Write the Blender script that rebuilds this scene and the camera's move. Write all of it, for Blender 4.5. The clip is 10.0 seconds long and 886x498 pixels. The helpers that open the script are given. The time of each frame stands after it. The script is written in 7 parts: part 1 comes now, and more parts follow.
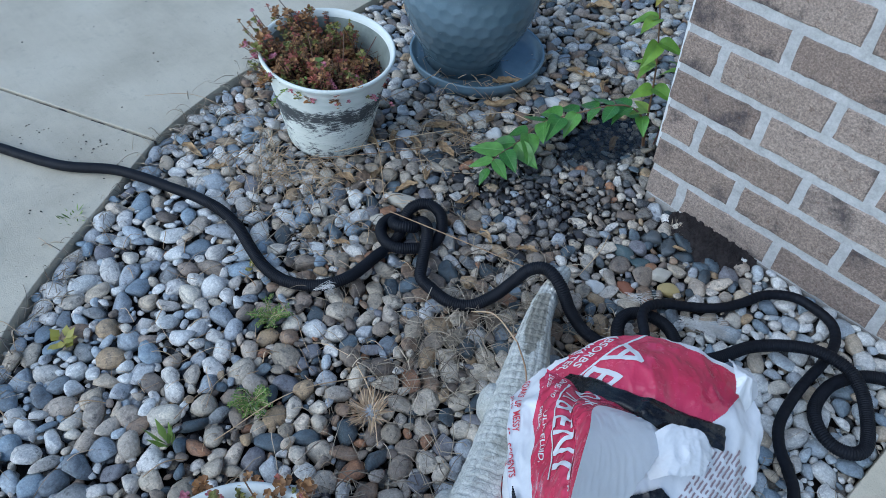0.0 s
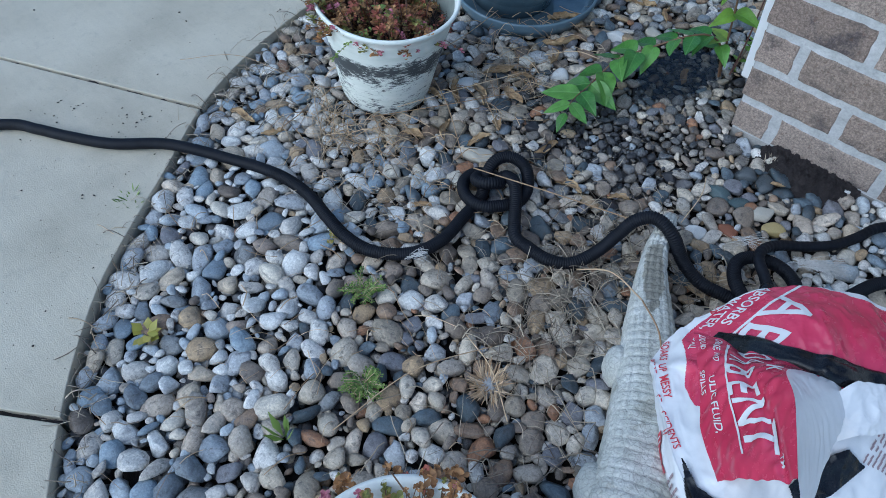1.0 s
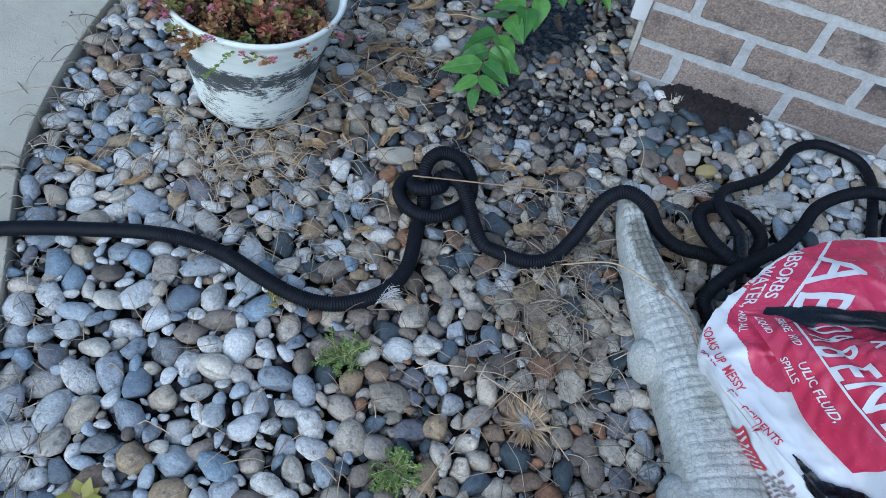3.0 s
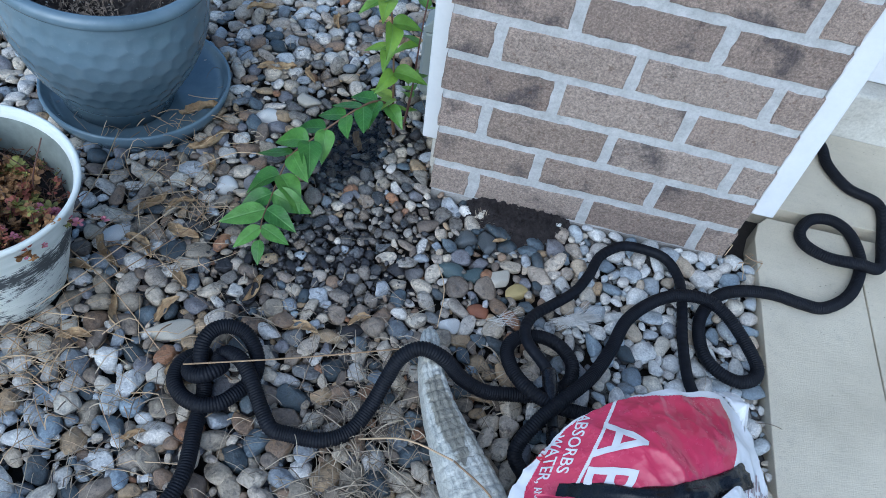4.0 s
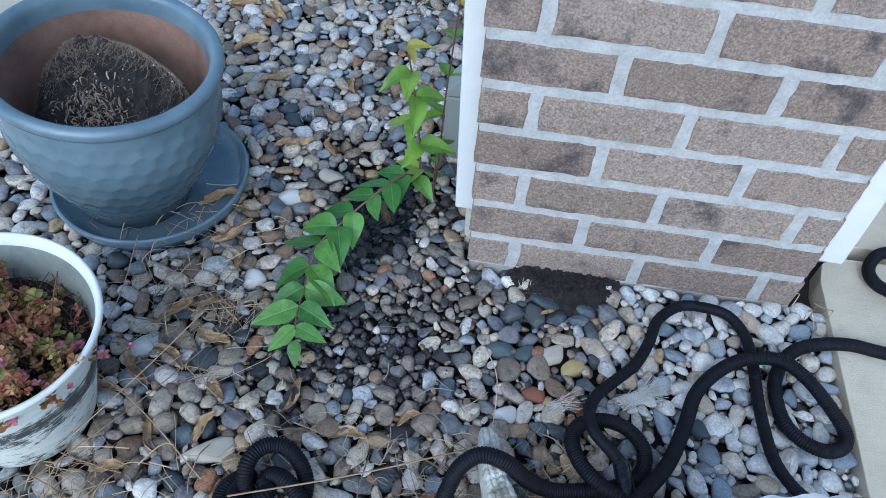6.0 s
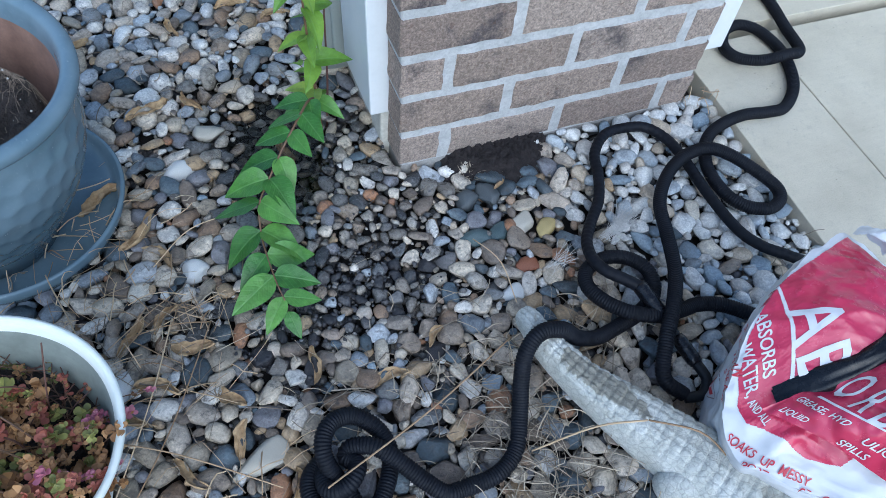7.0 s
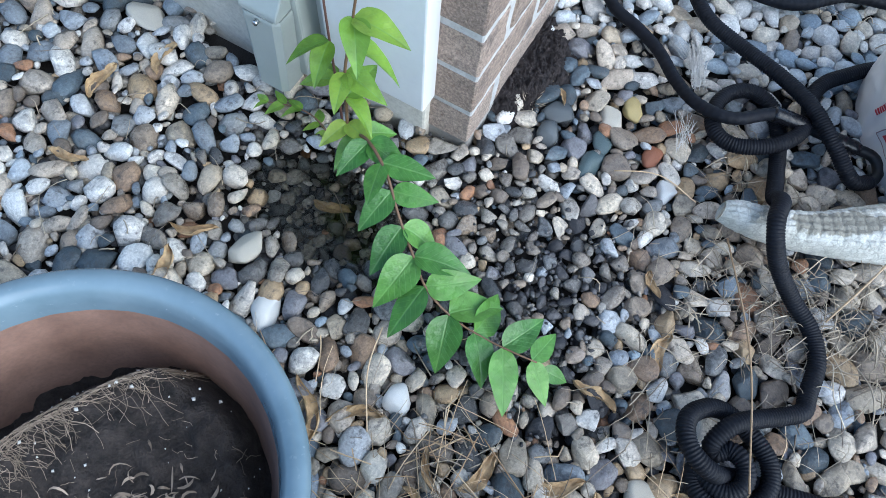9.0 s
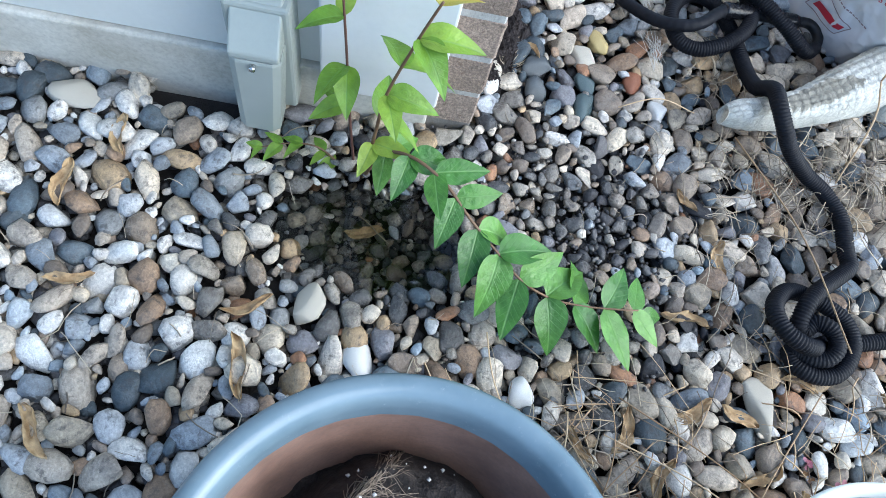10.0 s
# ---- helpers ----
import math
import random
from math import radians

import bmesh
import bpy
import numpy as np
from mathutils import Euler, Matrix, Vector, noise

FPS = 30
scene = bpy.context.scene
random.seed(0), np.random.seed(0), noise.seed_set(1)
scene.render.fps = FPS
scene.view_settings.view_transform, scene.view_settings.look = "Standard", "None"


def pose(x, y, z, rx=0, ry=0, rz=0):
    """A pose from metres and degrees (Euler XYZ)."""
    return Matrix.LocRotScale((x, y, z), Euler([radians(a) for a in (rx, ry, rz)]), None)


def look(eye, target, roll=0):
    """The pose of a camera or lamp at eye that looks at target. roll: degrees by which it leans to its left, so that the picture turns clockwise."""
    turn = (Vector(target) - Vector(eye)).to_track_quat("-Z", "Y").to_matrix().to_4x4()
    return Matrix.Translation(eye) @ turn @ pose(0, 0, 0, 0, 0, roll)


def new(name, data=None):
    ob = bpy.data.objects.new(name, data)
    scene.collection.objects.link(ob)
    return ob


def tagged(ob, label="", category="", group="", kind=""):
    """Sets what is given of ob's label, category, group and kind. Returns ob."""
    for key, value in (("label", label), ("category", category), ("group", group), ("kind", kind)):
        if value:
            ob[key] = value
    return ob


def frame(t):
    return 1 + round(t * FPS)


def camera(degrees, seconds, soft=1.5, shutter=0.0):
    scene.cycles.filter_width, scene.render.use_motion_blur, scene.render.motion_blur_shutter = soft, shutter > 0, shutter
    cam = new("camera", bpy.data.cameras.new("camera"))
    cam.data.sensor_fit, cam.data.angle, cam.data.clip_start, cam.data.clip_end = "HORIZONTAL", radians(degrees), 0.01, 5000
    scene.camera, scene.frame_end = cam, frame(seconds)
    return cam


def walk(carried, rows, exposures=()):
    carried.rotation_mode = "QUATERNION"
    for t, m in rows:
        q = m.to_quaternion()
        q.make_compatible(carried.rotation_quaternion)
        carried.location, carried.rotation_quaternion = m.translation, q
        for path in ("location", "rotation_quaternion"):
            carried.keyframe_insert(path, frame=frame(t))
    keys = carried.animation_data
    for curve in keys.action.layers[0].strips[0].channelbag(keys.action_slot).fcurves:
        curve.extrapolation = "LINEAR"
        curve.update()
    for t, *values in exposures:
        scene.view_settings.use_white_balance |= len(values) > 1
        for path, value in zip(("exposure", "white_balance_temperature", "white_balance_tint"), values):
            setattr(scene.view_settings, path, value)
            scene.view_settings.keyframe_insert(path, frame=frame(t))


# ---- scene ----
cam = camera(63.3, 10.0, soft=0.5)
PATH = [
    (0, (0.527, -1.073, 1.023), (-0.432, -0.114, -0.446), 2.8),
    (0.5, (0.456, -1.055, 1.011), (-0.605, -0.256, -0.484), 0.5),
    (1, (0.342, -1.151, 0.976), (-0.501, -0.245, -0.594), 0.1),
    (1.5, (0.233, -1.145, 0.941), (-0.43, -0.159, -0.668), 2.8),
    (2, (0.166, -1.091, 0.915), (-0.454, -0.116, -0.718), 2.8),
    (2.2, (0.138, -1.097, 0.907), (-0.434, -0.107, -0.734), 3.7),
    (3.3, (-0.05, -1.148, 0.898), (-0.134, 0.02, -0.723), 13.4),
    (3.5, (-0.015, -1.079, 0.905), (-0.042, 0.094, -0.715), 12.7),
    (3.7, (0.044, -0.991, 0.923), (0.035, 0.177, -0.7), 12.4),
    (3.9, (0.078, -0.915, 0.961), (0.076, 0.283, -0.64), 13.0),
    (4, (0.082, -0.897, 0.97), (0.081, 0.367, -0.58), 13.2),
    (4.5, (0.082, -0.835, 0.993), (0.06, 0.466, -0.526), 11.0),
    (5, (0.061, -0.818, 1.004), (0.022, 0.493, -0.506), 9.6),
    (5.2, (0.057, -0.818, 1.009), (0.006, 0.502, -0.493), 9.0),
    (6.3, (-0.017, -0.766, 0.957), (-0.043, 0.514, -0.579), 3.8),
    (6.5, (-0.085, -0.772, 0.95), (-0.033, 0.504, -0.59), 0.9),
    (7, (-0.257, -0.708, 0.911), (0.297, 0.291, -0.731), 9.5),
    (7.5, (-0.306, -0.506, 0.871), (0.441, 0.382, -0.758), 13.5),
    (8, (-0.375, -0.37, 0.852), (0.42, 0.344, -0.839), 13.8),
    (8.5, (-0.487, -0.301, 0.874), (0.357, 0.043, -0.906), 14.3),
    (9, (-0.463, -0.169, 0.854), (0.299, 0.1, -0.976), 10.8),
    (9.5, (-0.453, -0.033, 0.818), (0.224, -0.029, -1.064), 17.5),
    (10, (-0.483, 0.102, 0.831), (0.282, -0.093, -1.007), 22.5),
]
EXPOSURES = [(0.0, 0.16, 4960, 2), (2.0, 0.08, 4900, 2), (4.5, 0.38, 4960, 3), (6.5, 0.46, 4970, 3), (8.0, 0.67, 5040, 3), (10.0, 1.35, 5500, 3)]
walk(cam, [(t, look(eye, target, roll)) for t, eye, target, roll in PATH], EXPOSURES)

# ---- light ----
SUN_DIR = (0.18, 0.76, -0.62)
world = bpy.data.worlds.new("sky")
scene.world = world
world.use_nodes = True
wn = world.node_tree
sky = wn.nodes.new("ShaderNodeTexSky")
sky.sky_type, sky.sun_disc = "NISHITA", False
sky.sun_elevation, sky.sun_rotation = radians(38), radians(193)
sky.air_density, sky.dust_density, sky.ozone_density = 1.0, 2.0, 1.0
wn.links.new(sky.outputs[0], wn.nodes["Background"].inputs[0])
wn.nodes["Background"].inputs[1].default_value = 0.15
sun = new("sun", bpy.data.lights.new("sun", "SUN"))
sun.data.energy, sun.data.angle, sun.data.color = 1.35, radians(75), (1.0, 0.96, 0.9)
sun.matrix_world = look((-1.5, -2.5, 4.0), (-1.5 + SUN_DIR[0], -2.5 + SUN_DIR[1], 4.0 + SUN_DIR[2]))


# ---- materials ----
def base(name, rough=0.6, metal=0.0, spec=0.5):
    m = bpy.data.materials.new(name)
    m.use_nodes = True
    nt = m.node_tree
    b = nt.nodes["Principled BSDF"]
    b.inputs["Roughness"].default_value = rough
    b.inputs["Metallic"].default_value = metal
    b.inputs["Specular IOR Level"].default_value = spec
    return m, nt, b


def coords(nt, kind="Object"):
    n = nt.nodes.new("ShaderNodeTexCoord")
    return n.outputs[kind]


def tex_noise(nt, vec, scale, detail=4.0, rough=0.55):
    n = nt.nodes.new("ShaderNodeTexNoise")
    n.inputs["Scale"].default_value = scale
    n.inputs["Detail"].default_value = detail
    n.inputs["Roughness"].default_value = rough
    nt.links.new(vec, n.inputs["Vector"])
    return n.outputs[0]


def tex_cells(nt, vec, scale, feature="F1"):
    n = nt.nodes.new("ShaderNodeTexVoronoi")
    n.feature = feature
    n.inputs["Scale"].default_value = scale
    nt.links.new(vec, n.inputs["Vector"])
    return n.outputs["Distance"]


def ramp(nt, fac, stops, mode="LINEAR"):
    n = nt.nodes.new("ShaderNodeValToRGB")
    n.color_ramp.interpolation = mode
    el = n.color_ramp.elements
    while len(el) < len(stops):
        el.new(0.5)
    for e, (p, c) in zip(el, stops):
        e.position = p
        e.color = (*c, 1) if len(c) == 3 else c
    nt.links.new(fac, n.inputs[0])
    return n.outputs[0]


def blend(nt, fac, a, b, mode="MIX"):
    n = nt.nodes.new("ShaderNodeMix")
    n.data_type, n.blend_type = "RGBA", mode
    if isinstance(fac, float):
        n.inputs[0].default_value = fac
    else:
        nt.links.new(fac, n.inputs[0])
    for k, v in ((6, a), (7, b)):
        if isinstance(v, tuple):
            n.inputs[k].default_value = (*v, 1)
        else:
            nt.links.new(v, n.inputs[k])
    return n.outputs[2]


def arith(nt, op, a, b=0.0):
    n = nt.nodes.new("ShaderNodeMath")
    n.operation = op
    for k, v in ((0, a), (1, b)):
        if isinstance(v, (int, float)):
            n.inputs[k].default_value = v
        else:
            nt.links.new(v, n.inputs[k])
    return n.outputs[0]


def shifted(nt, vec, source):
    """Coordinates moved by a random value, so that alike pieces differ."""
    n = nt.nodes.new("ShaderNodeVectorMath")
    n.operation = "MULTIPLY_ADD"
    n.inputs[1].default_value = (1, 1, 1)
    c = nt.nodes.new("ShaderNodeCombineXYZ")
    k = arith(nt, "MULTIPLY", source, 37.0)
    for i in range(3):
        nt.links.new(k, c.inputs[i])
    nt.links.new(vec, n.inputs[0])
    nt.links.new(c.outputs[0], n.inputs[2])
    return n.outputs[0]


def relief(nt, b, height, strength, dist=0.002, after=None):
    n = nt.nodes.new("ShaderNodeBump")
    n.inputs["Strength"].default_value = strength
    n.inputs["Distance"].default_value = dist
    nt.links.new(height, n.inputs["Height"])
    if after is not None:
        nt.links.new(after, n.inputs["Normal"])
    nt.links.new(n.outputs[0], b.inputs["Normal"])
    return n.outputs[0]


PALE = [(0.0, (0.600, 0.555, 0.490)), (0.11, (0.430, 0.440, 0.455)), (0.21, (0.620, 0.585, 0.530)), (0.30, (0.265, 0.300, 0.345)),
        (0.40, (0.580, 0.480, 0.360)), (0.49, (0.380, 0.405, 0.440)), (0.58, (0.640, 0.605, 0.560)), (0.67, (0.170, 0.200, 0.235)),
        (0.75, (0.540, 0.480, 0.405)), (0.83, (0.450, 0.360, 0.265)), (0.91, (0.235, 0.240, 0.240)), (0.965, (0.33, 0.245, 0.180))]
BROWN = [(0.0, (0.330, 0.280, 0.210)), (0.11, (0.520, 0.450, 0.350)), (0.20, (0.170, 0.135, 0.105)), (0.30, (0.400, 0.290, 0.170)),
         (0.39, (0.105, 0.135, 0.160)), (0.48, (0.265, 0.215, 0.165)), (0.57, (0.590, 0.520, 0.420)), (0.65, (0.055, 0.072, 0.085)),
         (0.73, (0.410, 0.355, 0.290)), (0.82, (0.270, 0.185, 0.120)), (0.89, (0.195, 0.190, 0.205)), (0.96, (0.30, 0.155, 0.080))]
DARK = [(0.0, (0.185, 0.160, 0.130)), (0.15, (0.31, 0.265, 0.205)), (0.28, (0.105, 0.098, 0.092)), (0.40, (0.42, 0.37, 0.30)),
        (0.50, (0.120, 0.112, 0.105)), (0.61, (0.235, 0.19, 0.145)), (0.72, (0.055, 0.058, 0.064)), (0.82, (0.26, 0.185, 0.115)), (0.91, (0.160, 0.165, 0.170))]
CLEAN = [(0.0, (0.60, 0.59, 0.555)), (0.13, (0.42, 0.455, 0.48)), (0.25, (0.68, 0.665, 0.625)), (0.36, (0.26, 0.325, 0.385)), (0.46, (0.58, 0.52, 0.42)),
         (0.56, (0.395, 0.43, 0.46)), (0.67, (0.65, 0.635, 0.60)), (0.77, (0.200, 0.245, 0.290)), (0.84, (0.54, 0.505, 0.455)), (0.92, (0.49, 0.40, 0.285))]
# black mud by the puddle; the bottom layer also takes it as painted gap shade
MUD_AND_SHADE = [(0.0, (0.030, 0.029, 0.033)), (0.25, (0.065, 0.062, 0.066)), (0.5, (0.020, 0.020, 0.024)), (0.7, (0.105, 0.100, 0.102)), (0.88, (0.17, 0.165, 0.162))]


def tame(stops, grey, dim=1.0):
    """The same palette, drawn towards its own greys."""
    out = []
    for at, c in stops:
        mean = (c[0] + c[1] + c[2]) / 3
        out.append((at, tuple(dim * (k + (mean * w - k) * grey) for k, w in zip(c, (1.02, 1.0, 0.95)))))
    return out


PALE, CLEAN, BROWN, DARK = tame(PALE, 0.26, 1.04), tame(CLEAN, 0.12, 1.04), tame(BROWN, 0.0, 0.98), tame(DARK, 0.35, 0.95)


def stone_mat(name, stops, rough, single, worn=1.0):
    m, nt, b = base(name, rough)
    if single:
        src = nt.nodes.new("ShaderNodeObjectInfo").outputs["Random"]
    else:
        src = nt.nodes.new("ShaderNodeNewGeometry").outputs["Random Per Island"]
    g = nt.nodes.new("ShaderNodeNewGeometry").outputs["Position"]
    v = shifted(nt, g, src)
    col = ramp(nt, src, stops, "CONSTANT")
    mottled = tex_noise(nt, v, 70.0, 6.0, 0.7)
    col = blend(nt, 0.32 + 0.36 * worn, col, ramp(nt, mottled, [(0.28, (0.46, 0.44, 0.43)), (0.5, (0.98, 0.97, 0.95)), (0.72, (1.38, 1.35, 1.3))]), "MULTIPLY")
    grains = tex_noise(nt, v, 300.0, 4.0, 0.7)
    col = blend(nt, 0.44, col, ramp(nt, grains, [(0.3, (0.40, 0.40, 0.40)), (0.5, (1.0, 1.0, 1.0)), (0.72, (1.75, 1.75, 1.75))]), "MULTIPLY")
    # layers in some of the stones
    layers = nt.nodes.new("ShaderNodeMapping")
    layers.inputs["Rotation"].default_value = (0.7, 0.5, 0.3)
    layers.inputs["Scale"].default_value = (25, 25, 260)
    nt.links.new(v, layers.inputs[0])
    band = ramp(nt, tex_noise(nt, layers.outputs[0], 1.0, 3.0, 0.6), [(0.35, (0.62, 0.62, 0.64)), (0.5, (1, 1, 1)), (0.65, (1.25, 1.24, 1.2))])
    some = ramp(nt, arith(nt, "FRACT", arith(nt, "MULTIPLY", src, 17.0)), [(0.62, (0, 0, 0)), (0.66, (0.8, 0.8, 0.8))])
    col = blend(nt, some, col, blend(nt, 1.0, col, band, "MULTIPLY"))
    # pale dust and lime veins, dark soil stains; they differ from stone to stone
    vein = ramp(nt, tex_noise(nt, v, 26.0, 6.0, 0.75), [(0.52, (0, 0, 0)), (0.60, (0.5, 0.5, 0.5)), (0.68, (0, 0, 0))])
    col = blend(nt, arith(nt, "MULTIPLY", vein, 0.22), col, (0.50, 0.48, 0.44))
    dirt = ramp(nt, tex_noise(nt, g, 95.0, 5.0, 0.7), [(0.54, (0, 0, 0)), (0.66, (0.7, 0.7, 0.7))])
    col = blend(nt, arith(nt, "MULTIPLY", dirt, 0.25 + 0.75 * worn), col, (0.06, 0.052, 0.048))
    nt.links.new(col, b.inputs["Base Color"])
    r = ramp(nt, mottled, [(0.3, (rough - 0.12,) * 3), (0.7, (min(1.0, rough + 0.15),) * 3)])
    nt.links.new(r, b.inputs["Roughness"])
    h = arith(nt, "ADD", arith(nt, "MULTIPLY", mottled, 1.0), arith(nt, "MULTIPLY", grains, 0.8))
    relief(nt, b, h, 0.62, 0.0045)
    return m


STONES = [stone_mat("stone_pale", PALE, 0.55, False), stone_mat("stone_brown", BROWN, 0.45, False), stone_mat("stone_dark", DARK, 0.26, False), stone_mat("mud_and_gap_shade", MUD_AND_SHADE, 0.45, False), stone_mat("stone_clean", CLEAN, 0.55, False, 0.15)]
STONES_ONE = [stone_mat("stone_pale_one", PALE, 0.55, True), stone_mat("stone_brown_one", BROWN, 0.45, True), stone_mat("stone_dark_one", DARK, 0.26, True), stone_mat("mud_and_gap_shade_one", MUD_AND_SHADE, 0.45, True), stone_mat("stone_clean_one", CLEAN, 0.55, True, 0.15)]


def noisy(name, lo, hi, scale, rough=0.7, fine=300.0, bump=0.4, dist=0.002, metal=0.0, spec=0.5, grain=0.5):
    """A surface between two colours, with fine grain and relief."""
    m, nt, b = base(name, rough, metal, spec)
    v = coords(nt)
    big = tex_noise(nt, v, scale, 6.0, 0.6)
    small = tex_noise(nt, v, fine, 3.0, 0.65)
    col = ramp(nt, big, [(0.3, lo), (0.7, hi)])
    col = blend(nt, grain, col, ramp(nt, small, [(0.25, (0.6,) * 3), (0.5, (1.0,) * 3), (0.8, (1.35,) * 3)]), "MULTIPLY")
    nt.links.new(col, b.inputs["Base Color"])
    nt.links.new(ramp(nt, small, [(0.3, (max(0.03, rough - 0.1),) * 3), (0.7, (min(1.0, rough + 0.1),) * 3)]), b.inputs["Roughness"])
    relief(nt, b, arith(nt, "ADD", big, arith(nt, "MULTIPLY", small, 0.5)), bump, dist)
    return m


SOIL = noisy("soil", (0.012, 0.010, 0.009), (0.030, 0.025, 0.022), 25.0, 0.9, 400.0, 0.9, 0.006)
DARK_SOIL = noisy("dark_soil", (0.016, 0.012, 0.012), (0.050, 0.038, 0.036), 90.0, 0.9, 500.0, 1.0, 0.010, grain=0.9)
POT_SOIL = noisy("potting_soil", (0.009, 0.007, 0.006), (0.060, 0.047, 0.040), 60.0, 0.95, 330.0, 1.0, 0.012, grain=0.9)
WHITE_PAINT = noisy("white_paint", (0.62, 0.63, 0.63), (0.69, 0.69, 0.69), 8.0, 0.42, 120.0, 0.08, 0.001, grain=0.08)
SIDING = noisy("siding_paint", (0.56, 0.57, 0.54), (0.63, 0.64, 0.61), 5.0, 0.5, 150.0, 0.1, 0.001, grain=0.08)
FOUNDATION = noisy("foundation_concrete", (0.38, 0.35, 0.29), (0.58, 0.56, 0.50), 9.0, 0.85, 160.0, 0.5, 0.003)
FOOTING = noisy("footing_mortar", (0.17, 0.155, 0.14), (0.33, 0.315, 0.29), 20.0, 0.9, 260.0, 0.6, 0.003)
GREY_PLASTIC = noisy("grey_plastic", (0.29, 0.315, 0.290), (0.33, 0.355, 0.330), 7.0, 0.4, 200.0, 0.05, 0.001, grain=0.08)
STEEL = noisy("steel", (0.5, 0.5, 0.5), (0.6, 0.6, 0.6), 30.0, 0.3, 300.0, 0.05, 0.001, metal=1.0)
def statue_mat():
    """Grey cast stone, whitened by weather and rubbed to a tan patch on the back."""
    m, nt, b = base("weathered_cast_stone", 0.88)
    v = coords(nt)
    big = tex_noise(nt, v, 22.0, 6.0, 0.65)
    small = tex_noise(nt, v, 260.0, 4.0, 0.7)
    col = ramp(nt, big, [(0.3, (0.38, 0.378, 0.335)), (0.5, (0.50, 0.495, 0.445)), (0.7, (0.63, 0.62, 0.57))])
    worn = ramp(nt, tex_noise(nt, v, 15.0, 4.0, 0.6), [(0.60, (0,) * 3), (0.64, (0.6,) * 3)])
    col = blend(nt, worn, col, (0.30, 0.285, 0.235))
    # the bare tan strip on the tail
    place = nt.nodes.new("ShaderNodeMapping")
    place.vector_type = "TEXTURE"
    place.inputs["Location"].default_value = (0.138, -0.462, 0.092)
    place.inputs["Rotation"].default_value = (0, 0, radians(-60))
    place.inputs["Scale"].default_value = (0.078, 0.017, 0.034)
    nt.links.new(v, place.inputs[0])
    far = nt.nodes.new("ShaderNodeVectorMath")
    far.operation = "LENGTH"
    nt.links.new(place.outputs[0], far.inputs[0])
    strip = ramp(nt, arith(nt, "MULTIPLY", arith(nt, "ADD", far.outputs["Value"], arith(nt, "MULTIPLY", tex_noise(nt, v, 70.0, 4.0), 0.8)), 0.5), [(0.0, (0.85,) * 3), (0.62, (0.85,) * 3), (0.68, (0,) * 3)])
    col = blend(nt, strip, col, (0.19, 0.175, 0.135))
    cracks = ramp(nt, tex_cells(nt, v, 105.0, "DISTANCE_TO_EDGE"), [(0.0, (0.45,) * 3), (0.10, (1,) * 3)])
    col = blend(nt, 0.36, col, cracks, "MULTIPLY")
    col = blend(nt, 0.55, col, ramp(nt, small, [(0.3, (0.6,) * 3), (0.5, (1.0,) * 3), (0.72, (1.25,) * 3)]), "MULTIPLY")
    nt.links.new(col, b.inputs["Base Color"])
    relief(nt, b, arith(nt, "ADD", big, arith(nt, "ADD", small, arith(nt, "MULTIPLY", cracks, 0.35))), 0.6, 0.003)
    return m


STATUE = statue_mat()
BLACK_PLASTIC = noisy("black_plastic", (0.005, 0.005, 0.007), (0.011, 0.011, 0.013), 30.0, 0.26, 150.0, 0.25, 0.002, spec=0.32)
BLACK_RUBBER = noisy("black_rubber", (0.005, 0.006, 0.008), (0.011, 0.012, 0.014), 40.0, 0.5, 300.0, 0.1, 0.001, spec=0.3)
TERRACOTTA = noisy("terracotta", (0.15, 0.085, 0.06), (0.31, 0.19, 0.14), 14.0, 0.8, 260.0, 0.25, 0.002)
DRY = noisy("dry_leaf", (0.26, 0.16, 0.075), (0.55, 0.40, 0.22), 60.0, 0.8, 300.0, 0.5, 0.002)
PALE_BITS = noisy("pale_bits", (0.5, 0.48, 0.44), (0.72, 0.70, 0.66), 60.0, 0.8, 300.0, 0.3, 0.001)
BAG_WHITE = noisy("bag_film_white", (0.60, 0.60, 0.61), (0.70, 0.70, 0.71), 10.0, 0.38, 90.0, 0.2, 0.002, grain=0.08)
BAG_RED = noisy("bag_print_red", (0.40, 0.020, 0.060), (0.52, 0.048, 0.105), 12.0, 0.22, 90.0, 0.2, 0.002, grain=0.08)
BAG_INK = noisy("bag_print_white", (0.58, 0.57, 0.58), (0.68, 0.67, 0.68), 10.0, 0.4, 90.0, 0.1, 0.001, grain=0.08)
BAG_GREY_INK = noisy("bag_print_grey", (0.22, 0.16, 0.17), (0.30, 0.22, 0.23), 10.0, 0.4, 90.0, 0.1, 0.001, grain=0.08)
BAG_RED_INK = noisy("bag_print_dark_red", (0.42, 0.02, 0.04), (0.5, 0.04, 0.06), 10.0, 0.4, 90.0, 0.1, 0.001, grain=0.08)


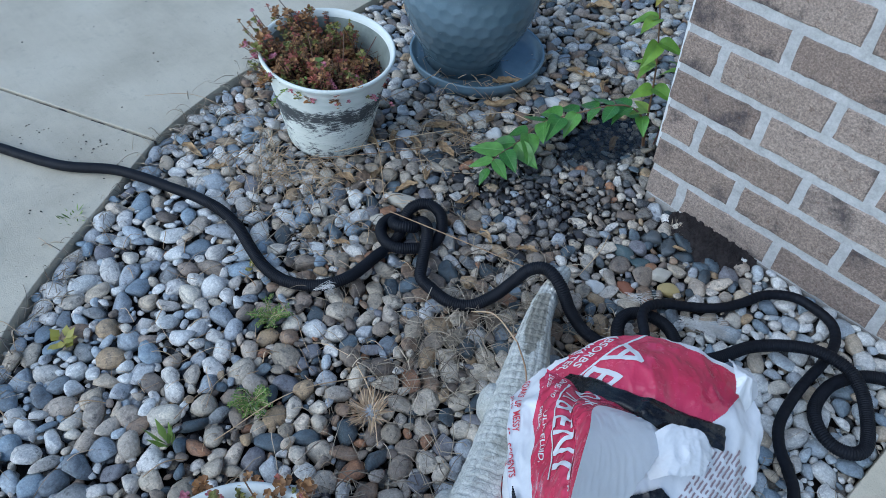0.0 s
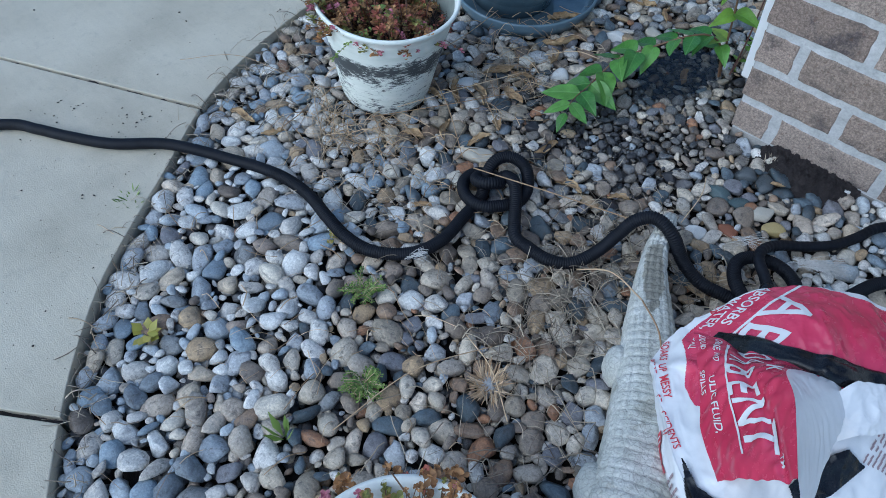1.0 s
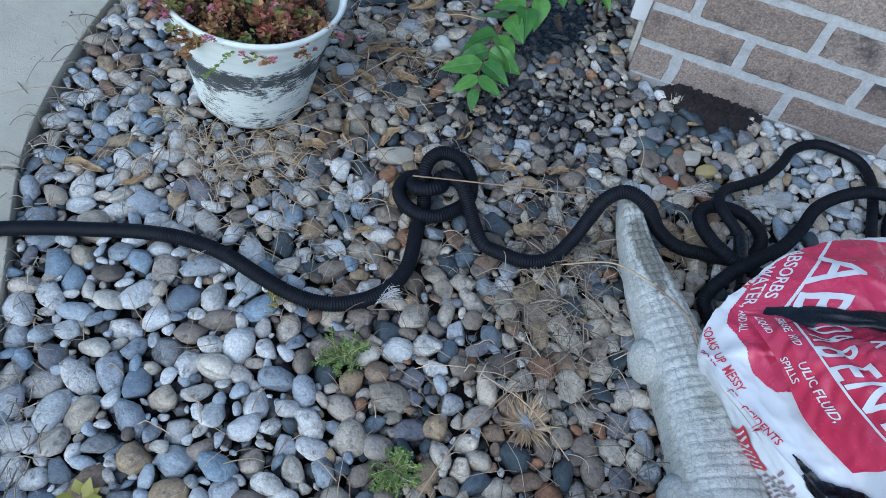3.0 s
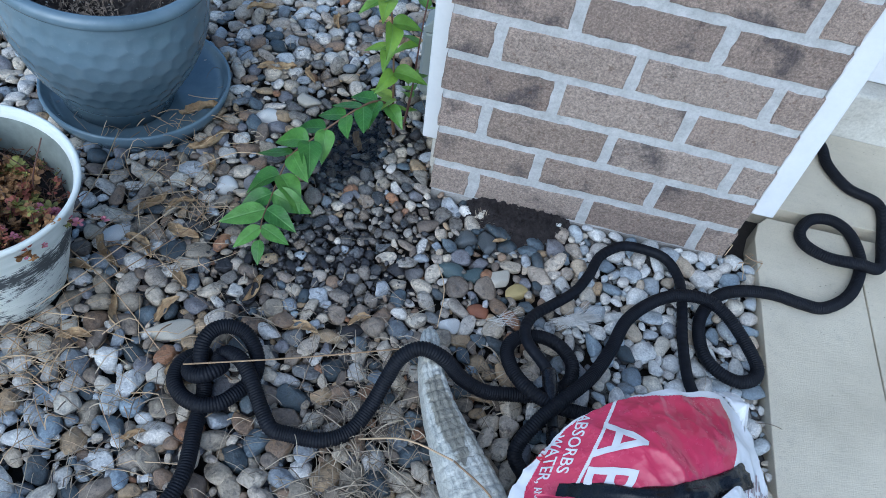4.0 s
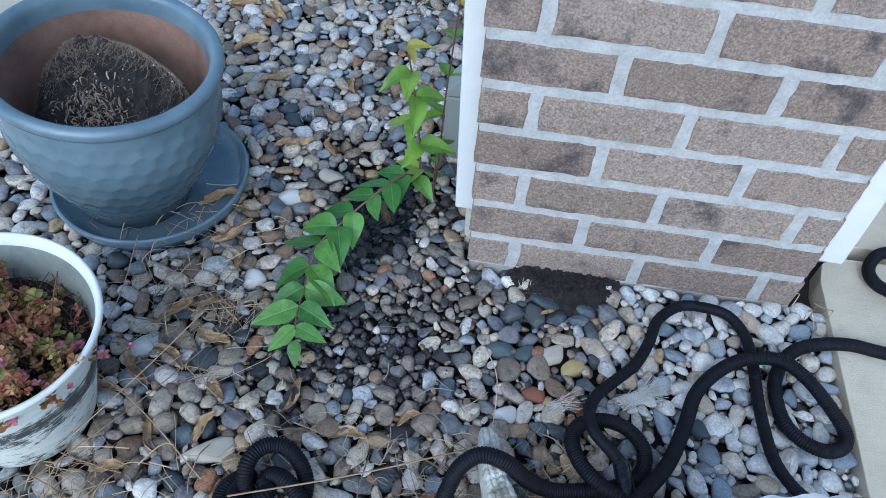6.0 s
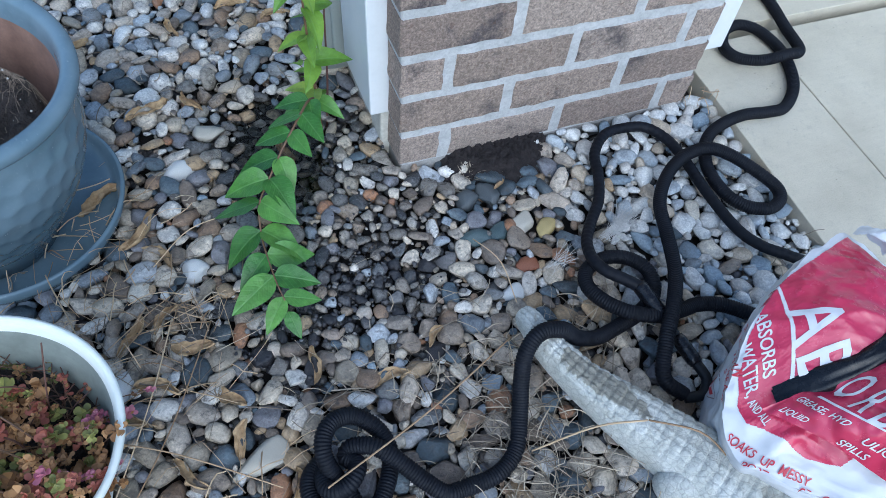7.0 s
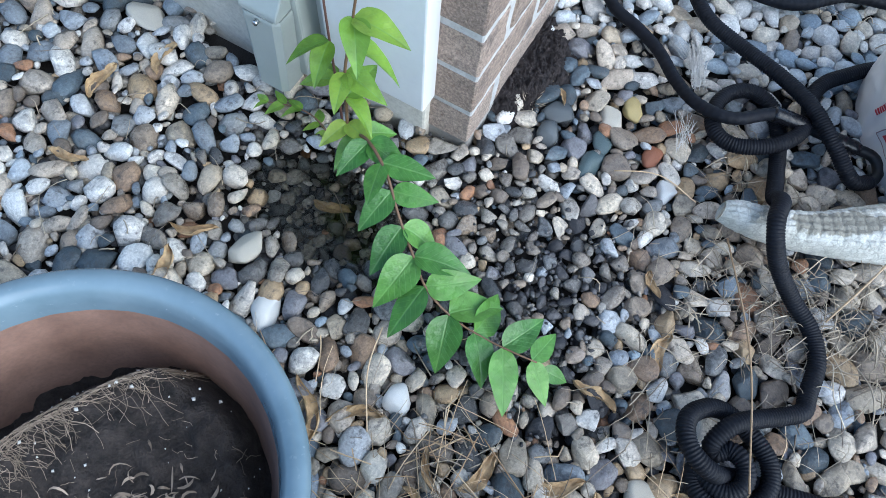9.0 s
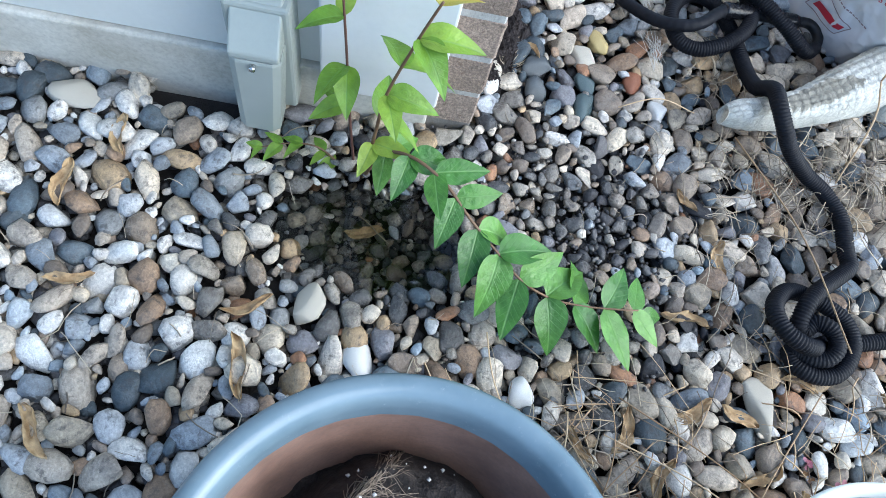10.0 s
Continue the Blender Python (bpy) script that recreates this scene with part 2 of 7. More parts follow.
def concrete_mat():
    m, nt, b = base("brushed_concrete", 0.85)
    v = coords(nt)
    stretch = nt.nodes.new("ShaderNodeMapping")
    stretch.inputs["Rotation"].default_value = (0, 0, radians(24))
    stretch.inputs["Scale"].default_value = (9, 120, 20)
    nt.links.new(v, stretch.inputs[0])
    broom = tex_noise(nt, stretch.outputs[0], 1.0, 3.0, 0.6)
    big = tex_noise(nt, v, 4.5, 6.0, 0.62)
    pits = tex_noise(nt, v, 480.0, 3.0, 0.7)
    col = ramp(nt, big, [(0.28, (0.425, 0.378, 0.285)), (0.5, (0.530, 0.474, 0.362)), (0.75, (0.605, 0.545, 0.425))])
    spots = ramp(nt, tex_noise(nt, v, 38.0, 6.0, 0.75), [(0.56, (0,) * 3), (0.72, (0.55,) * 3)])
    col = blend(nt, spots, col, (0.37, 0.335, 0.265))
    holes = ramp(nt, tex_cells(nt, v, 85.0), [(0.07, (1,) * 3), (0.13, (0,) * 3)])
    holes = arith(nt, "MULTIPLY", holes, ramp(nt, tex_noise(nt, v, 16.0, 3.0), [(0.50, (0,) * 3), (0.60, (1,) * 3)]))
    col = blend(nt, arith(nt, "MULTIPLY", holes, 0.7), col, (0.14, 0.125, 0.10))
    col = blend(nt, 0.16, col, ramp(nt, broom, [(0.3, (0.82,) * 3), (0.7, (1.12,) * 3)]), "MULTIPLY")
    col = blend(nt, 0.45, col, ramp(nt, pits, [(0.28, (0.55,) * 3), (0.45, (1.0,) * 3), (0.8, (1.2,) * 3)]), "MULTIPLY")
    nt.links.new(col, b.inputs["Base Color"])
    relief(nt, b, arith(nt, "SUBTRACT", arith(nt, "ADD", arith(nt, "MULTIPLY", broom, 0.5), pits), holes), 0.5, 0.002)
    return m


CONCRETE = concrete_mat()


def brick_mat():
    m, nt, b = base("brick", 0.88)
    src = nt.nodes.new("ShaderNodeObjectInfo").outputs["Random"]
    g = nt.nodes.new("ShaderNodeNewGeometry").outputs["Position"]
    v = shifted(nt, g, src)
    tone = ramp(nt, src, [(0.0, (0.255, 0.194, 0.155)), (0.25, (0.350, 0.272, 0.220)), (0.5, (0.285, 0.220, 0.174)), (0.75, (0.375, 0.298, 0.243)), (1.0, (0.325, 0.258, 0.212))])
    cloud = tex_noise(nt, v, 10.0, 6.0, 0.68)
    col = blend(nt, ramp(nt, cloud, [(0.54, (0, 0, 0)), (0.66, (0.9,) * 3)]), tone, (0.085, 0.070, 0.068))
    sand = tex_noise(nt, v, 260.0, 4.0, 0.85)
    col = blend(nt, 0.9, col, ramp(nt, sand, [(0.28, (0.30,) * 3), (0.5, (0.94,) * 3), (0.72, (1.85, 1.8, 1.75))]), "MULTIPLY")
    drag = nt.nodes.new("ShaderNodeMapping")
    drag.inputs["Scale"].default_value = (150, 150, 26)
    nt.links.new(v, drag.inputs[0])
    col = blend(nt, 0.16, col, ramp(nt, tex_noise(nt, drag.outputs[0], 1.0, 4.0, 0.7), [(0.3, (0.6, 0.58, 0.57)), (0.5, (1, 1, 1)), (0.7, (1.3, 1.3, 1.3))]), "MULTIPLY")
    lump = tex_noise(nt, v, 70.0, 5.0, 0.7)
    col = blend(nt, 0.45, col, ramp(nt, lump, [(0.3, (0.62,) * 3), (0.6, (1.08,) * 3)]), "MULTIPLY")
    pores = ramp(nt, tex_noise(nt, v, 120.0, 3.0, 0.6), [(0.61, (0, 0, 0)), (0.68, (1, 1, 1))])
    col = blend(nt, arith(nt, "MULTIPLY", pores, 0.5), col, (0.12, 0.07, 0.05))
    nt.links.new(col, b.inputs["Base Color"])
    relief(nt, b, arith(nt, "ADD", lump, arith(nt, "MULTIPLY", sand, 0.6)), 1.0, 0.004)
    return m


BRICK = brick_mat()
MORTAR = noisy("mortar", (0.35, 0.345, 0.33), (0.51, 0.50, 0.485), 30.0, 0.9, 260.0, 0.8, 0.004)


def glaze_mat():
    m, nt, b = base("blue_glaze", 0.24)
    v = coords(nt)
    big = tex_noise(nt, v, 9.0, 5.0, 0.6)
    col = ramp(nt, big, [(0.3, (0.100, 0.147, 0.178)), (0.55, (0.148, 0.203, 0.240)), (0.8, (0.195, 0.255, 0.292))])
    wear = tex_noise(nt, v, 130.0, 5.0, 0.7)
    col = blend(nt, ramp(nt, wear, [(0.6, (0, 0, 0)), (0.72, (0.45,) * 3)]), col, (0.22, 0.27, 0.30))
    nt.links.new(col, b.inputs["Base Color"])
    nt.links.new(ramp(nt, wear, [(0.3, (0.09,) * 3), (0.75, (0.30,) * 3)]), b.inputs["Roughness"])
    relief(nt, b, big, 0.15, 0.004)
    return m


GLAZE = glaze_mat()


def worn_pot_mat():
    """Pale green-white plastic with a scuffed black stripe."""
    m, nt, b = base("worn_white_pot", 0.7)
    v = coords(nt)
    sep = nt.nodes.new("ShaderNodeSeparateXYZ")
    nt.links.new(v, sep.inputs[0])
    squash = nt.nodes.new("ShaderNodeMapping")
    squash.inputs["Scale"].default_value = (1, 1, 5)
    nt.links.new(v, squash.inputs[0])
    n1 = tex_noise(nt, squash.outputs[0], 11.0, 8.0, 0.78)
    n2 = tex_noise(nt, squash.outputs[0], 60.0, 7.0, 0.8)
    scuff = tex_noise(nt, v, 24.0, 5.0, 0.7)
    band = ramp(nt, arith(nt, "ADD", sep.outputs[2], arith(nt, "MULTIPLY", arith(nt, "SUBTRACT", n1, 0.5), 0.050)),
                [(0.028, (0.60,) * 3), (0.045, (0.53,) * 3), (0.080, (0.47,) * 3), (0.110, (0.51,) * 3), (0.122, (0.60,) * 3), (0.150, (0.70,) * 3), (0.166, (0.64,) * 3), (0.178, (0.50,) * 3), (0.190, (0.0,) * 3)])
    band = arith(nt, "ADD", band, arith(nt, "MULTIPLY", arith(nt, "SUBTRACT", scuff, 0.5), 0.75))
    dark = ramp(nt, arith(nt, "SUBTRACT", arith(nt, "ADD", band, n2), 1.0), [(0.03, (0,) * 3), (0.13, (0.95,) * 3)])
    pale = ramp(nt, n1, [(0.3, (0.66, 0.69, 0.61)), (0.6, (0.80, 0.81, 0.74))])
    col = blend(nt, dark, pale, (0.030, 0.034, 0.040))
    nt.links.new(col, b.inputs["Base Color"])
    relief(nt, b, n2, 0.3, 0.0015)
    return m


WORN_POT = worn_pot_mat()
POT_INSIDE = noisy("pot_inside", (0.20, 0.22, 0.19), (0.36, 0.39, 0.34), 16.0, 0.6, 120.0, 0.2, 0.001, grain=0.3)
BOWL_PLASTIC = noisy("bowl_plastic", (0.66, 0.67, 0.62), (0.76, 0.77, 0.71), 14.0, 0.55, 160.0, 0.2, 0.001, grain=0.15)


def leaf_mat(name, a, c, rough=0.42, scale=40.0, glow=0.25):
    m, nt, b = base(name, rough)
    src = nt.nodes.new("ShaderNodeObjectInfo").outputs["Random"]
    isl = nt.nodes.new("ShaderNodeNewGeometry").outputs["Random Per Island"]
    pick = arith(nt, "FRACT", arith(nt, "ADD", src, isl))
    v = coords(nt)
    n = tex_noise(nt, v, scale, 4.0, 0.6)
    t = arith(nt, "ADD", arith(nt, "MULTIPLY", pick, 0.75), arith(nt, "MULTIPLY", n, 0.35))
    nt.links.new(ramp(nt, t, [(0.15, a), (0.95, c)]), b.inputs["Base Color"])
    relief(nt, b, tex_noise(nt, v, scale * 4, 3.0, 0.6), 0.3, 0.001)
    soft = nt.nodes.new("ShaderNodeBsdfTranslucent")
    nt.links.new(ramp(nt, t, [(0.15, a), (0.95, c)]), soft.inputs[0])
    mixer = nt.nodes.new("ShaderNodeMixShader")
    mixer.inputs[0].default_value = glow
    nt.links.new(b.outputs[0], mixer.inputs[1])
    nt.links.new(soft.outputs[0], mixer.inputs[2])
    nt.links.new(mixer.outputs[0], nt.nodes["Material Output"].inputs[0])
    return m




def veined_leaf(name, stops, glow):
    """Green leaf with a paler midrib and side veins."""
    m, nt, b = base(name, 0.36)
    src = nt.nodes.new("ShaderNodeObjectInfo").outputs["Random"]
    v = coords(nt)
    sep = nt.nodes.new("ShaderNodeSeparateXYZ")
    nt.links.new(v, sep.inputs[0])
    across = arith(nt, "ABSOLUTE", sep.outputs[1])
    n = tex_noise(nt, v, 5.0, 4.0, 0.6)
    t = arith(nt, "ADD", arith(nt, "MULTIPLY", src, 0.7), arith(nt, "MULTIPLY", n, 0.4))
    col = ramp(nt, t, stops)
    side = arith(nt, "FRACT", arith(nt, "SUBTRACT", arith(nt, "MULTIPLY", sep.outputs[0], 8.0), arith(nt, "MULTIPLY", across, 9.0)))
    line = ramp(nt, side, [(0.0, (1,) * 3), (0.10, (0,) * 3), (0.93, (0,) * 3), (1.0, (1,) * 3)])
    rib = ramp(nt, across, [(0.0, (1,) * 3), (0.022, (0,) * 3)])
    lines = arith(nt, "MAXIMUM", arith(nt, "MULTIPLY", line, 0.5), rib)
    col = blend(nt, arith(nt, "MULTIPLY", lines, 0.45), col, (0.22, 0.40, 0.12))
    blotch = ramp(nt, tex_noise(nt, shifted(nt, v, src), 2.2, 4.0, 0.6), [(0.35, (0.72,) * 3), (0.65, (1.18,) * 3)])
    col = blend(nt, 0.8, col, blotch, "MULTIPLY")
    nt.links.new(col, b.inputs["Base Color"])
    relief(nt, b, arith(nt, "SUBTRACT", arith(nt, "MULTIPLY", tex_noise(nt, v, 7.0, 2.0), 0.5), lines), 0.22, 0.02)
    soft = nt.nodes.new("ShaderNodeBsdfTranslucent")
    nt.links.new(col, soft.inputs[0])
    mixer = nt.nodes.new("ShaderNodeMixShader")
    mixer.inputs[0].default_value = glow
    nt.links.new(b.outputs[0], mixer.inputs[1])
    nt.links.new(soft.outputs[0], mixer.inputs[2])
    nt.links.new(mixer.outputs[0], nt.nodes["Material Output"].inputs[0])
    return m


LEAF = veined_leaf("green_leaf", [(0.15, (0.15, 0.29, 0.035)), (0.6, (0.25, 0.41, 0.05)), (0.95, (0.38, 0.50, 0.08))], 0.40)
LEAF_DEEP = veined_leaf("deep_green_leaf", [(0.15, (0.048, 0.145, 0.024)), (0.6, (0.088, 0.225, 0.038)), (0.95, (0.155, 0.325, 0.055))], 0.26)
LEAF_YELLOW = leaf_mat("yellow_leaf", (0.38, 0.36, 0.06), (0.55, 0.46, 0.10), glow=0.35)
STEM = leaf_mat("vine_stem", (0.10, 0.045, 0.035), (0.17, 0.10, 0.05), 0.6, glow=0.02)
GRASS_DRY = leaf_mat("dry_grass", (0.30, 0.19, 0.10), (0.74, 0.56, 0.35), 0.75, glow=0.1)
GRASS_GREY = leaf_mat("grey_grass", (0.13, 0.10, 0.075), (0.56, 0.47, 0.34), 0.8, glow=0.05)
WEED = leaf_mat("weed_green", (0.07, 0.13, 0.025), (0.30, 0.40, 0.09), 0.5, glow=0.25)
HUSK = leaf_mat("withered_husk", (0.12, 0.09, 0.062), (0.42, 0.33, 0.245), 0.8, glow=0.1)
SEDUM_BROWN = leaf_mat("sedum_brown", (0.17, 0.080, 0.030), (0.50, 0.275, 0.105), 0.6, glow=0.15)
SEDUM_RED = leaf_mat("sedum_red", (0.22, 0.060, 0.04), (0.56, 0.20, 0.13), 0.55, glow=0.2)
SEDUM_GREEN = leaf_mat("sedum_green", (0.12, 0.12, 0.03), (0.40, 0.38, 0.10), 0.55, glow=0.2)
SEDUM_PINK = leaf_mat("sedum_flower", (0.42, 0.12, 0.18), (0.6, 0.26, 0.30), 0.6, glow=0.2)
HOSE = noisy("hose_fabric", (0.003, 0.0035, 0.0058), (0.008, 0.0092, 0.0140), 60.0, 0.6, 700.0, 0.6, 0.0012, spec=0.2)


def water_mat():
    m, nt, b = base("puddle_water", 0.03)
    b.inputs["Base Color"].default_value = (0.52, 0.50, 0.44, 1)
    b.inputs["Transmission Weight"].default_value = 1.0
    b.inputs["IOR"].default_value = 1.33
    relief(nt, b, tex_noise(nt, coords(nt), 30.0, 2.0), 0.05, 0.002)
    return m


WATER = water_mat()


# ---- building tools ----
def thing(name, at=(0, 0, 0), label="", category="", group="", kind=""):
    ob = new(name)
    ob.location = at
    ob.empty_display_size = 0.05
    return tagged(ob, label, category, group, kind)


def mesh_of(name, verts, faces, material, smooth=True):
    me = bpy.data.meshes.new(name)
    me.from_pydata([tuple(v) for v in verts], [], faces)
    me.materials.append(material)
    if smooth:
        me.polygons.foreach_set("use_smooth", [True] * len(me.polygons))
    me.update()
    return me


def attach(ob, parent):
    """Makes ob a part of parent; its coordinates stay those of the world."""
    ob.parent = parent
    ob.matrix_parent_inverse = Matrix.Translation(-parent.location) if parent.parent is None else Matrix.Translation(-parent.location)
    return ob


def piece(name, verts, faces, material, parent=None, label="", smooth=True):
    ob = new(name, mesh_of(name, verts, faces, material, smooth))
    if parent is not None:
        attach(ob, parent)
    if label:
        tagged(ob, label)
    return ob


def part(name, bm, material, parent=None, label="", smooth=False):
    me = bpy.data.meshes.new(name)
    bm.normal_update()
    bm.to_mesh(me)
    bm.free()
    me.materials.append(material)
    if smooth:
        me.polygons.foreach_set("use_smooth", [True] * len(me.polygons))
    ob = new(name, me)
    if parent is not None:
        attach(ob, parent)
    if label:
        tagged(ob, label)
    return ob


def box(lo, hi, bevel=0.004, segments=2, cuts=0, rough_edges=0.0, seed=0):
    """A bevelled block as a bmesh."""
    bm = bmesh.new()
    bmesh.ops.create_cube(bm, size=1.0)
    for v in bm.verts:
        for k in range(3):
            v.co[k] = lo[k] if v.co[k] < 0 else hi[k]
    if bevel:
        bmesh.ops.bevel(bm, geom=bm.edges[:], offset=bevel, segments=segments, profile=0.5, affect="EDGES")
    if rough_edges:
        r = random.Random(seed)
        for v in bm.verts:
            for k in range(3):
                v.co[k] += r.uniform(-rough_edges, rough_edges)
    return bm


def lathe(profile, steps=64, close=False):
    """Verts and faces of a turned body from (radius, height) pairs."""
    verts, faces = [], []
    for r, z in profile:
        for i in range(steps):
            a = 2 * math.pi * i / steps
            verts.append((r * math.cos(a), r * math.sin(a), z))
    n = len(profile)
    for j in range(n - 1):
        for i in range(steps):
            k = (i + 1) % steps
            faces.append((j * steps + i, j * steps + k, (j + 1) * steps + k, (j + 1) * steps + i))
    if close:
        faces.append(tuple(reversed(range(steps))))
        faces.append(tuple((n - 1) * steps + i for i in range(steps)))
    return verts, faces


def curve_points(pts, step):
    """Even points along a smooth line through pts."""
    p = [Vector(q) for q in pts]
    p = [2 * p[0] - p[1]] + p + [2 * p[-1] - p[-2]]
    fine = []
    for i in range(1, len(p) - 2):
        a, b, c, d = p[i - 1:i + 3]
        n = max(4, int((c - b).length / (step * 0.5)))
        for k in range(n):
            t = k / n
            fine.append(0.5 * ((2 * b) + (c - a) * t + (2 * a - 5 * b + 4 * c - d) * t * t + (3 * b - a - 3 * c + d) * t ** 3))
    fine.append(p[-2])
    out, left = [fine[0]], step
    for a, b in zip(fine, fine[1:]):
        seg = (b - a).length
        pos = 0.0
        while seg - pos >= left:
            pos += left
            out.append(a.lerp(b, pos / seg))
            left = step
        left -= seg - pos
    return out


def tube(line, radius, sides=8, caps=True):
    """Verts and faces of a round tube along points; radius is a number or a function of the way along, in metres."""
    verts, faces = [], []
    up = Vector((0, 0, 1))
    s = 0.0
    n = len(line)
    for i, q in enumerate(line):
        t = (line[min(i + 1, n - 1)] - line[max(i - 1, 0)]).normalized()
        side = t.cross(up)
        if side.length < 1e-4:
            side = Vector((1, 0, 0))
        side.normalize()
        nrm = side.cross(t).normalized()
        up = nrm
        if i:
            s += (q - line[i - 1]).length
        r = radius(s) if callable(radius) else radius
        for k in range(sides):
            a = 2 * math.pi * k / sides
            verts.append(q + (side * math.cos(a) + nrm * math.sin(a)) * r)
    for i in range(n - 1):
        for k in range(sides):
            j = (k + 1) % sides
            faces.append((i * sides + k, i * sides + j, (i + 1) * sides + j, (i + 1) * sides + k))
    if caps:
        faces.append(tuple(reversed(range(sides))))
        faces.append(tuple((n - 1) * sides + k for k in range(sides)))
    return verts, faces


class Heap:
    """Collects many small shapes into one mesh."""

    def __init__(self):
        self.v, self.f, self.n = [], [], 0

    def add(self, verts, faces):
        self.v.extend(tuple(q) for q in verts)
        self.f.extend(tuple(i + self.n for i in f) for f in faces)
        self.n += len(verts)

    def done(self, name, material, parent=None, label="", smooth=True):
        return piece(name, self.v, self.f, material, parent, label, smooth)


# ---- setting: ground, slabs, house ----
SLAB_Z = 0.036


def ground_z(x, y):
    """Mean height of the tops of the stones."""
    z = 0.024
    z -= 0.044 / (1 + math.exp((math.hypot((x + 0.138) / 0.062, (y - 0.105) / 0.112) - 1) / 0.13))
    z -= 0.010 * math.exp(-((x - 0.08) ** 2 + (y + 0.22) ** 2) / (2 * 0.13 ** 2))
    z += 0.006 * noise.noise(Vector((x * 3.1, y * 3.1, 4.2)))
    return z


EDGE = [(-1.03, 1.4), (-1.012, 0.85), (-0.998, 0.60), (-0.945, 0.2), (-0.89, -0.14), (-0.859, -0.353), (-0.816, -0.529), (-0.755, -0.674), (-0.660, -0.820), (-0.575, -0.955),
        (-0.508, -1.048), (-0.420, -1.138), (-0.346, -1.200), (-0.235, -1.28), (-0.08, -1.365), (0.15, -1.45), (0.5, -1.53)]


def edge_y_side(x, y):
    """Whether a point lies on the bed's side of the walkway's edge, and how far (plus: inside the bed)."""
    best, side = 9.0, 1.0
    for (ax, ay), (bx, by) in zip(EDGE, EDGE[1:]):
        dx, dy = bx - ax, by - ay
        t = max(0.0, min(1.0, ((x - ax) * dx + (y - ay) * dy) / (dx * dx + dy * dy)))
        px, py = ax + t * dx - x, ay + t * dy - y
        d = math.hypot(px, py)
        if d < best:
            best = d
            side = 1.0 if dx * (y - ay) - dy * (x - ax) > 0 else -1.0
    return best * side


def in_bed(x, y, margin=0.0):
    right = 0.638 + 0.03 * y if y > -0.9 else 0.60
    if x > right - margin or y > 1.5 or y < -1.6:
        return False
    if y > -0.003 and x > 0.026 - margin * 0.6:
        return False
    if 0.29 < y < 0.40 and x > -0.016:
        return False
    return edge_y_side(x, y) > margin


def build_ground():
    xs = [-300, -40, -6, -1.6] + [-1.2 + 0.03 * i for i in range(68)] + [1.2, 4, 40, 300]
    ys = [-300, -40, -6, -2.2] + [-1.7 + 0.03 * i for i in range(108)] + [2.2, 6, 40, 300]
    verts = []
    for y in ys:
        for x in xs:
            far = max(abs(x), abs(y)) > 2.0
            verts.append((x, y, -0.01 if far else ground_z(x, y) - 0.034))
    w = len(xs)
    faces = [(j * w + i, j * w + i + 1, (j + 1) * w + i + 1, (j + 1) * w + i) for j in range(len(ys) - 1) for i in range(w - 1)]
    g = piece("ground", verts, faces, SOIL)
    return tagged(g, "dark soil under a bed of rounded stones", "ground", kind="structure")


ground = build_ground()


def slab(name, outline, top, thick, parent):
    """A poured slab with a tooled, rounded edge."""
    bm = bmesh.new()
    f = bm.faces.new([bm.verts.new((x, y, top)) for x, y in outline])
    if f.normal.z < 0:
        f.normal_flip()
    r = bmesh.ops.extrude_face_region(bm, geom=[f])
    bmesh.ops.translate(bm, verts=[v for v in r["geom"] if isinstance(v, bmesh.types.BMVert)], vec=(0, 0, 0))
    for v in f.verts:
        v.co.z = top - thick
    bm.normal_update()
    rim = [e for e in bm.edges if all(abs(v.co.z - top) < 1e-6 for v in e.verts)]
    bmesh.ops.bevel(bm, geom=rim, offset=0.0018, segments=2, profile=0.5, affect="EDGES")
    bmesh.ops.recalc_face_normals(bm, faces=bm.faces[:])
    ob = part(name, bm, CONCRETE, parent)
    return ob


def along_edge(a, b):
    """The edge's points between two heights of y, smoothed."""
    pts = curve_points([(x, y, 0) for x, y in EDGE], 0.03)
    ends = []
    for y in (a, b):
        for p, q in zip(pts, pts[1:]):
            if q.y <= y <= p.y and p.y > q.y:
                t = (p.y - y) / (p.y - q.y)
                ends.append((p.x + (q.x - p.x) * t, y))
                break
    inner = [(p.x, p.y) for p in pts if b < p.y < a]
    return (ends[:1] if pts[0].y >= a else []) + inner + (ends[-1:] if pts[-1].y <= b else [])


walkway = thing("walkway", (-1.2, -0.8, 0), "pale grey brushed concrete walkway with a curved edge beside the stones", "walkway", kind="structure")
e1 = along_edge(1.4, -0.6725)
e2 = along_edge(-0.6785, -1.1965)
e3 = along_edge(-1.2020, -1.6)
slab("slab", e1 + [(-3.2, -1.7535), (-3.2, 1.4)], SLAB_Z, 0.1, walkway)
slab("slab", e2 + [(-2.8, -2.8765), (-3.2, -2.8725), (-3.2, -1.7595)], SLAB_Z - 0.001, 0.1, walkway)
slab("slab", e3 + [(0.5, -3.4), (-2.8, -3.4), (-2.8, -2.8820)], SLAB_Z, 0.1, walkway)


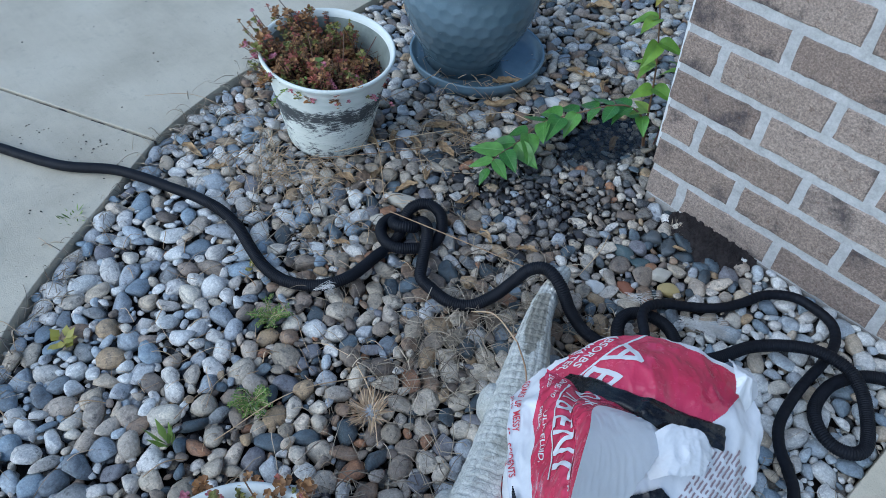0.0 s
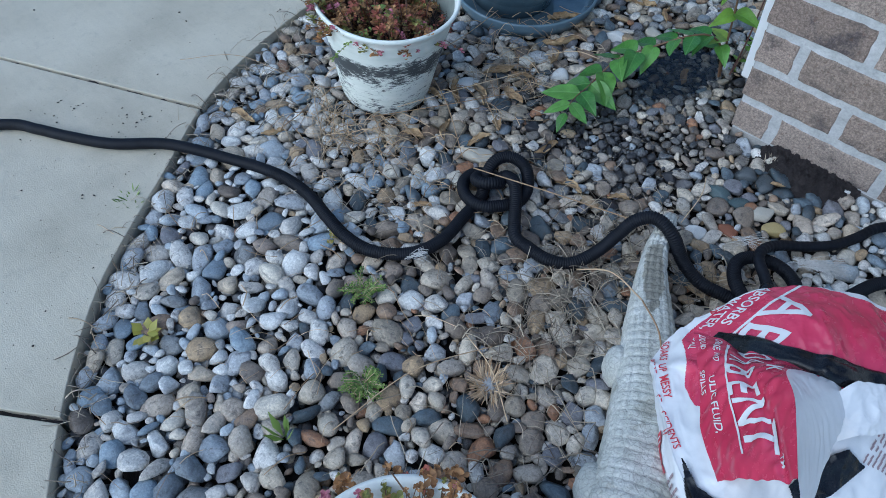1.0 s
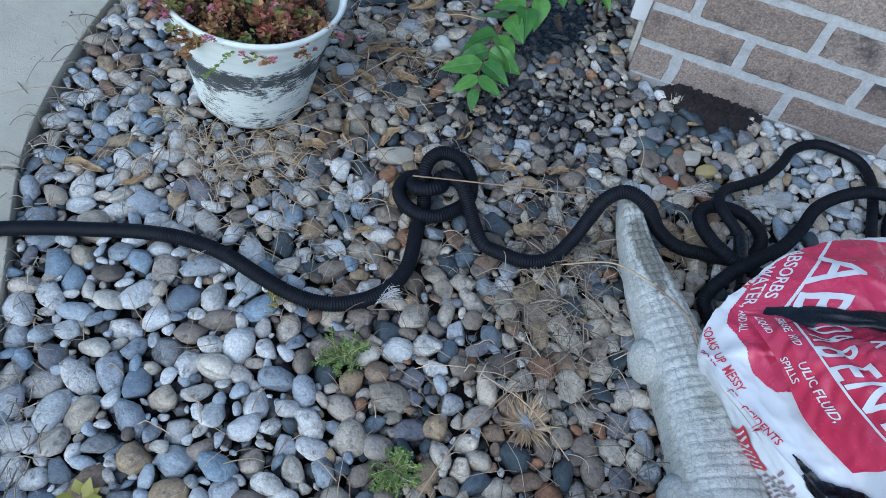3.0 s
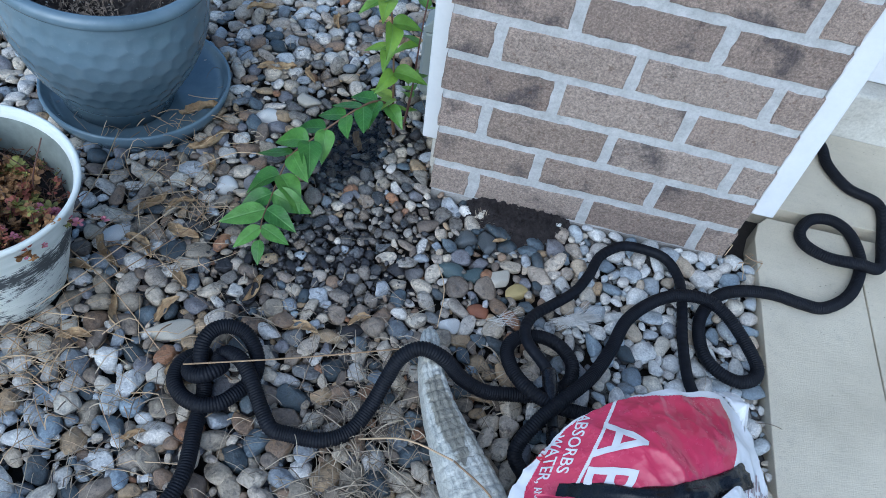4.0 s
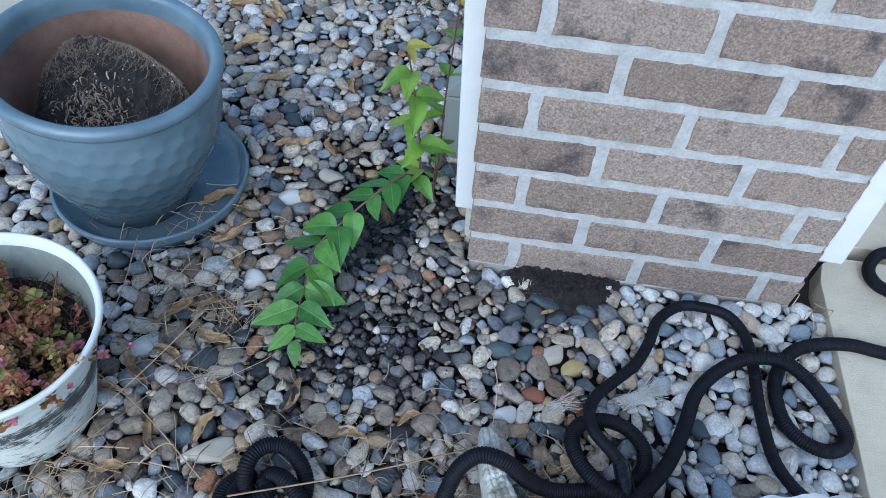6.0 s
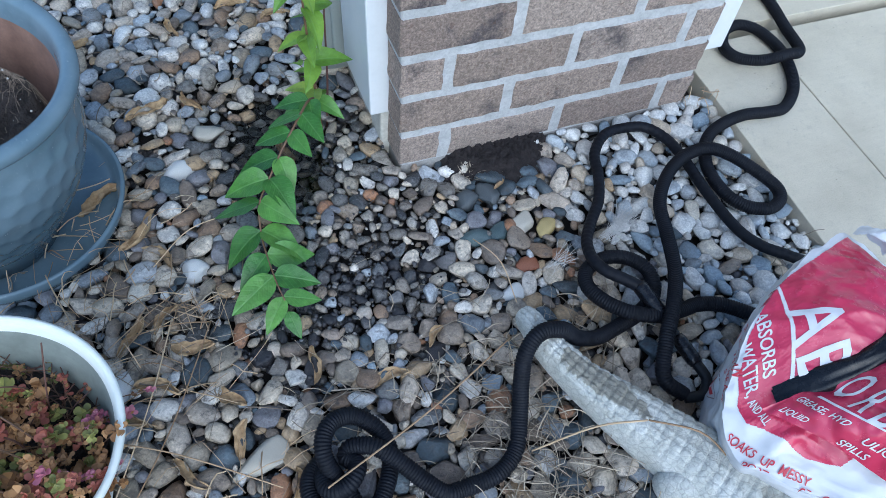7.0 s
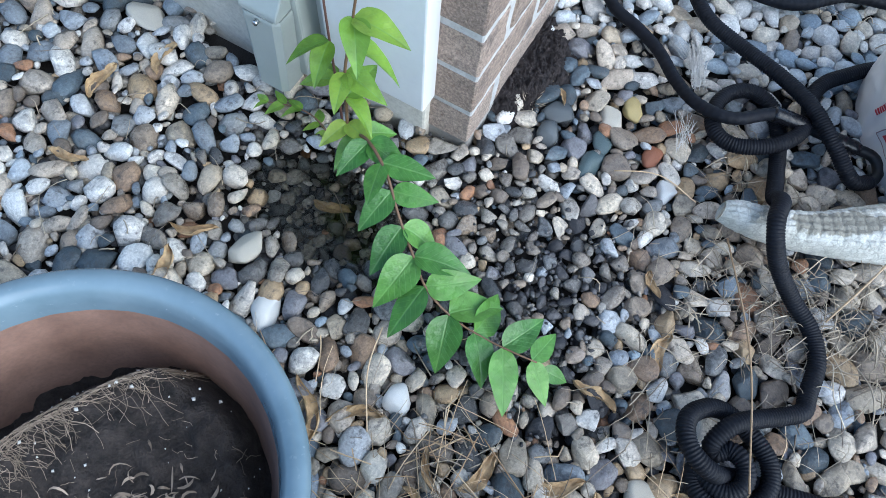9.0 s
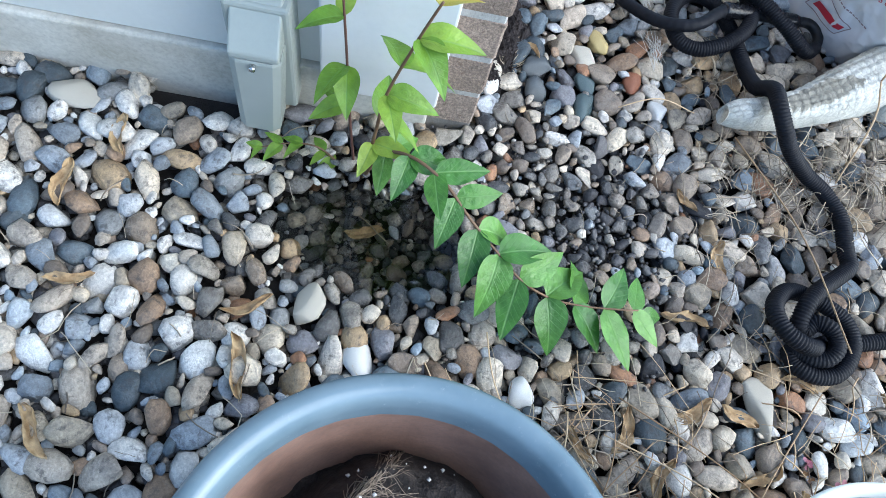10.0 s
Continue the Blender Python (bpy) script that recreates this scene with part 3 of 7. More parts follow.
def joint_soil(a, b):
    """Dark grit that lies uneven and low in a joint."""
    a, b = Vector(a), Vector(b)
    d = (b - a).normalized()
    side = Vector((-d.y, d.x))
    n = int((b - a).length / 0.006)
    verts = []
    for i in range(n + 1):
        p = a.lerp(b, i / n)
        low = SLAB_Z - 0.009 + 0.006 * noise.fractal(Vector((i * 0.35, 3, a.y)), 0.8, 2.2, 3)
        for k in (-0.0045, 0.0, 0.0045):
            q = p + side * k
            verts.append((q.x, q.y, low + (0.0015 if k == 0 else 0)))
    piece("joint_soil", verts, [(3 * i + k, 3 * i + k + 1, 3 * i + k + 4, 3 * i + k + 3) for i in range(n) for k in (0, 1)], DARK_SOIL, walkway, "dark grit in the joint")


joint_soil((e1[-1][0] + 0.004, -0.6755), (-3.2, -1.7565))
joint_soil((e2[-1][0] + 0.004, -1.1993), (-2.8, -2.8793))

driveway = thing("driveway", (1.2, -0.4, 0), "smooth pale concrete driveway slabs with narrow joints", "driveway", kind="structure")
slab("slab", [(0.648, 0.100), (0.668, 0.121), (0.836, 0.122), (0.826, -0.15), (0.785, -1.5), (0.59, -1.5), (0.622, -0.42), (0.634, -0.10), (0.638, 0.06)], SLAB_Z, 0.1, driveway)
slab("slab", [(0.8385, 0.122), (3.2, 0.118), (3.2, -3.4), (0.72, -3.4), (0.7875, -1.5), (0.8285, -0.15)], SLAB_Z, 0.1, driveway)
slab("slab", [(0.622, 0.150), (3.2, 0.142), (3.2, 0.419), (0.622, 0.419)], SLAB_Z + 0.004, 0.1, driveway)

# brick pier: bed pitch and joint places as laid
X0, X1, COURSE, BED1, JOINT, LEAN = 0.034, 0.578, 0.0747, 0.097, 0.0155, 0.047
pier = thing("brick_pier", (0.29, 0.05, 0.0), "brown brick pier with wide white mortar joints on a concrete footing", "brick pier", kind="structure")


def brick_mesh(length, seed):
    r = random.Random(seed)
    tall = COURSE - JOINT + 0.001
    n, m = max(4, int(length / 0.013)), 4
    rim = [(length * i / n, 0.0) for i in range(n)] + [(length, tall * i / m) for i in range(m)] + [(length * (1 - i / n), tall) for i in range(n)] + [(0.0, tall * (1 - i / m)) for i in range(m)]
    bm = bmesh.new()
    rings = [[], [], []]
    for x, z in rim:
        jx, jz = r.gauss(0, 0.0008), r.gauss(0, 0.0008)
        d = Vector((length / 2 - x, 0, tall / 2 - z))
        ix = math.copysign(min(1.0, abs(d.x) / 0.01), d.x) * r.uniform(0.0012, 0.0034)
        iz = math.copysign(min(1.0, abs(d.z) / 0.01), d.z) * r.uniform(0.0012, 0.0034)
        rings[0].append(bm.verts.new((x + jx + ix, r.uniform(-0.0006, 0.0006), z + jz + iz)))
        rings[1].append(bm.verts.new((x + jx, 0.0028, z + jz)))
        rings[2].append(bm.verts.new((x, 0.092, z)))
    for a, b in zip(rings, rings[1:]):
        for i in range(len(rim)):
            k = (i + 1) % len(rim)
            bm.faces.new((a[i], a[k], b[k], b[i]))
    bm.faces.new(rings[0])
    bm.faces.new(rings[2])
    bmesh.ops.recalc_face_normals(bm, faces=bm.faces[:])
    me = bpy.data.meshes.new("brick")
    bm.normal_update()
    bm.to_mesh(me)
    bm.free()
    me.materials.append(BRICK)
    return me


def leaning(bm):
    """The pier and its boards stand a little out of plumb."""
    for v in bm.verts:
        v.co.x -= LEAN * v.co.z
    return bm


brick_meshes = {}
COURSES = 32
part("mortar", leaning(box((X0 + 0.0025, 0.0022, 0.0), (X1 - 0.0025, 0.20, BED1 + COURSE * COURSES), 0.002, 1)), MORTAR, pier)
part("footing", box((X0 + 0.001, 0.001, -0.06), (X1 - 0.001, 0.20, 0.0285), 0.003, 2), FOOTING, pier)
rb = random.Random(5)
for c in range(COURSES):
    z = BED1 + COURSE * (c - 1) + JOINT / 2
    joints = [0.109, 0.312, 0.515] if c % 2 == 0 else [0.211, 0.414]
    ends = [X0] + joints + [X1]
    for i, (a, b) in enumerate(zip(ends, ends[1:])):
        lo = a + (JOINT / 2 + 0.001 if i else 0)
        hi = b - (JOINT / 2 + 0.001 if i < len(ends) - 2 else 0)
        key = (round(hi - lo, 3), rb.randrange(4))
        if key not in brick_meshes:
            brick_meshes[key] = brick_mesh(key[0], hash(key) % 1000)
        ob = new("brick", brick_meshes[key])
        ob.location = (lo - LEAN * (z + 0.03), rb.uniform(-0.0008, 0.0008), z + rb.uniform(-0.001, 0.001))
        attach(ob, pier)

TOP = 2.5
trim_left = thing("trim_left", (0.0, 0.13, 0.1), "white painted trim board beside the bricks", "trim", kind="structure")
part("board", leaning(box((X0 - 0.030, 0.054, 0.099), (X0 + 0.002, 0.192, TOP), 0.003, 2)), WHITE_PAINT, trim_left)
trim_right = thing("trim_right", (0.6, 0.1, 0.1), "white painted casing board beside the bricks", "trim", kind="structure")
part("board", leaning(box((X1 + 0.001, 0.006, 0.142), (X1 + 0.040, 0.19, TOP), 0.003, 2)), WHITE_PAINT, trim_right)
wall_west = thing("wall_west", (0.1, 1.2, 0.0), "pale grey painted house wall on a stained concrete foundation", "wall", kind="structure")
part("siding", leaning(box((X0 - 0.004, 0.193, 0.112), (0.26, 3.2, TOP), 0.003, 1)), SIDING, wall_west)
part("foundation", leaning(box((X0 - 0.012, 0.060, -0.10), (0.26, 3.2, 0.111), 0.004, 2)), FOUNDATION, wall_west)
wall_north = thing("wall_north", (1.9, 0.56, 0.0), "garage front with a white door above a stained concrete sill", "wall", kind="structure")
part("sill", box((0.27, 0.420, -0.05), (3.2, 0.75, 0.150), 0.006, 2), FOUNDATION, wall_north)
part("door_face", box((0.27, 0.47, 0.152), (3.2, 0.72, TOP), 0.003, 1), WHITE_PAINT, wall_north)


def cover_box():
    """A grey plastic cover over a pipe that enters the ground beside the foundation."""
    box_ob = thing("conduit_cover", (-0.02, 0.255, 0.02), "grey plastic utility cover fixed to the house wall", "utility cover")
    bm = bmesh.new()
    rings = [(0.030, 0.262, 0.016, -0.030), (0.052, 0.258, 0.024, -0.042), (0.186, 0.253, 0.0275, -0.045), (0.190, 0.253, 0.0265, -0.044)]
    cols = []
    for z, cy, half, front in rings:
        cols.append([bm.verts.new((x, y, z)) for x, y in ((0.03, cy - half), (front + 0.006, cy - half), (front, cy - half + 0.008), (front, cy + half - 0.008), (front + 0.006, cy + half), (0.03, cy + half))])
    for a, b in zip(cols, cols[1:]):
        for k in range(6):
            bm.faces.new((a[k], a[(k + 1) % 6], b[(k + 1) % 6], b[k]))
    bm.faces.new(list(reversed(cols[0])))
    bm.faces.new(cols[-1])
    bmesh.ops.recalc_face_normals(bm, faces=bm.faces[:])
    lower = part("lower_cover", bm, GREY_PLASTIC, box_ob)
    cap = bmesh.new()
    ends = [[cap.verts.new((x, y, z)) for x, z in ((-0.0445, 0.191), (0.03, 0.191), (0.03, 0.246), (-0.006, 0.246), (-0.012, 0.243), (-0.0445, 0.200))] for y in (0.2265, 0.2795)]
    cap.faces.new(ends[0])
    cap.faces.new(list(reversed(ends[1])))
    for k in range(6):
        cap.faces.new((ends[0][k], ends[1][k], ends[1][(k + 1) % 6], ends[0][(k + 1) % 6]))
    bmesh.ops.recalc_face_normals(cap, faces=cap.faces[:])
    bmesh.ops.bevel(cap, geom=cap.edges[:], offset=0.0025, segments=2, profile=0.5, affect="EDGES")
    part("upper_cover", cap, GREY_PLASTIC, box_ob, "sloping grey cap")
    part("back_plate", leaning(box((-0.006, 0.219, 0.06), (0.05, 0.288, 0.243), 0.004, 2)), GREY_PLASTIC, box_ob)
    piece("screw", *tube([Vector((-0.051 + 0.002 * i, 0.254, 0.184)) for i in range(4)], 0.0035, 10), STEEL, lower, "small steel screw")
    piece("stub_pipe", *tube([Vector((-0.012, 0.262, -0.05 + 0.01 * i)) for i in range(10)], 0.011, 14), GREY_PLASTIC, box_ob)


cover_box()


# ---- blue pot and saucer ----
def dimpled(profile, steps, lo, hi, seed):
    """A turned body whose side carries rows of shallow hammered dimples between two heights."""
    verts, faces = lathe(profile, steps)
    out = []
    for x, y, z in verts:
        r = math.hypot(x, y)
        if lo < z < hi and r > 0.01:
            u = math.atan2(y, x) * 0.165 / 0.034
            w = (z - lo) / 0.029
            row = math.floor(w)
            best = 9.0
            for dr in (-1, 0, 1):
                rr = row + dr
                base_u = u - 0.5 * (rr % 2)
                for du in (0, 1):
                    cu = math.floor(base_u) + du
                    d = math.hypot((base_u - cu) * 0.98, (w - rr - 0.5) * 0.86)
                    best = min(best, d)
            fade = min(1.0, (z - lo) / 0.02, (hi - z) / 0.02)
            k = 1 - 0.0028 / r * max(0.0, 1 - (best / 0.56) ** 2) * fade
            x, y = x * k, y * k
        out.append((x, y, z))
    return out, faces


BLUE_AT = (-0.566, 0.055, 0.0447)
BLUE_SIZE = 0.9775
# the pot leans a little in its saucer
BLUE_LEAN = Matrix.Translation(BLUE_AT) @ Vector((0, 0, 1)).rotation_difference(Vector((0.1156, -0.034, 1))).to_matrix().to_4x4() @ Matrix.Scale(BLUE_SIZE, 4)
blue_pot = thing("blue_pot", BLUE_AT, "large blue glazed ceramic pot with hammered dimples, holding old soil", "plant pot")
BLUE_OUT = [(0.0, -0.008), (0.088, -0.008), (0.099, -0.005), (0.106, 0.030)] + \
    [(0.106 + 0.060 * math.sin(math.pi / 2 * min(1, i / 46)) ** 0.9 - 0.004 * max(0, (i - 46) / 14) ** 2, 0.030 + 0.233 * i / 60) for i in range(1, 61)] + \
    [(0.1615, 0.266), (0.164, 0.270), (0.171, 0.274), (0.1735, 0.280), (0.1725, 0.287), (0.168, 0.292), (0.161, 0.293), (0.155, 0.290), (0.1515, 0.284), (0.150, 0.270), (0.149, 0.258)]
bv, bf = dimpled(BLUE_OUT, 220, 0.05, 0.262, 1)
bv = [BLUE_LEAN @ Vector(q) for q in bv]
piece("body", bv, bf, GLAZE, blue_pot, "blue glazed outside and rounded rim")
iv, jf = lathe([(0.1492, 0.259), (0.148, 0.24), (0.145, 0.19), (0.132, 0.12), (0.10, 0.06), (0.0, 0.05)], 72)
piece("inner_wall", [BLUE_LEAN @ Vector(q) for q in iv], [tuple(reversed(f)) for f in jf], TERRACOTTA, blue_pot, "unglazed terracotta inside")


def soil_mound(cx, cy, z0, r, seed, rise, material, name, parent, n=46, lump=0.010):
    verts, faces = [], []
    for j in range(n + 1):
        for i in range(n + 1):
            u, v = 2 * i / n - 1, 2 * j / n - 1
            x = u * math.sqrt(max(0, 1 - v * v / 2)) * r
            y = v * math.sqrt(max(0, 1 - u * u / 2)) * r
            d = math.hypot(x, y) / r
            z = z0 + rise(x / r, y / r) + lump * noise.fractal(Vector((x * 40, y * 40, seed)), 0.8, 2.2, 4) * 0.8
            verts.append((cx + x, cy + y, z))
    faces = [(j * (n + 1) + i, j * (n + 1) + i + 1, (j + 1) * (n + 1) + i + 1, (j + 1) * (n + 1) + i) for j in range(n) for i in range(n)]
    return piece(name, verts, faces, material, parent)


SOIL_AT, SOIL_R, SOIL_Z = (-0.541, 0.048), 0.142, 0.214


def blue_crest(u):
    """How far back the ridge of the root ball lies."""
    return 0.50 - 0.22 * u - 0.33 * u * u


def blue_rise(u, v):
    """A root ball that fills most of the pot: a ridge across it, a long slope to one side, a dark gap along the wall."""
    d = math.hypot(u * 1.02, v * 1.04) + 0.05 * noise.noise(Vector((u * 2.3, v * 2.3, 5)))
    k = min(1.0, max(0.0, (0.99 - d) / 0.20))
    crest = blue_crest(u) + 0.04 * noise.noise(Vector((u * 4, 2, 1)))
    body = 0.110 - (0.060 * (crest - v) if v < crest else 0.30 * (v - crest)) - 0.026 * u * u - 0.012 * u
    return body * k * k * (3 - 2 * k) - 0.036


blue_soil = thing("potting_soil", (SOIL_AT[0], SOIL_AT[1], 0.17), "dry dark potting soil with fine roots and pale specks", "soil")
soil_mound(SOIL_AT[0], SOIL_AT[1], SOIL_Z, SOIL_R, 3.3, blue_rise, POT_SOIL, "soil", blue_soil, 84, 0.015)
rs = random.Random(11)
roots, chips, husks = Heap(), Heap(), Heap()


def blue_top(x, y):
    return SOIL_Z + blue_rise((x - SOIL_AT[0]) / SOIL_R, (y - SOIL_AT[1]) / SOIL_R)


def root(u, v, heading, ln, wander, thick, lift=0.004):
    """A fine root that follows the top of the root ball."""
    pts, x, y = [], SOIL_AT[0] + SOIL_R * u, SOIL_AT[1] + SOIL_R * v
    for k in range(8):
        if math.hypot(x - SOIL_AT[0], y - SOIL_AT[1]) > 0.132:
            break
        pts.append(Vector((x, y, blue_top(x, y) + rs.uniform(0.001, lift))))
        heading += rs.gauss(0, wander)
        x, y = x + ln / 7 * math.cos(heading), y + ln / 7 * math.sin(heading)
    if len(pts) > 2:
        roots.add(*tube(pts, thick, 3))


# roots matted along the ridge, hanging down its front, and tangled at one end
for i in range(240):
    u = rs.uniform(-0.85, 0.85)
    root(u, blue_crest(u) + rs.gauss(0, 0.025), math.atan(-0.22 - 0.66 * u) + rs.gauss(0, 0.12), rs.uniform(0.012, 0.040), 0.10, rs.uniform(0.0002, 0.00045), 0.006)
for i in range(260):
    u = rs.uniform(-0.85, 0.8)
    root(u, blue_crest(u) - 0.02, -math.pi / 2 + rs.gauss(0, 0.45), rs.uniform(0.010, 0.045), 0.34, rs.uniform(0.00014, 0.00034), 0.007)
for i in range(300):
    root(rs.gauss(-0.62, 0.16), rs.gauss(0.30, 0.20), rs.uniform(0, 6.28), rs.uniform(0.012, 0.035), 0.45, rs.uniform(0.00014, 0.00034), 0.010)
for i in range(90):
    root(rs.uniform(-0.7, 0.7), rs.uniform(-0.7, 0.5), rs.uniform(0, 6.28), rs.uniform(0.006, 0.018), 0.3, 0.00025, 0.004)
for i in range(120):
    a, d = rs.uniform(0, 6.28), 0.124 * math.sqrt(rs.random())
    x, y = SOIL_AT[0] + d * math.cos(a), SOIL_AT[1] + d * math.sin(a)
    s = 0.0005 + 0.0018 * rs.random() ** 2
    z = blue_top(x, y) + 0.004
    v = [(x + s * rs.uniform(.6, 1.3) * dx, y + s * rs.uniform(.6, 1.3) * dy, z + s * dz) for dx, dy, dz in ((1, 0, 0), (-1, 0, 0), (0, 1, 0), (0, -1, 0), (0, 0, 1), (0, 0, -1))]
    chips.add(v, [(0, 2, 4), (2, 1, 4), (1, 3, 4), (3, 0, 4), (2, 0, 5), (1, 2, 5), (3, 1, 5), (0, 3, 5)])
for i in range(280):
    x, y = SOIL_AT[0] + rs.gauss(-0.010, 0.027), SOIL_AT[1] - 0.046 + rs.gauss(0, 0.025)
    if math.hypot(x - SOIL_AT[0], y - SOIL_AT[1]) > 0.118:
        continue
    z = blue_top(x, y) + 0.003 + 0.014 * rs.random() * math.exp(-((x - SOIL_AT[0] + 0.02) ** 2 + (y - SOIL_AT[1] + 0.042) ** 2) / 0.0009)
    h, ln, w = rs.uniform(0, 6.28), rs.uniform(0.008, 0.022), rs.uniform(0.0005, 0.0015)
    turn, arch = rs.uniform(-2.6, 2.6), rs.uniform(0.0, 0.010)
    strip, m = [], 5
    for k in range(m + 1):
        t, tw = k / m, math.sin(math.pi * (0.12 + 0.85 * k / m)) * w
        strip += [(x - math.sin(h) * tw, y + math.cos(h) * tw, z + arch * math.sin(math.pi * t)), (x + math.sin(h) * tw, y - math.cos(h) * tw, z + arch * math.sin(math.pi * t) + tw * 0.9 * math.cos(3 * t + i))]
        h += turn / m
        x, y = x + ln / m * math.cos(h), y + ln / m * math.sin(h)
    husks.add(strip, [(2 * k, 2 * k + 1, 2 * k + 3, 2 * k + 2) for k in range(m)])
tagged(roots.done("root_mat", HUSK, blue_soil, "fine dry roots"), kind="stuff")
tagged(chips.done("specks", PALE_BITS, blue_soil, "white mineral specks"), kind="stuff")
tagged(husks.done("dead_leaves", HUSK, blue_soil, "withered grey plant remains"), kind="stuff")

SAUCER_AT = (-0.541, 0.080, 0.026)
saucer = thing("saucer", SAUCER_AT, "blue glazed saucer with dirty bottom under the blue pot", "saucer")
sv, sf = lathe([(0.0, 0.0), (0.135, 0.0), (0.150, 0.006), (0.158, 0.026), (0.162, 0.031), (0.166, 0.032), (0.1675, 0.028), (0.163, 0.012), (0.155, -0.008), (0.0, -0.012)][::-1], 96)
sp = [(x + SAUCER_AT[0], y + SAUCER_AT[1], z + SAUCER_AT[2]) for x, y, z in sv]
piece("dish", sp, [f for f in sf if min(f) >= 5 * 96 or max(f) < 3 * 96], GLAZE, saucer)
piece("rim", sp, [f for f in sf if min(f) < 5 * 96 and max(f) >= 3 * 96], GLAZE, saucer)


# ---- pale pot with sedum ----
def tilt_to(verts, at, lean_x, lean_y):
    m = Matrix.Translation(at) @ Euler((lean_x, lean_y, 0)).to_matrix().to_4x4()
    return [m @ Vector(v) for v in verts]


WHITE_AT = (-0.543, -0.373, 0.028)
LEAN_POT = 0.105
white_pot = thing("white_pot", WHITE_AT, "pale plastic flower pot with a scuffed black stripe, holding sedum", "plant pot")
wv, wf = lathe([(0.0, 0.0), (0.086, 0.0), (0.092, 0.004), (0.095, 0.012), (0.112, 0.100), (0.124, 0.160), (0.1265, 0.168), (0.1280, 0.178), (0.1305, 0.187), (0.1335, 0.199), (0.137, 0.208), (0.1415, 0.213), (0.1415, 0.218), (0.138, 0.220),
                (0.134, 0.217), (0.130, 0.205), (0.116, 0.150), (0.095, 0.06), (0.0, 0.05)], 96)
wv = [(x * 0.945, y * 0.945, z * 1.02) for x, y, z in wv]
piece("pot_body", tilt_to(wv, WHITE_AT, 0.0, LEAN_POT), [f for f in wf if min(f) < 9 * 96], WORN_POT, white_pot)
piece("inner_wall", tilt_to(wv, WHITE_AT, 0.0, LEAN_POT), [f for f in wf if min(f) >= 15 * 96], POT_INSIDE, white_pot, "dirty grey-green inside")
piece("rim", tilt_to(wv, WHITE_AT, 0.0, LEAN_POT), [f for f in wf if 9 * 96 <= min(f) < 15 * 96], WORN_POT, white_pot, "thick rolled rim")


def white_top(u, v):
    """A place on the plants' bed in the pale pot."""
    return tilt_to([(u, v, 0.158)], WHITE_AT, 0.0, LEAN_POT)[0]


def leaflet(at, h, tip, ln, w, heap, fold=0.25):
    """A small pointed leaf that starts at a point and points along a heading, rising by tip."""
    d = Vector((math.cos(h) * math.cos(tip), math.sin(h) * math.cos(tip), math.sin(tip)))
    s = Vector((-math.sin(h), math.cos(h), 0))
    n = d.cross(s)
    a = Vector(at)
    heap.add([a, a + d * ln * 0.45 + s * w - n * fold * w, a + d * ln * 0.5, a + d * ln * 0.45 - s * w - n * fold * w, a + d * ln], [(0, 1, 2), (0, 2, 3), (1, 4, 2), (2, 4, 3)])


def fleshy(at, h, tip, ln, w, heap):
    """A small blunt, thick leaf of a sedum."""
    d = Vector((math.cos(h) * math.cos(tip), math.sin(h) * math.cos(tip), math.sin(tip)))
    s = Vector((-math.sin(h), math.cos(h), 0))
    n = d.cross(s)
    a = Vector(at)
    rim = [a] + [a + d * ln * x + s * w * y - n * w * 0.25 * abs(y) for x, y in ((0.38, 0.62), (0.70, 1.0), (0.93, 0.62), (1.0, 0.0), (0.93, -0.62), (0.70, -1.0), (0.38, -0.62))]
    heap.add(rim + [a + d * ln * 0.62 - n * w * 0.42], [(k, (k + 1) % 8, 8) for k in range(8)])


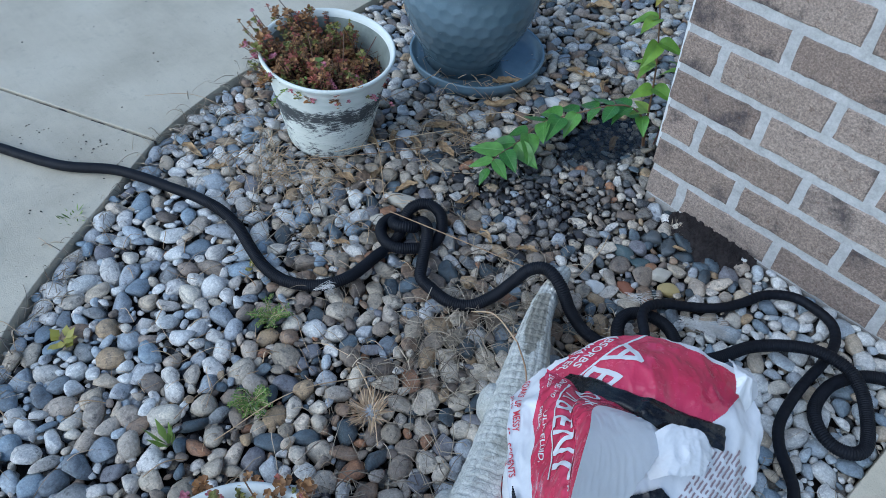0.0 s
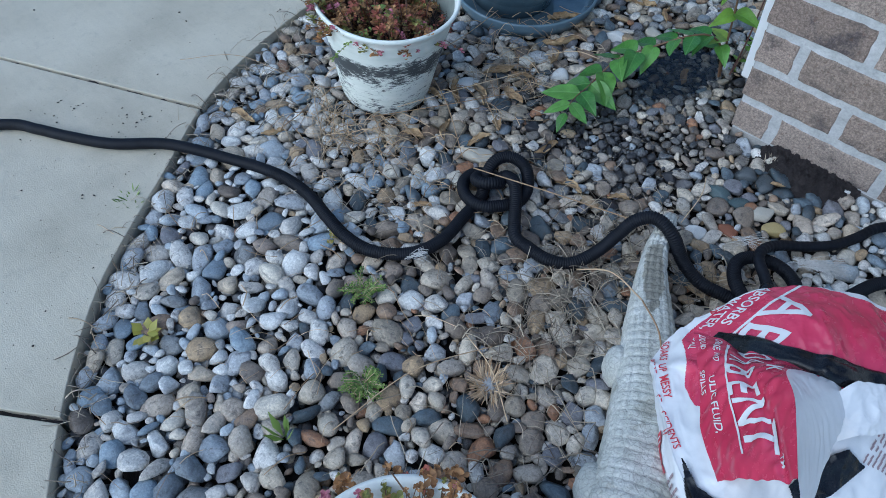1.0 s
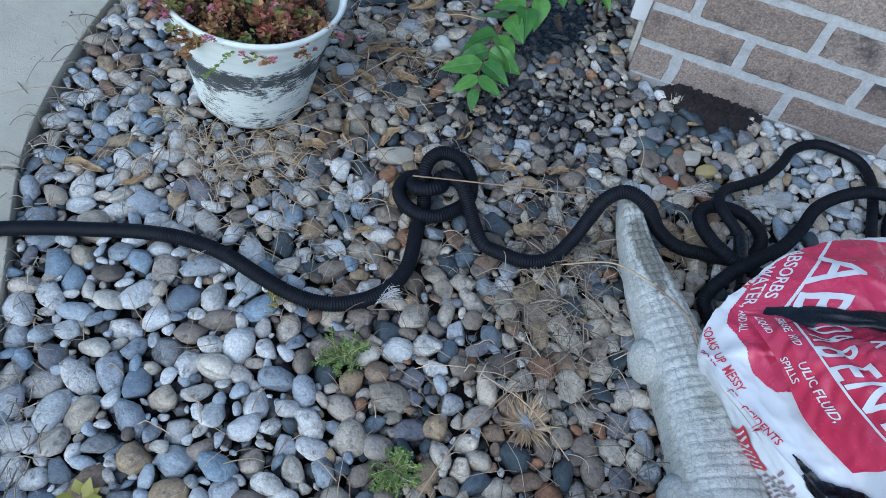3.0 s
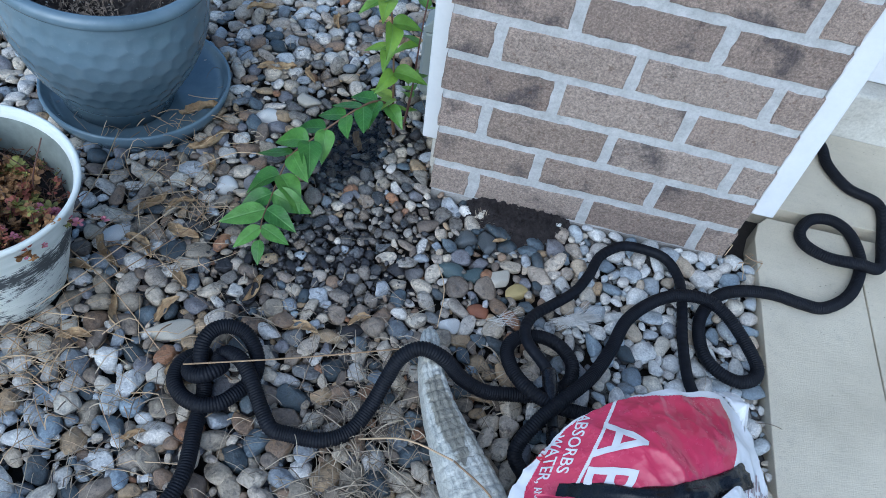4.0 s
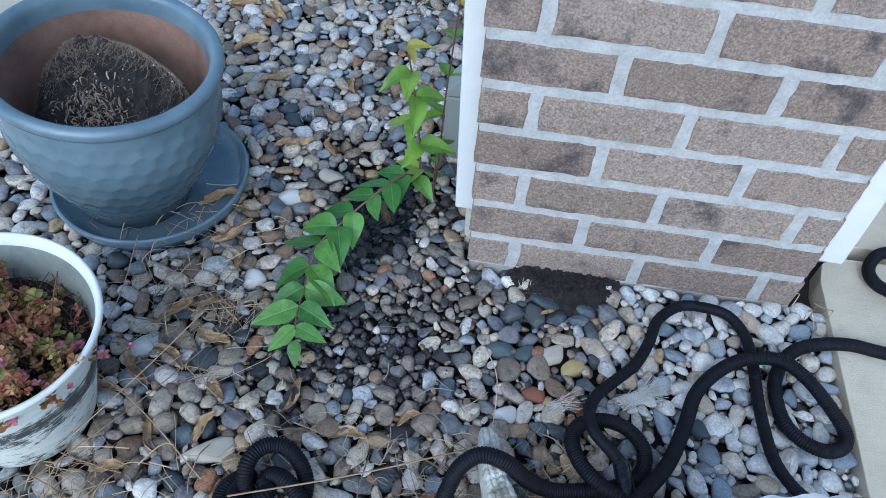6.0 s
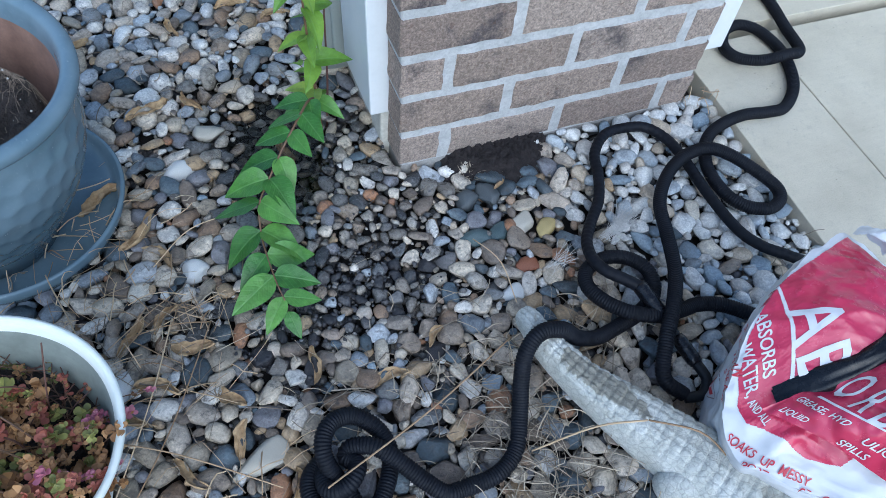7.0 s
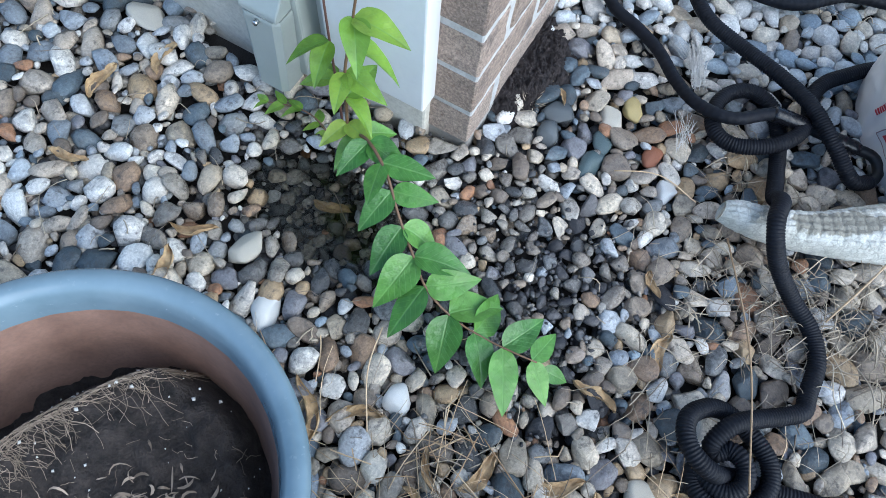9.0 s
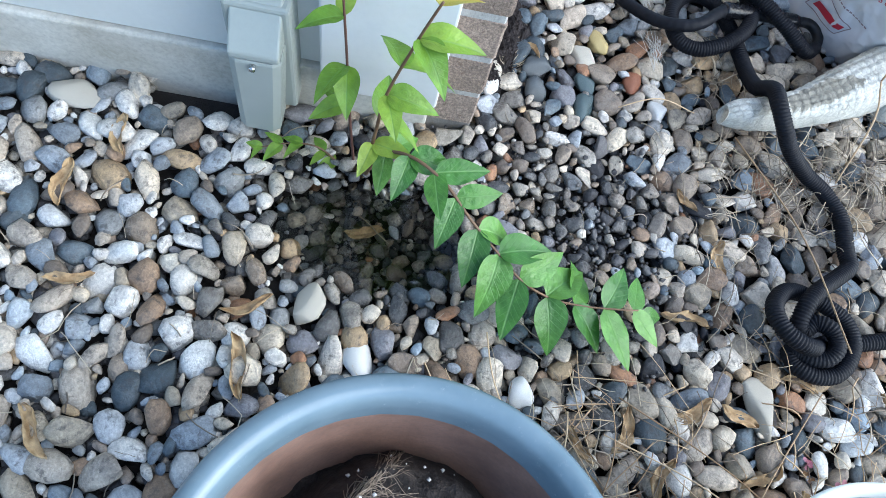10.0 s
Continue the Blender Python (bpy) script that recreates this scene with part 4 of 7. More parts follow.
def sedum_clump(center, radius, height, count, seed, tall=0, bare=None):
    """Short stems that end in rosettes of small fleshy leaves, in patches of one colour; a bare stretch shows dead stems alone."""
    r = random.Random(seed)
    heaps = {k: Heap() for k in ("stem", "brown", "red", "green", "pink")}
    for i in range(count):
        a, d = r.uniform(0, 6.28), radius * math.sqrt(r.random())
        x, y = d * math.cos(a), d * math.sin(a)
        root = Vector(center(x, y))
        lean = 0.15 + 0.38 * d / radius
        full = height if bare is None else height * (1.15 - 0.5 * math.cos(a - bare) * min(1.0, 1.6 * d / radius))
        empty = bare is not None and d > 0.62 * radius and abs((a - bare + math.pi) % (2 * math.pi) - math.pi) < 0.80
        hump = 0.55 + 0.75 * noise.noise(Vector((x * 32, y * 32, seed)))
        tipv = root + Vector((math.cos(a) * lean * full * r.uniform(0.3, 1.0), math.sin(a) * lean * full * r.uniform(0.3, 1.0), full * max(0.2, hump) * r.uniform(0.75, 1.2)))
        if empty:
            tipv = root + Vector((r.gauss(0, 0.020), r.gauss(0, 0.020), height * r.uniform(0.02, 0.30)))
        mid = root.lerp(tipv, 0.5) + Vector((0, 0, full * 0.12))
        heaps["stem"].add(*tube([root, root.lerp(mid, 0.6), mid, mid.lerp(tipv, 0.6), tipv], 0.0007, 3, False))
        if empty and r.random() < 0.84:
            continue
        patch = 0.5 + 0.8 * noise.noise(Vector((x * 42, y * 42, seed + 5))) + r.gauss(0, 0.14)
        kind = "red" if patch < 0.24 else "brown" if patch < 0.62 else "green" if patch < 0.86 else "red"
        if d > 0.72 * radius and noise.noise(Vector((x * 60, y * 60, seed + 9))) > 0.22:
            kind = "pink"
        size = 0.0042 + 0.0078 * r.random() ** 1.6 * (0.7 if kind == "pink" else 1.0)
        # the rosette at the tip, and looser leaves down the stem
        turn = r.uniform(0, 6.28)
        for ring, (leaves, tip) in enumerate(((5, 0.15), (4, 0.75))):
            for k in range(leaves):
                fleshy(tipv + Vector((0, 0, 0.0015 * ring)), turn + 6.283 * k / leaves + 0.6 * ring + r.gauss(0, 0.15), tip + r.gauss(0, 0.42), size * (1 - 0.25 * ring) * r.uniform(0.8, 1.2), size * r.uniform(0.30, 0.42), heaps[kind])
        for k in range(r.randint(4, 8)):
            t = r.uniform(0.3, 0.95)
            p = root.lerp(mid, t * 2) if t < 0.5 else mid.lerp(tipv, t * 2 - 1)
            fleshy(p, r.uniform(0, 6.28), r.uniform(-0.4, 0.8), size * r.uniform(0.7, 1.2), size * r.uniform(0.26, 0.40), heaps["brown" if kind == "pink" or r.random() < 0.35 else kind])
    for i in range(tall):
        a = r.uniform(0, 6.28)
        root = Vector(center(radius * 0.7 * math.cos(a), radius * 0.7 * math.sin(a)))
        tipv = root + Vector((r.gauss(-0.03, 0.03), r.gauss(0, 0.03), r.uniform(0.06, 0.15)))
        heaps["stem"].add(*tube(curve_points([root, root.lerp(tipv, 0.5) + Vector((r.gauss(0, 0.008), r.gauss(0, 0.008), 0)), tipv], 0.01), 0.0010, 4, False))
    return heaps


SEDUM_SKIN = {"stem": STEM, "brown": SEDUM_BROWN, "red": SEDUM_RED, "green": SEDUM_GREEN, "pink": SEDUM_PINK}
SEDUM_NAME = {"stem": "stem_tangle", "brown": "brown_leaves", "red": "red_leaves", "green": "green_leaves", "pink": "blossom"}


def sedum(name_at, heaps, label):
    plant = thing("sedum_plant", name_at, label, "plant")
    for k, h in heaps.items():
        if h.n:
            tagged(h.done(SEDUM_NAME[k], SEDUM_SKIN[k], plant), kind="stuff")
    return plant


pot_sedum = sedum((WHITE_AT[0], WHITE_AT[1], 0.2), sedum_clump(white_top, 0.106, 0.074, 600, 21, tall=16, bare=1.0), "rusty red and green sedum spilling over the pale pot")
# a sprig that hangs down over the rim, and two larger leaves among the sedum
sprig, sprig_stem = Heap(), Heap()
hang = curve_points([(-0.462, -0.425, 0.228), (-0.476, -0.474, 0.240), (-0.490, -0.497, 0.222), (-0.508, -0.508, 0.198), (-0.527, -0.506, 0.172)], 0.004)
sprig_stem.add(*tube(hang, 0.0006, 4, False))
rg = random.Random(5)
for k, p in enumerate(hang[9::2]):
    for side in (-1, 1):
        fleshy(p, -2.2 + side * 0.9 + rg.gauss(0, 0.3), rg.uniform(-0.5, 0.3), rg.uniform(0.006, 0.010), rg.uniform(0.0020, 0.0030), sprig)
tagged(sprig.done("sprig_leaves", WEED, pot_sedum, "yellow-green leaves of a hanging sprig"), kind="stuff")
sprig_stem.done("sprig_stem", STEM, pot_sedum)
for (x, y, z), h, skin, words in (((-0.520, -0.416, 0.244), 0.5, WEED, "single fresh green leaf"), ((-0.516, -0.420, 0.242), 3.3, SEDUM_BROWN, "single dark maroon leaf")):
    blade = Heap()
    fleshy((x, y, z), h, 0.12, 0.030, 0.0085, blade)
    blade.done("large_leaf", skin, pot_sedum, words)
white_soil = thing("potting_soil", (WHITE_AT[0], WHITE_AT[1], 0.19), "dark soil with dead stems in the pale pot", "soil")
wm = soil_mound(0, 0, 0.154, 0.109, 8.1, lambda u, v: 0.012 * (1 - u * u - v * v), POT_SOIL, "soil", white_soil, 30, 0.008)
for v in wm.data.vertices:
    v.co = tilt_to([v.co], WHITE_AT, 0.0, LEAN_POT)[0]

# a second, mostly hidden bowl of sedum nearer the walkway
BOWL_AT = (0.185, -1.045, 0.006)
bowl = thing("white_bowl", BOWL_AT, "low pale plastic planter bowl with reddish sedum", "plant pot")
ov, of = lathe([(0.0, 0.0), (0.085, 0.0), (0.098, 0.01), (0.120, 0.085), (0.130, 0.125), (0.134, 0.130), (0.134, 0.135), (0.128, 0.136), (0.122, 0.125), (0.10, 0.07), (0.0, 0.065)], 72)
piece("pot", [(x + BOWL_AT[0], y + BOWL_AT[1], z + BOWL_AT[2]) for x, y, z in ov], of, BOWL_PLASTIC, bowl)
sedum((BOWL_AT[0], BOWL_AT[1], 0.13), sedum_clump(lambda x, y: (BOWL_AT[0] + x, BOWL_AT[1] + y, 0.105), 0.125, 0.075, 260, 33, tall=9), "orange and red sedum in the low planter bowl")


# ---- black hose ----
def ribbed(r0, pitch, depth, slack=0.0):
    """A gathered sleeve: stretched smooth up to a length, gathered into ribs that come and go after it."""
    def radius(s):
        k = min(1.0, max(0.12, (s - slack) / 0.05)) * (0.72 + 0.28 * math.sin(s * 21.0) * math.sin(s * 8.3 + 1))
        return r0 * (1 + depth * k * math.sin(2 * math.pi * s / pitch))
    return radius


def hose_piece(name, pts, r0, parent, material=None, pitch=0.0038, depth=0.078, label="", step=0.0009, sides=14, slack=0.0):
    line = curve_points(pts, step)
    return piece(name, *tube(line, ribbed(r0, pitch, depth, slack), sides), material or HOSE, parent, label)


hose = thing("garden_hose", (0.0, -0.45, 0.03), "black ribbed fabric garden hose lying knotted and looped over the stones", "garden hose")
S = SLAB_Z + 0.0115
H1 = [(-1.22, -1.28, S), (-1.07, -1.082, S), (-0.970, -0.962, S), (-0.914, -0.928, S), (-0.849, -0.896, S), (-0.776, -0.853, S), (-0.709, -0.790, S), (-0.654, -0.756, 0.045), (-0.595, -0.726, 0.040), (-0.532, -0.700, 0.040), (-0.471, -0.686, 0.042),
      (-0.411, -0.685, 0.042), (-0.354, -0.696, 0.042), (-0.296, -0.703, 0.040), (-0.245, -0.695, 0.040), (-0.204, -0.668, 0.042), (-0.180, -0.636, 0.045), (-0.173, -0.600, 0.044), (-0.177, -0.568, 0.041),
      (-0.184, -0.537, 0.038), (-0.188, -0.515, 0.034), (-0.191, -0.495, 0.033), (-0.195, -0.474, 0.036), (-0.204, -0.455, 0.046), (-0.212, -0.437, 0.062), (-0.212, -0.418, 0.071), (-0.203, -0.400, 0.073), (-0.187, -0.390, 0.070), (-0.167, -0.390, 0.064),
      (-0.148, -0.404, 0.056), (-0.137, -0.422, 0.047), (-0.135, -0.442, 0.041), (-0.141, -0.459, 0.042), (-0.151, -0.477, 0.045), (-0.166, -0.495, 0.046), (-0.190, -0.503, 0.046), (-0.216, -0.496, 0.044), (-0.235, -0.478, 0.043), (-0.240, -0.457, 0.041),
      (-0.236, -0.440, 0.039), (-0.226, -0.428, 0.036), (-0.213, -0.423, 0.037), (-0.214, -0.433, 0.042), (-0.220, -0.446, 0.048), (-0.220, -0.461, 0.054), (-0.209, -0.470, 0.060), (-0.194, -0.468, 0.064), (-0.183, -0.458, 0.064), (-0.179, -0.445, 0.058),
      (-0.188, -0.434, 0.053), (-0.184, -0.426, 0.056), (-0.172, -0.427, 0.062), (-0.155, -0.435, 0.066), (-0.140, -0.449, 0.062), (-0.123, -0.470, 0.054), (-0.107, -0.491, 0.048), (-0.088, -0.511, 0.044), (-0.065, -0.512, 0.040), (-0.02, -0.510, 0.040), (0.014, -0.490, 0.042),
      (0.034, -0.452, 0.055), (0.047, -0.418, 0.080), (0.059, -0.396, 0.104), (0.084, -0.382, 0.117), (0.118, -0.383, 0.106), (0.150, -0.384, 0.066), (0.187, -0.384, 0.045), (0.228, -0.376, 0.040), (0.272, -0.364, 0.038),
      (0.306, -0.342, 0.040), (0.313, -0.309, 0.045), (0.294, -0.282, 0.047), (0.262, -0.270, 0.046), (0.225, -0.280, 0.045), (0.211, -0.308, 0.048), (0.221, -0.344, 0.056), (0.246, -0.373, 0.062), (0.284, -0.388, 0.060),
      (0.329, -0.386, 0.050), (0.353, -0.384, 0.046), (0.386, -0.394, 0.045), (0.417, -0.418, 0.045), (0.457, -0.456, 0.044), (0.50, -0.52, 0.04)]
hose_piece("hose_line", H1, 0.0106, hose, slack=0.92)
H2 = [(0.60, -0.62, 0.040), (0.605, -0.50, 0.040), (0.575, -0.390, 0.042), (0.545, -0.352, 0.042), (0.516, -0.325, 0.042), (0.496, -0.285, 0.042), (0.488, -0.214, 0.044), (0.489, -0.135, 0.045), (0.484, -0.085, 0.045), (0.462, -0.050, 0.045),
      (0.424, -0.040, 0.045), (0.384, -0.044, 0.044), (0.348, -0.076, 0.042), (0.331, -0.121, 0.042), (0.308, -0.165, 0.042), (0.274, -0.202, 0.044), (0.243, -0.240, 0.055), (0.231, -0.276, 0.066), (0.238, -0.303, 0.070), (0.258, -0.325, 0.070),
      (0.276, -0.345, 0.068)]
hose_piece("leader_hose", H2, 0.0088, hose, pitch=0.010, depth=0.03, label="thinner smooth end of the hose")
H2b = [(0.276, -0.345, 0.066), (0.283, -0.385, 0.060), (0.290, -0.425, 0.054), (0.297, -0.462, 0.050), (0.300, -0.490, 0.046), (0.285, -0.505, 0.040), (0.262, -0.500, 0.036)]
hose_piece("leader_end", H2b, 0.0075, hose, BLACK_RUBBER, 0.01, 0.02)
H3 = [(0.262, -0.497, 0.040), (0.240, -0.470, 0.055), (0.262, -0.428, 0.074), (0.300, -0.382, 0.080), (0.338, -0.331, 0.068), (0.369, -0.267, 0.056), (0.392, -0.208, 0.054), (0.430, -0.165, 0.058), (0.473, -0.142, 0.066), (0.522, -0.137, 0.066), (0.558, -0.156, 0.060),
      (0.589, -0.194, 0.052), (0.607, -0.232, 0.047), (0.599, -0.256, 0.045), (0.572, -0.265, 0.043), (0.540, -0.251, 0.042), (0.520, -0.221, 0.042), (0.518, -0.169, 0.042), (0.536, -0.126, 0.044), (0.563, -0.098, 0.046), (0.603, -0.082, S), (0.652, -0.075, S),
      (0.699, -0.081, S), (0.738, -0.080, S), (0.783, -0.047, S), (0.812, -0.003, S), (0.830, 0.055, S), (0.822, 0.115, S), (0.793, 0.142, S), (0.750, 0.132, S), (0.721, 0.092, S + 0.001), (0.724, 0.054, S + 0.006), (0.757, 0.026, S + 0.016), (0.807, 0.022, S + 0.022),
      (0.853, 0.034, S + 0.012), (0.880, 0.105, S + 0.002), (0.896, 0.210, S + 0.004), (0.838, 0.243, S + 0.004), (0.806, 0.300, S + 0.004), (0.80, 0.36, S + 0.004), (0.76, 0.43, S + 0.004), (0.68, 0.44, S + 0.004)]
hose_piece("hose_line", H3, 0.0103, hose)


def sleeve(a, b, r, name, parent, material, label=""):
    a, b = Vector(a), Vector(b)
    n = 16
    line = [a.lerp(b, i / n) for i in range(n + 1)]
    L = (b - a).length
    return piece(name, *tube(line, lambda s: r * (0.86 if s < 0.003 or s > L - 0.003 else 1.0) * (1.0 + (0.05 if 0.4 * L < s < 0.5 * L else 0)), 14), material, parent, label)


sleeve((0.272, -0.338, 0.069), (0.285, -0.392, 0.060), 0.0112, "coupling", hose, BLACK_PLASTIC, "shiny black plastic coupling")
sleeve((0.289, -0.422, 0.056), (0.297, -0.466, 0.050), 0.0105, "coupling", hose, BLACK_PLASTIC, "shiny black plastic coupling")


# ---- cast stone alligator ----
def gator():
    spine = [(0.090, -0.328, 0.072, 0.010, 0.015), (0.093, -0.342, 0.072, 0.014, 0.022), (0.105, -0.390, 0.068, 0.018, 0.027), (0.125, -0.437, 0.064, 0.022, 0.030), (0.150, -0.480, 0.061, 0.029, 0.034), (0.176, -0.522, 0.059, 0.036, 0.038),
             (0.212, -0.580, 0.058, 0.043, 0.042), (0.247, -0.640, 0.057, 0.048, 0.045), (0.280, -0.705, 0.056, 0.051, 0.048), (0.308, -0.772, 0.056, 0.053, 0.050), (0.335, -0.845, 0.055, 0.050, 0.047), (0.365, -0.915, 0.052, 0.040, 0.040), (0.400, -0.975, 0.048, 0.026, 0.03), (0.430, -1.010, 0.044, 0.012, 0.014)]
    mids = curve_points([(a, b, c) for a, b, c, _, _ in spine], 0.0022)
    n = len(mids)
    sides = 84
    ys = [s[1] for s in spine]
    verts, faces = [], []
    for i, p in enumerate(mids):
        k = min(range(len(ys) - 1), key=lambda q: 0 if ys[q + 1] <= p.y <= ys[q] else 1)
        t = (p.y - ys[k]) / (ys[k + 1] - ys[k])
        w = spine[k][3] * (1 - t) + spine[k + 1][3] * t
        h = spine[k][4] * (1 - t) + spine[k + 1][4] * t
        d = (mids[min(i + 1, n - 1)] - mids[max(i - 1, 0)]).normalized()
        s = Vector((-d.y, d.x, 0)).normalized()
        for j in range(sides):
            a = 2 * math.pi * j / sides
            c, q = math.cos(a), math.sin(a)
            u = math.copysign(abs(c) ** 0.75, c) * w
            v = math.copysign(abs(q) ** 0.75, q) * h
            # rows of square scales on the back, finer on the flanks
            along = i * 0.0022
            grid = min(1.0, 1.9 * abs(math.sin(along * math.pi / 0.0145))) * min(1.0, 1.9 * abs(math.sin((u / (0.35 + 13 * w)) * math.pi / 0.0145)))
            lift = 0.0034 * grid if q > 0 else 0.0014 * grid
            ridge = 0.0012 * max(0, 1 - abs(abs(u) - 0.5 * w) / 0.006) * (0.5 + 0.5 * math.cos(along * 2 * math.pi / 0.0135)) if q > 0.3 else 0
            rough = 0.0012 * noise.noise(Vector((u * 90, along * 90, v * 90)))
            out = Vector((0, 0, 1)) * (lift + ridge) + (s * u + Vector((0, 0, v))).normalized() * rough
            verts.append(p + s * u + Vector((0, 0, v)) + out)
    for i in range(n - 1):
        for j in range(sides):
            k = (j + 1) % sides
            faces.append((i * sides + j, i * sides + k, (i + 1) * sides + k, (i + 1) * sides + j))
    faces.append(tuple(range(sides)))
    faces.append(tuple(reversed([(n - 1) * sides + j for j in range(sides)])))
    hp = Heap()
    hp.add(verts, [tuple(reversed(f)) for f in faces])
    # stub legs and shoulder folds
    for (x, y, z), (a, b, c), turn in (((0.178, -0.605, 0.052), (0.020, 0.030, 0.034), 0.5), ((0.258, -0.775, 0.048), (0.024, 0.036, 0.034), 0.5)):
        bm = bmesh.new()
        bmesh.ops.create_icosphere(bm, subdivisions=4, radius=1.0)
        q = Euler((0, 0, turn)).to_matrix()
        pts = []
        for v in bm.verts:
            k = 1 + 0.06 * noise.noise(v.co * 5) + 0.03 * abs(math.sin(v.co.x * 14)) * abs(math.sin(v.co.y * 14))
            pts.append(q @ Vector((v.co.x * a * k, v.co.y * b * k, v.co.z * c * k)) + Vector((x, y, z)))
        hp.add(pts, [tuple(v.index for v in f.verts) for f in bm.faces])
        bm.free()
    ob = hp.done("alligator_statue", STATUE)
    return tagged(ob, "weathered grey cast stone alligator lying on the stones", "statue")


gator()


# ---- absorbent bag ----
from mathutils.bvhtree import BVHTree

BAG_C = (0.388, -0.605)


def bag_point(a, t):
    """A place on the sack: a goes round it, t runs from the ground (0) over the shoulder to the middle of the top (1)."""
    c, s = math.cos(a), math.sin(a)
    left = max(0.0, -c)
    shoulder = 0.165 - 0.030 * left * (1 - abs(s)) + 0.095 * max(0.0, s) ** 2 + 0.020 * max(0.0, -s) ** 2
    if t < 0.55:
        k = t / 0.55
        z = 0.020 + (shoulder - 0.020) * k
        foot = 0.80 - 0.26 * left ** 0.5 * min(1.0, max(0.0, 0.35 - s) / 0.4) + 0.12 * max(0.0, s)
        flare = min(1.0, max(0.0, s) * 3) * min(1.0, left * 3)
        grow = foot + (1.005 - foot) * (math.sin(k * math.pi * 0.5) * (1 - flare) + k ** 1.3 * flare)
    else:
        k = (t - 0.55) / 0.45
        grow = 1.005 * math.cos(k * math.pi / 2) ** 0.75
        away = s * 0.17 * grow
        crest = 0.252 + 0.42 * max(-0.09, min(0.10, away))
        z = shoulder + (max(crest, shoulder + 0.01) - shoulder) * (1 - (grow / 1.005) ** 1.5)
    # the corner beside the statue is pressed in
    power = 0.80 if c > 0 else 0.78 if s > 0 else 0.80 + 0.75 * min(1.0, 4 * abs(c * s))
    x = math.copysign(abs(c) ** power, c) * (0.136 if c > 0 else 0.172) * grow
    y = math.copysign(abs(s) ** power, s) * (0.163 if s > 0 else 0.178) * grow
    y += 0.28 * x * max(0.0, y) / 0.163
    cx = BAG_C[0] + 0.012 - 0.010 * (z - 0.02) / 0.20
    cy = BAG_C[1]
    # the torn, open end has sunk in
    sunk = max(0.0, z - 0.06) * 0.25 * min(1.0, max(0.0, x) / 0.11) * min(1.0, max(0.0, 0.03 - y) / 0.12)
    p = Vector((cx + x, cy + y, z - sunk))
    w = 0.010 * noise.noise(Vector((p.x * 9, p.y * 9, p.z * 9 + 3))) + 0.0066 * noise.ridged_multi_fractal(Vector((p.x * 13 + p.y * 9, p.y * 8 - p.x * 4, p.z * 11)), 0.9, 2.1, 4, 1.0, 2.0) - 0.007
    w *= min(1.0, t * 5 + 0.3)
    d = Vector((x, y, 0.10 if t > 0.5 else 0.0))
    if t > 0.55:
        d = d * (1 - k) + Vector((0, 0, 0.2)) * k
    return p + d.normalized() * w


def build_bag():
    bag = thing("absorbent_bag", (BAG_C[0], BAG_C[1], 0.02), "crumpled white and red plastic bag of absorbent granules, torn open", "bag")
    na, nt_ = 260, 120
    verts = [bag_point(2 * math.pi * i / na, j / nt_) for j in range(nt_) for i in range(na)]
    faces = [(j * na + i, j * na + (i + 1) % na, (j + 1) * na + (i + 1) % na, (j + 1) * na + i) for j in range(nt_ - 1) for i in range(na)]
    verts.append(bag_point(0, 1.0))
    faces += [((nt_ - 1) * na + i, (nt_ - 1) * na + (i + 1) % na, len(verts) - 1) for i in range(na)]
    piece("sack", verts, faces, BAG_WHITE, bag)
    return bag, verts, faces


bag, bag_v, bag_f = build_bag()
bag_tree = BVHTree.FromPolygons([tuple(v) for v in bag_v], bag_f)


def inside(x, y, poly):
    hit = False
    for (ax, ay), (bx, by) in zip(poly, poly[1:] + poly[:1]):
        if (ay > y) != (by > y) and x < (bx - ax) * (y - ay) / (by - ay) + ax:
            hit = not hit
    return hit


def on_bag(x, y, lift):
    hit, nrm, _, _ = bag_tree.ray_cast(Vector((x, y, 1)), Vector((0, 0, -1)))
    if hit is None:
        return None
    return hit + nrm * lift if nrm.z > 0 else hit - nrm * lift


def printed(name, poly, material, label, step=0.0017, lift=0.0007):
    """A printed field that lies on the top of the sack."""
    xs, ys = [p[0] for p in poly], [p[1] for p in poly]
    idx, verts, faces = {}, [], []

    def vert(i, j):
        if (i, j) not in idx:
            p = on_bag(i * step, j * step, lift)
            if p is None:
                return None
            idx[(i, j)] = len(verts)
            verts.append(p)
        return idx[(i, j)]

    for i in range(int(min(xs) / step) - 1, int(max(xs) / step) + 1):
        for j in range(int(min(ys) / step) - 1, int(max(ys) / step) + 1):
            if inside((i + 0.5) * step, (j + 0.5) * step, poly):
                q = [vert(i, j), vert(i + 1, j), vert(i + 1, j + 1), vert(i, j + 1)]
                if None not in q and max(verts[k].z for k in q) - min(verts[k].z for k in q) < 0.03:
                    faces.append(tuple(q))
    return piece(name, verts, faces, material, bag, label)


RED_FIELD = [(0.321, -0.466), (0.296, -0.480), (0.268, -0.503), (0.250, -0.532), (0.239, -0.561), (0.238, -0.580), (0.251, -0.595), (0.276, -0.637), (0.300, -0.660), (0.360, -0.650), (0.425, -0.600), (0.442, -0.552), (0.452, -0.500), (0.450, -0.462), (0.437, -0.440), (0.377, -0.455)]
red_print = printed("red_print", RED_FIELD, BAG_RED, "glossy red printed field", 0.0008)


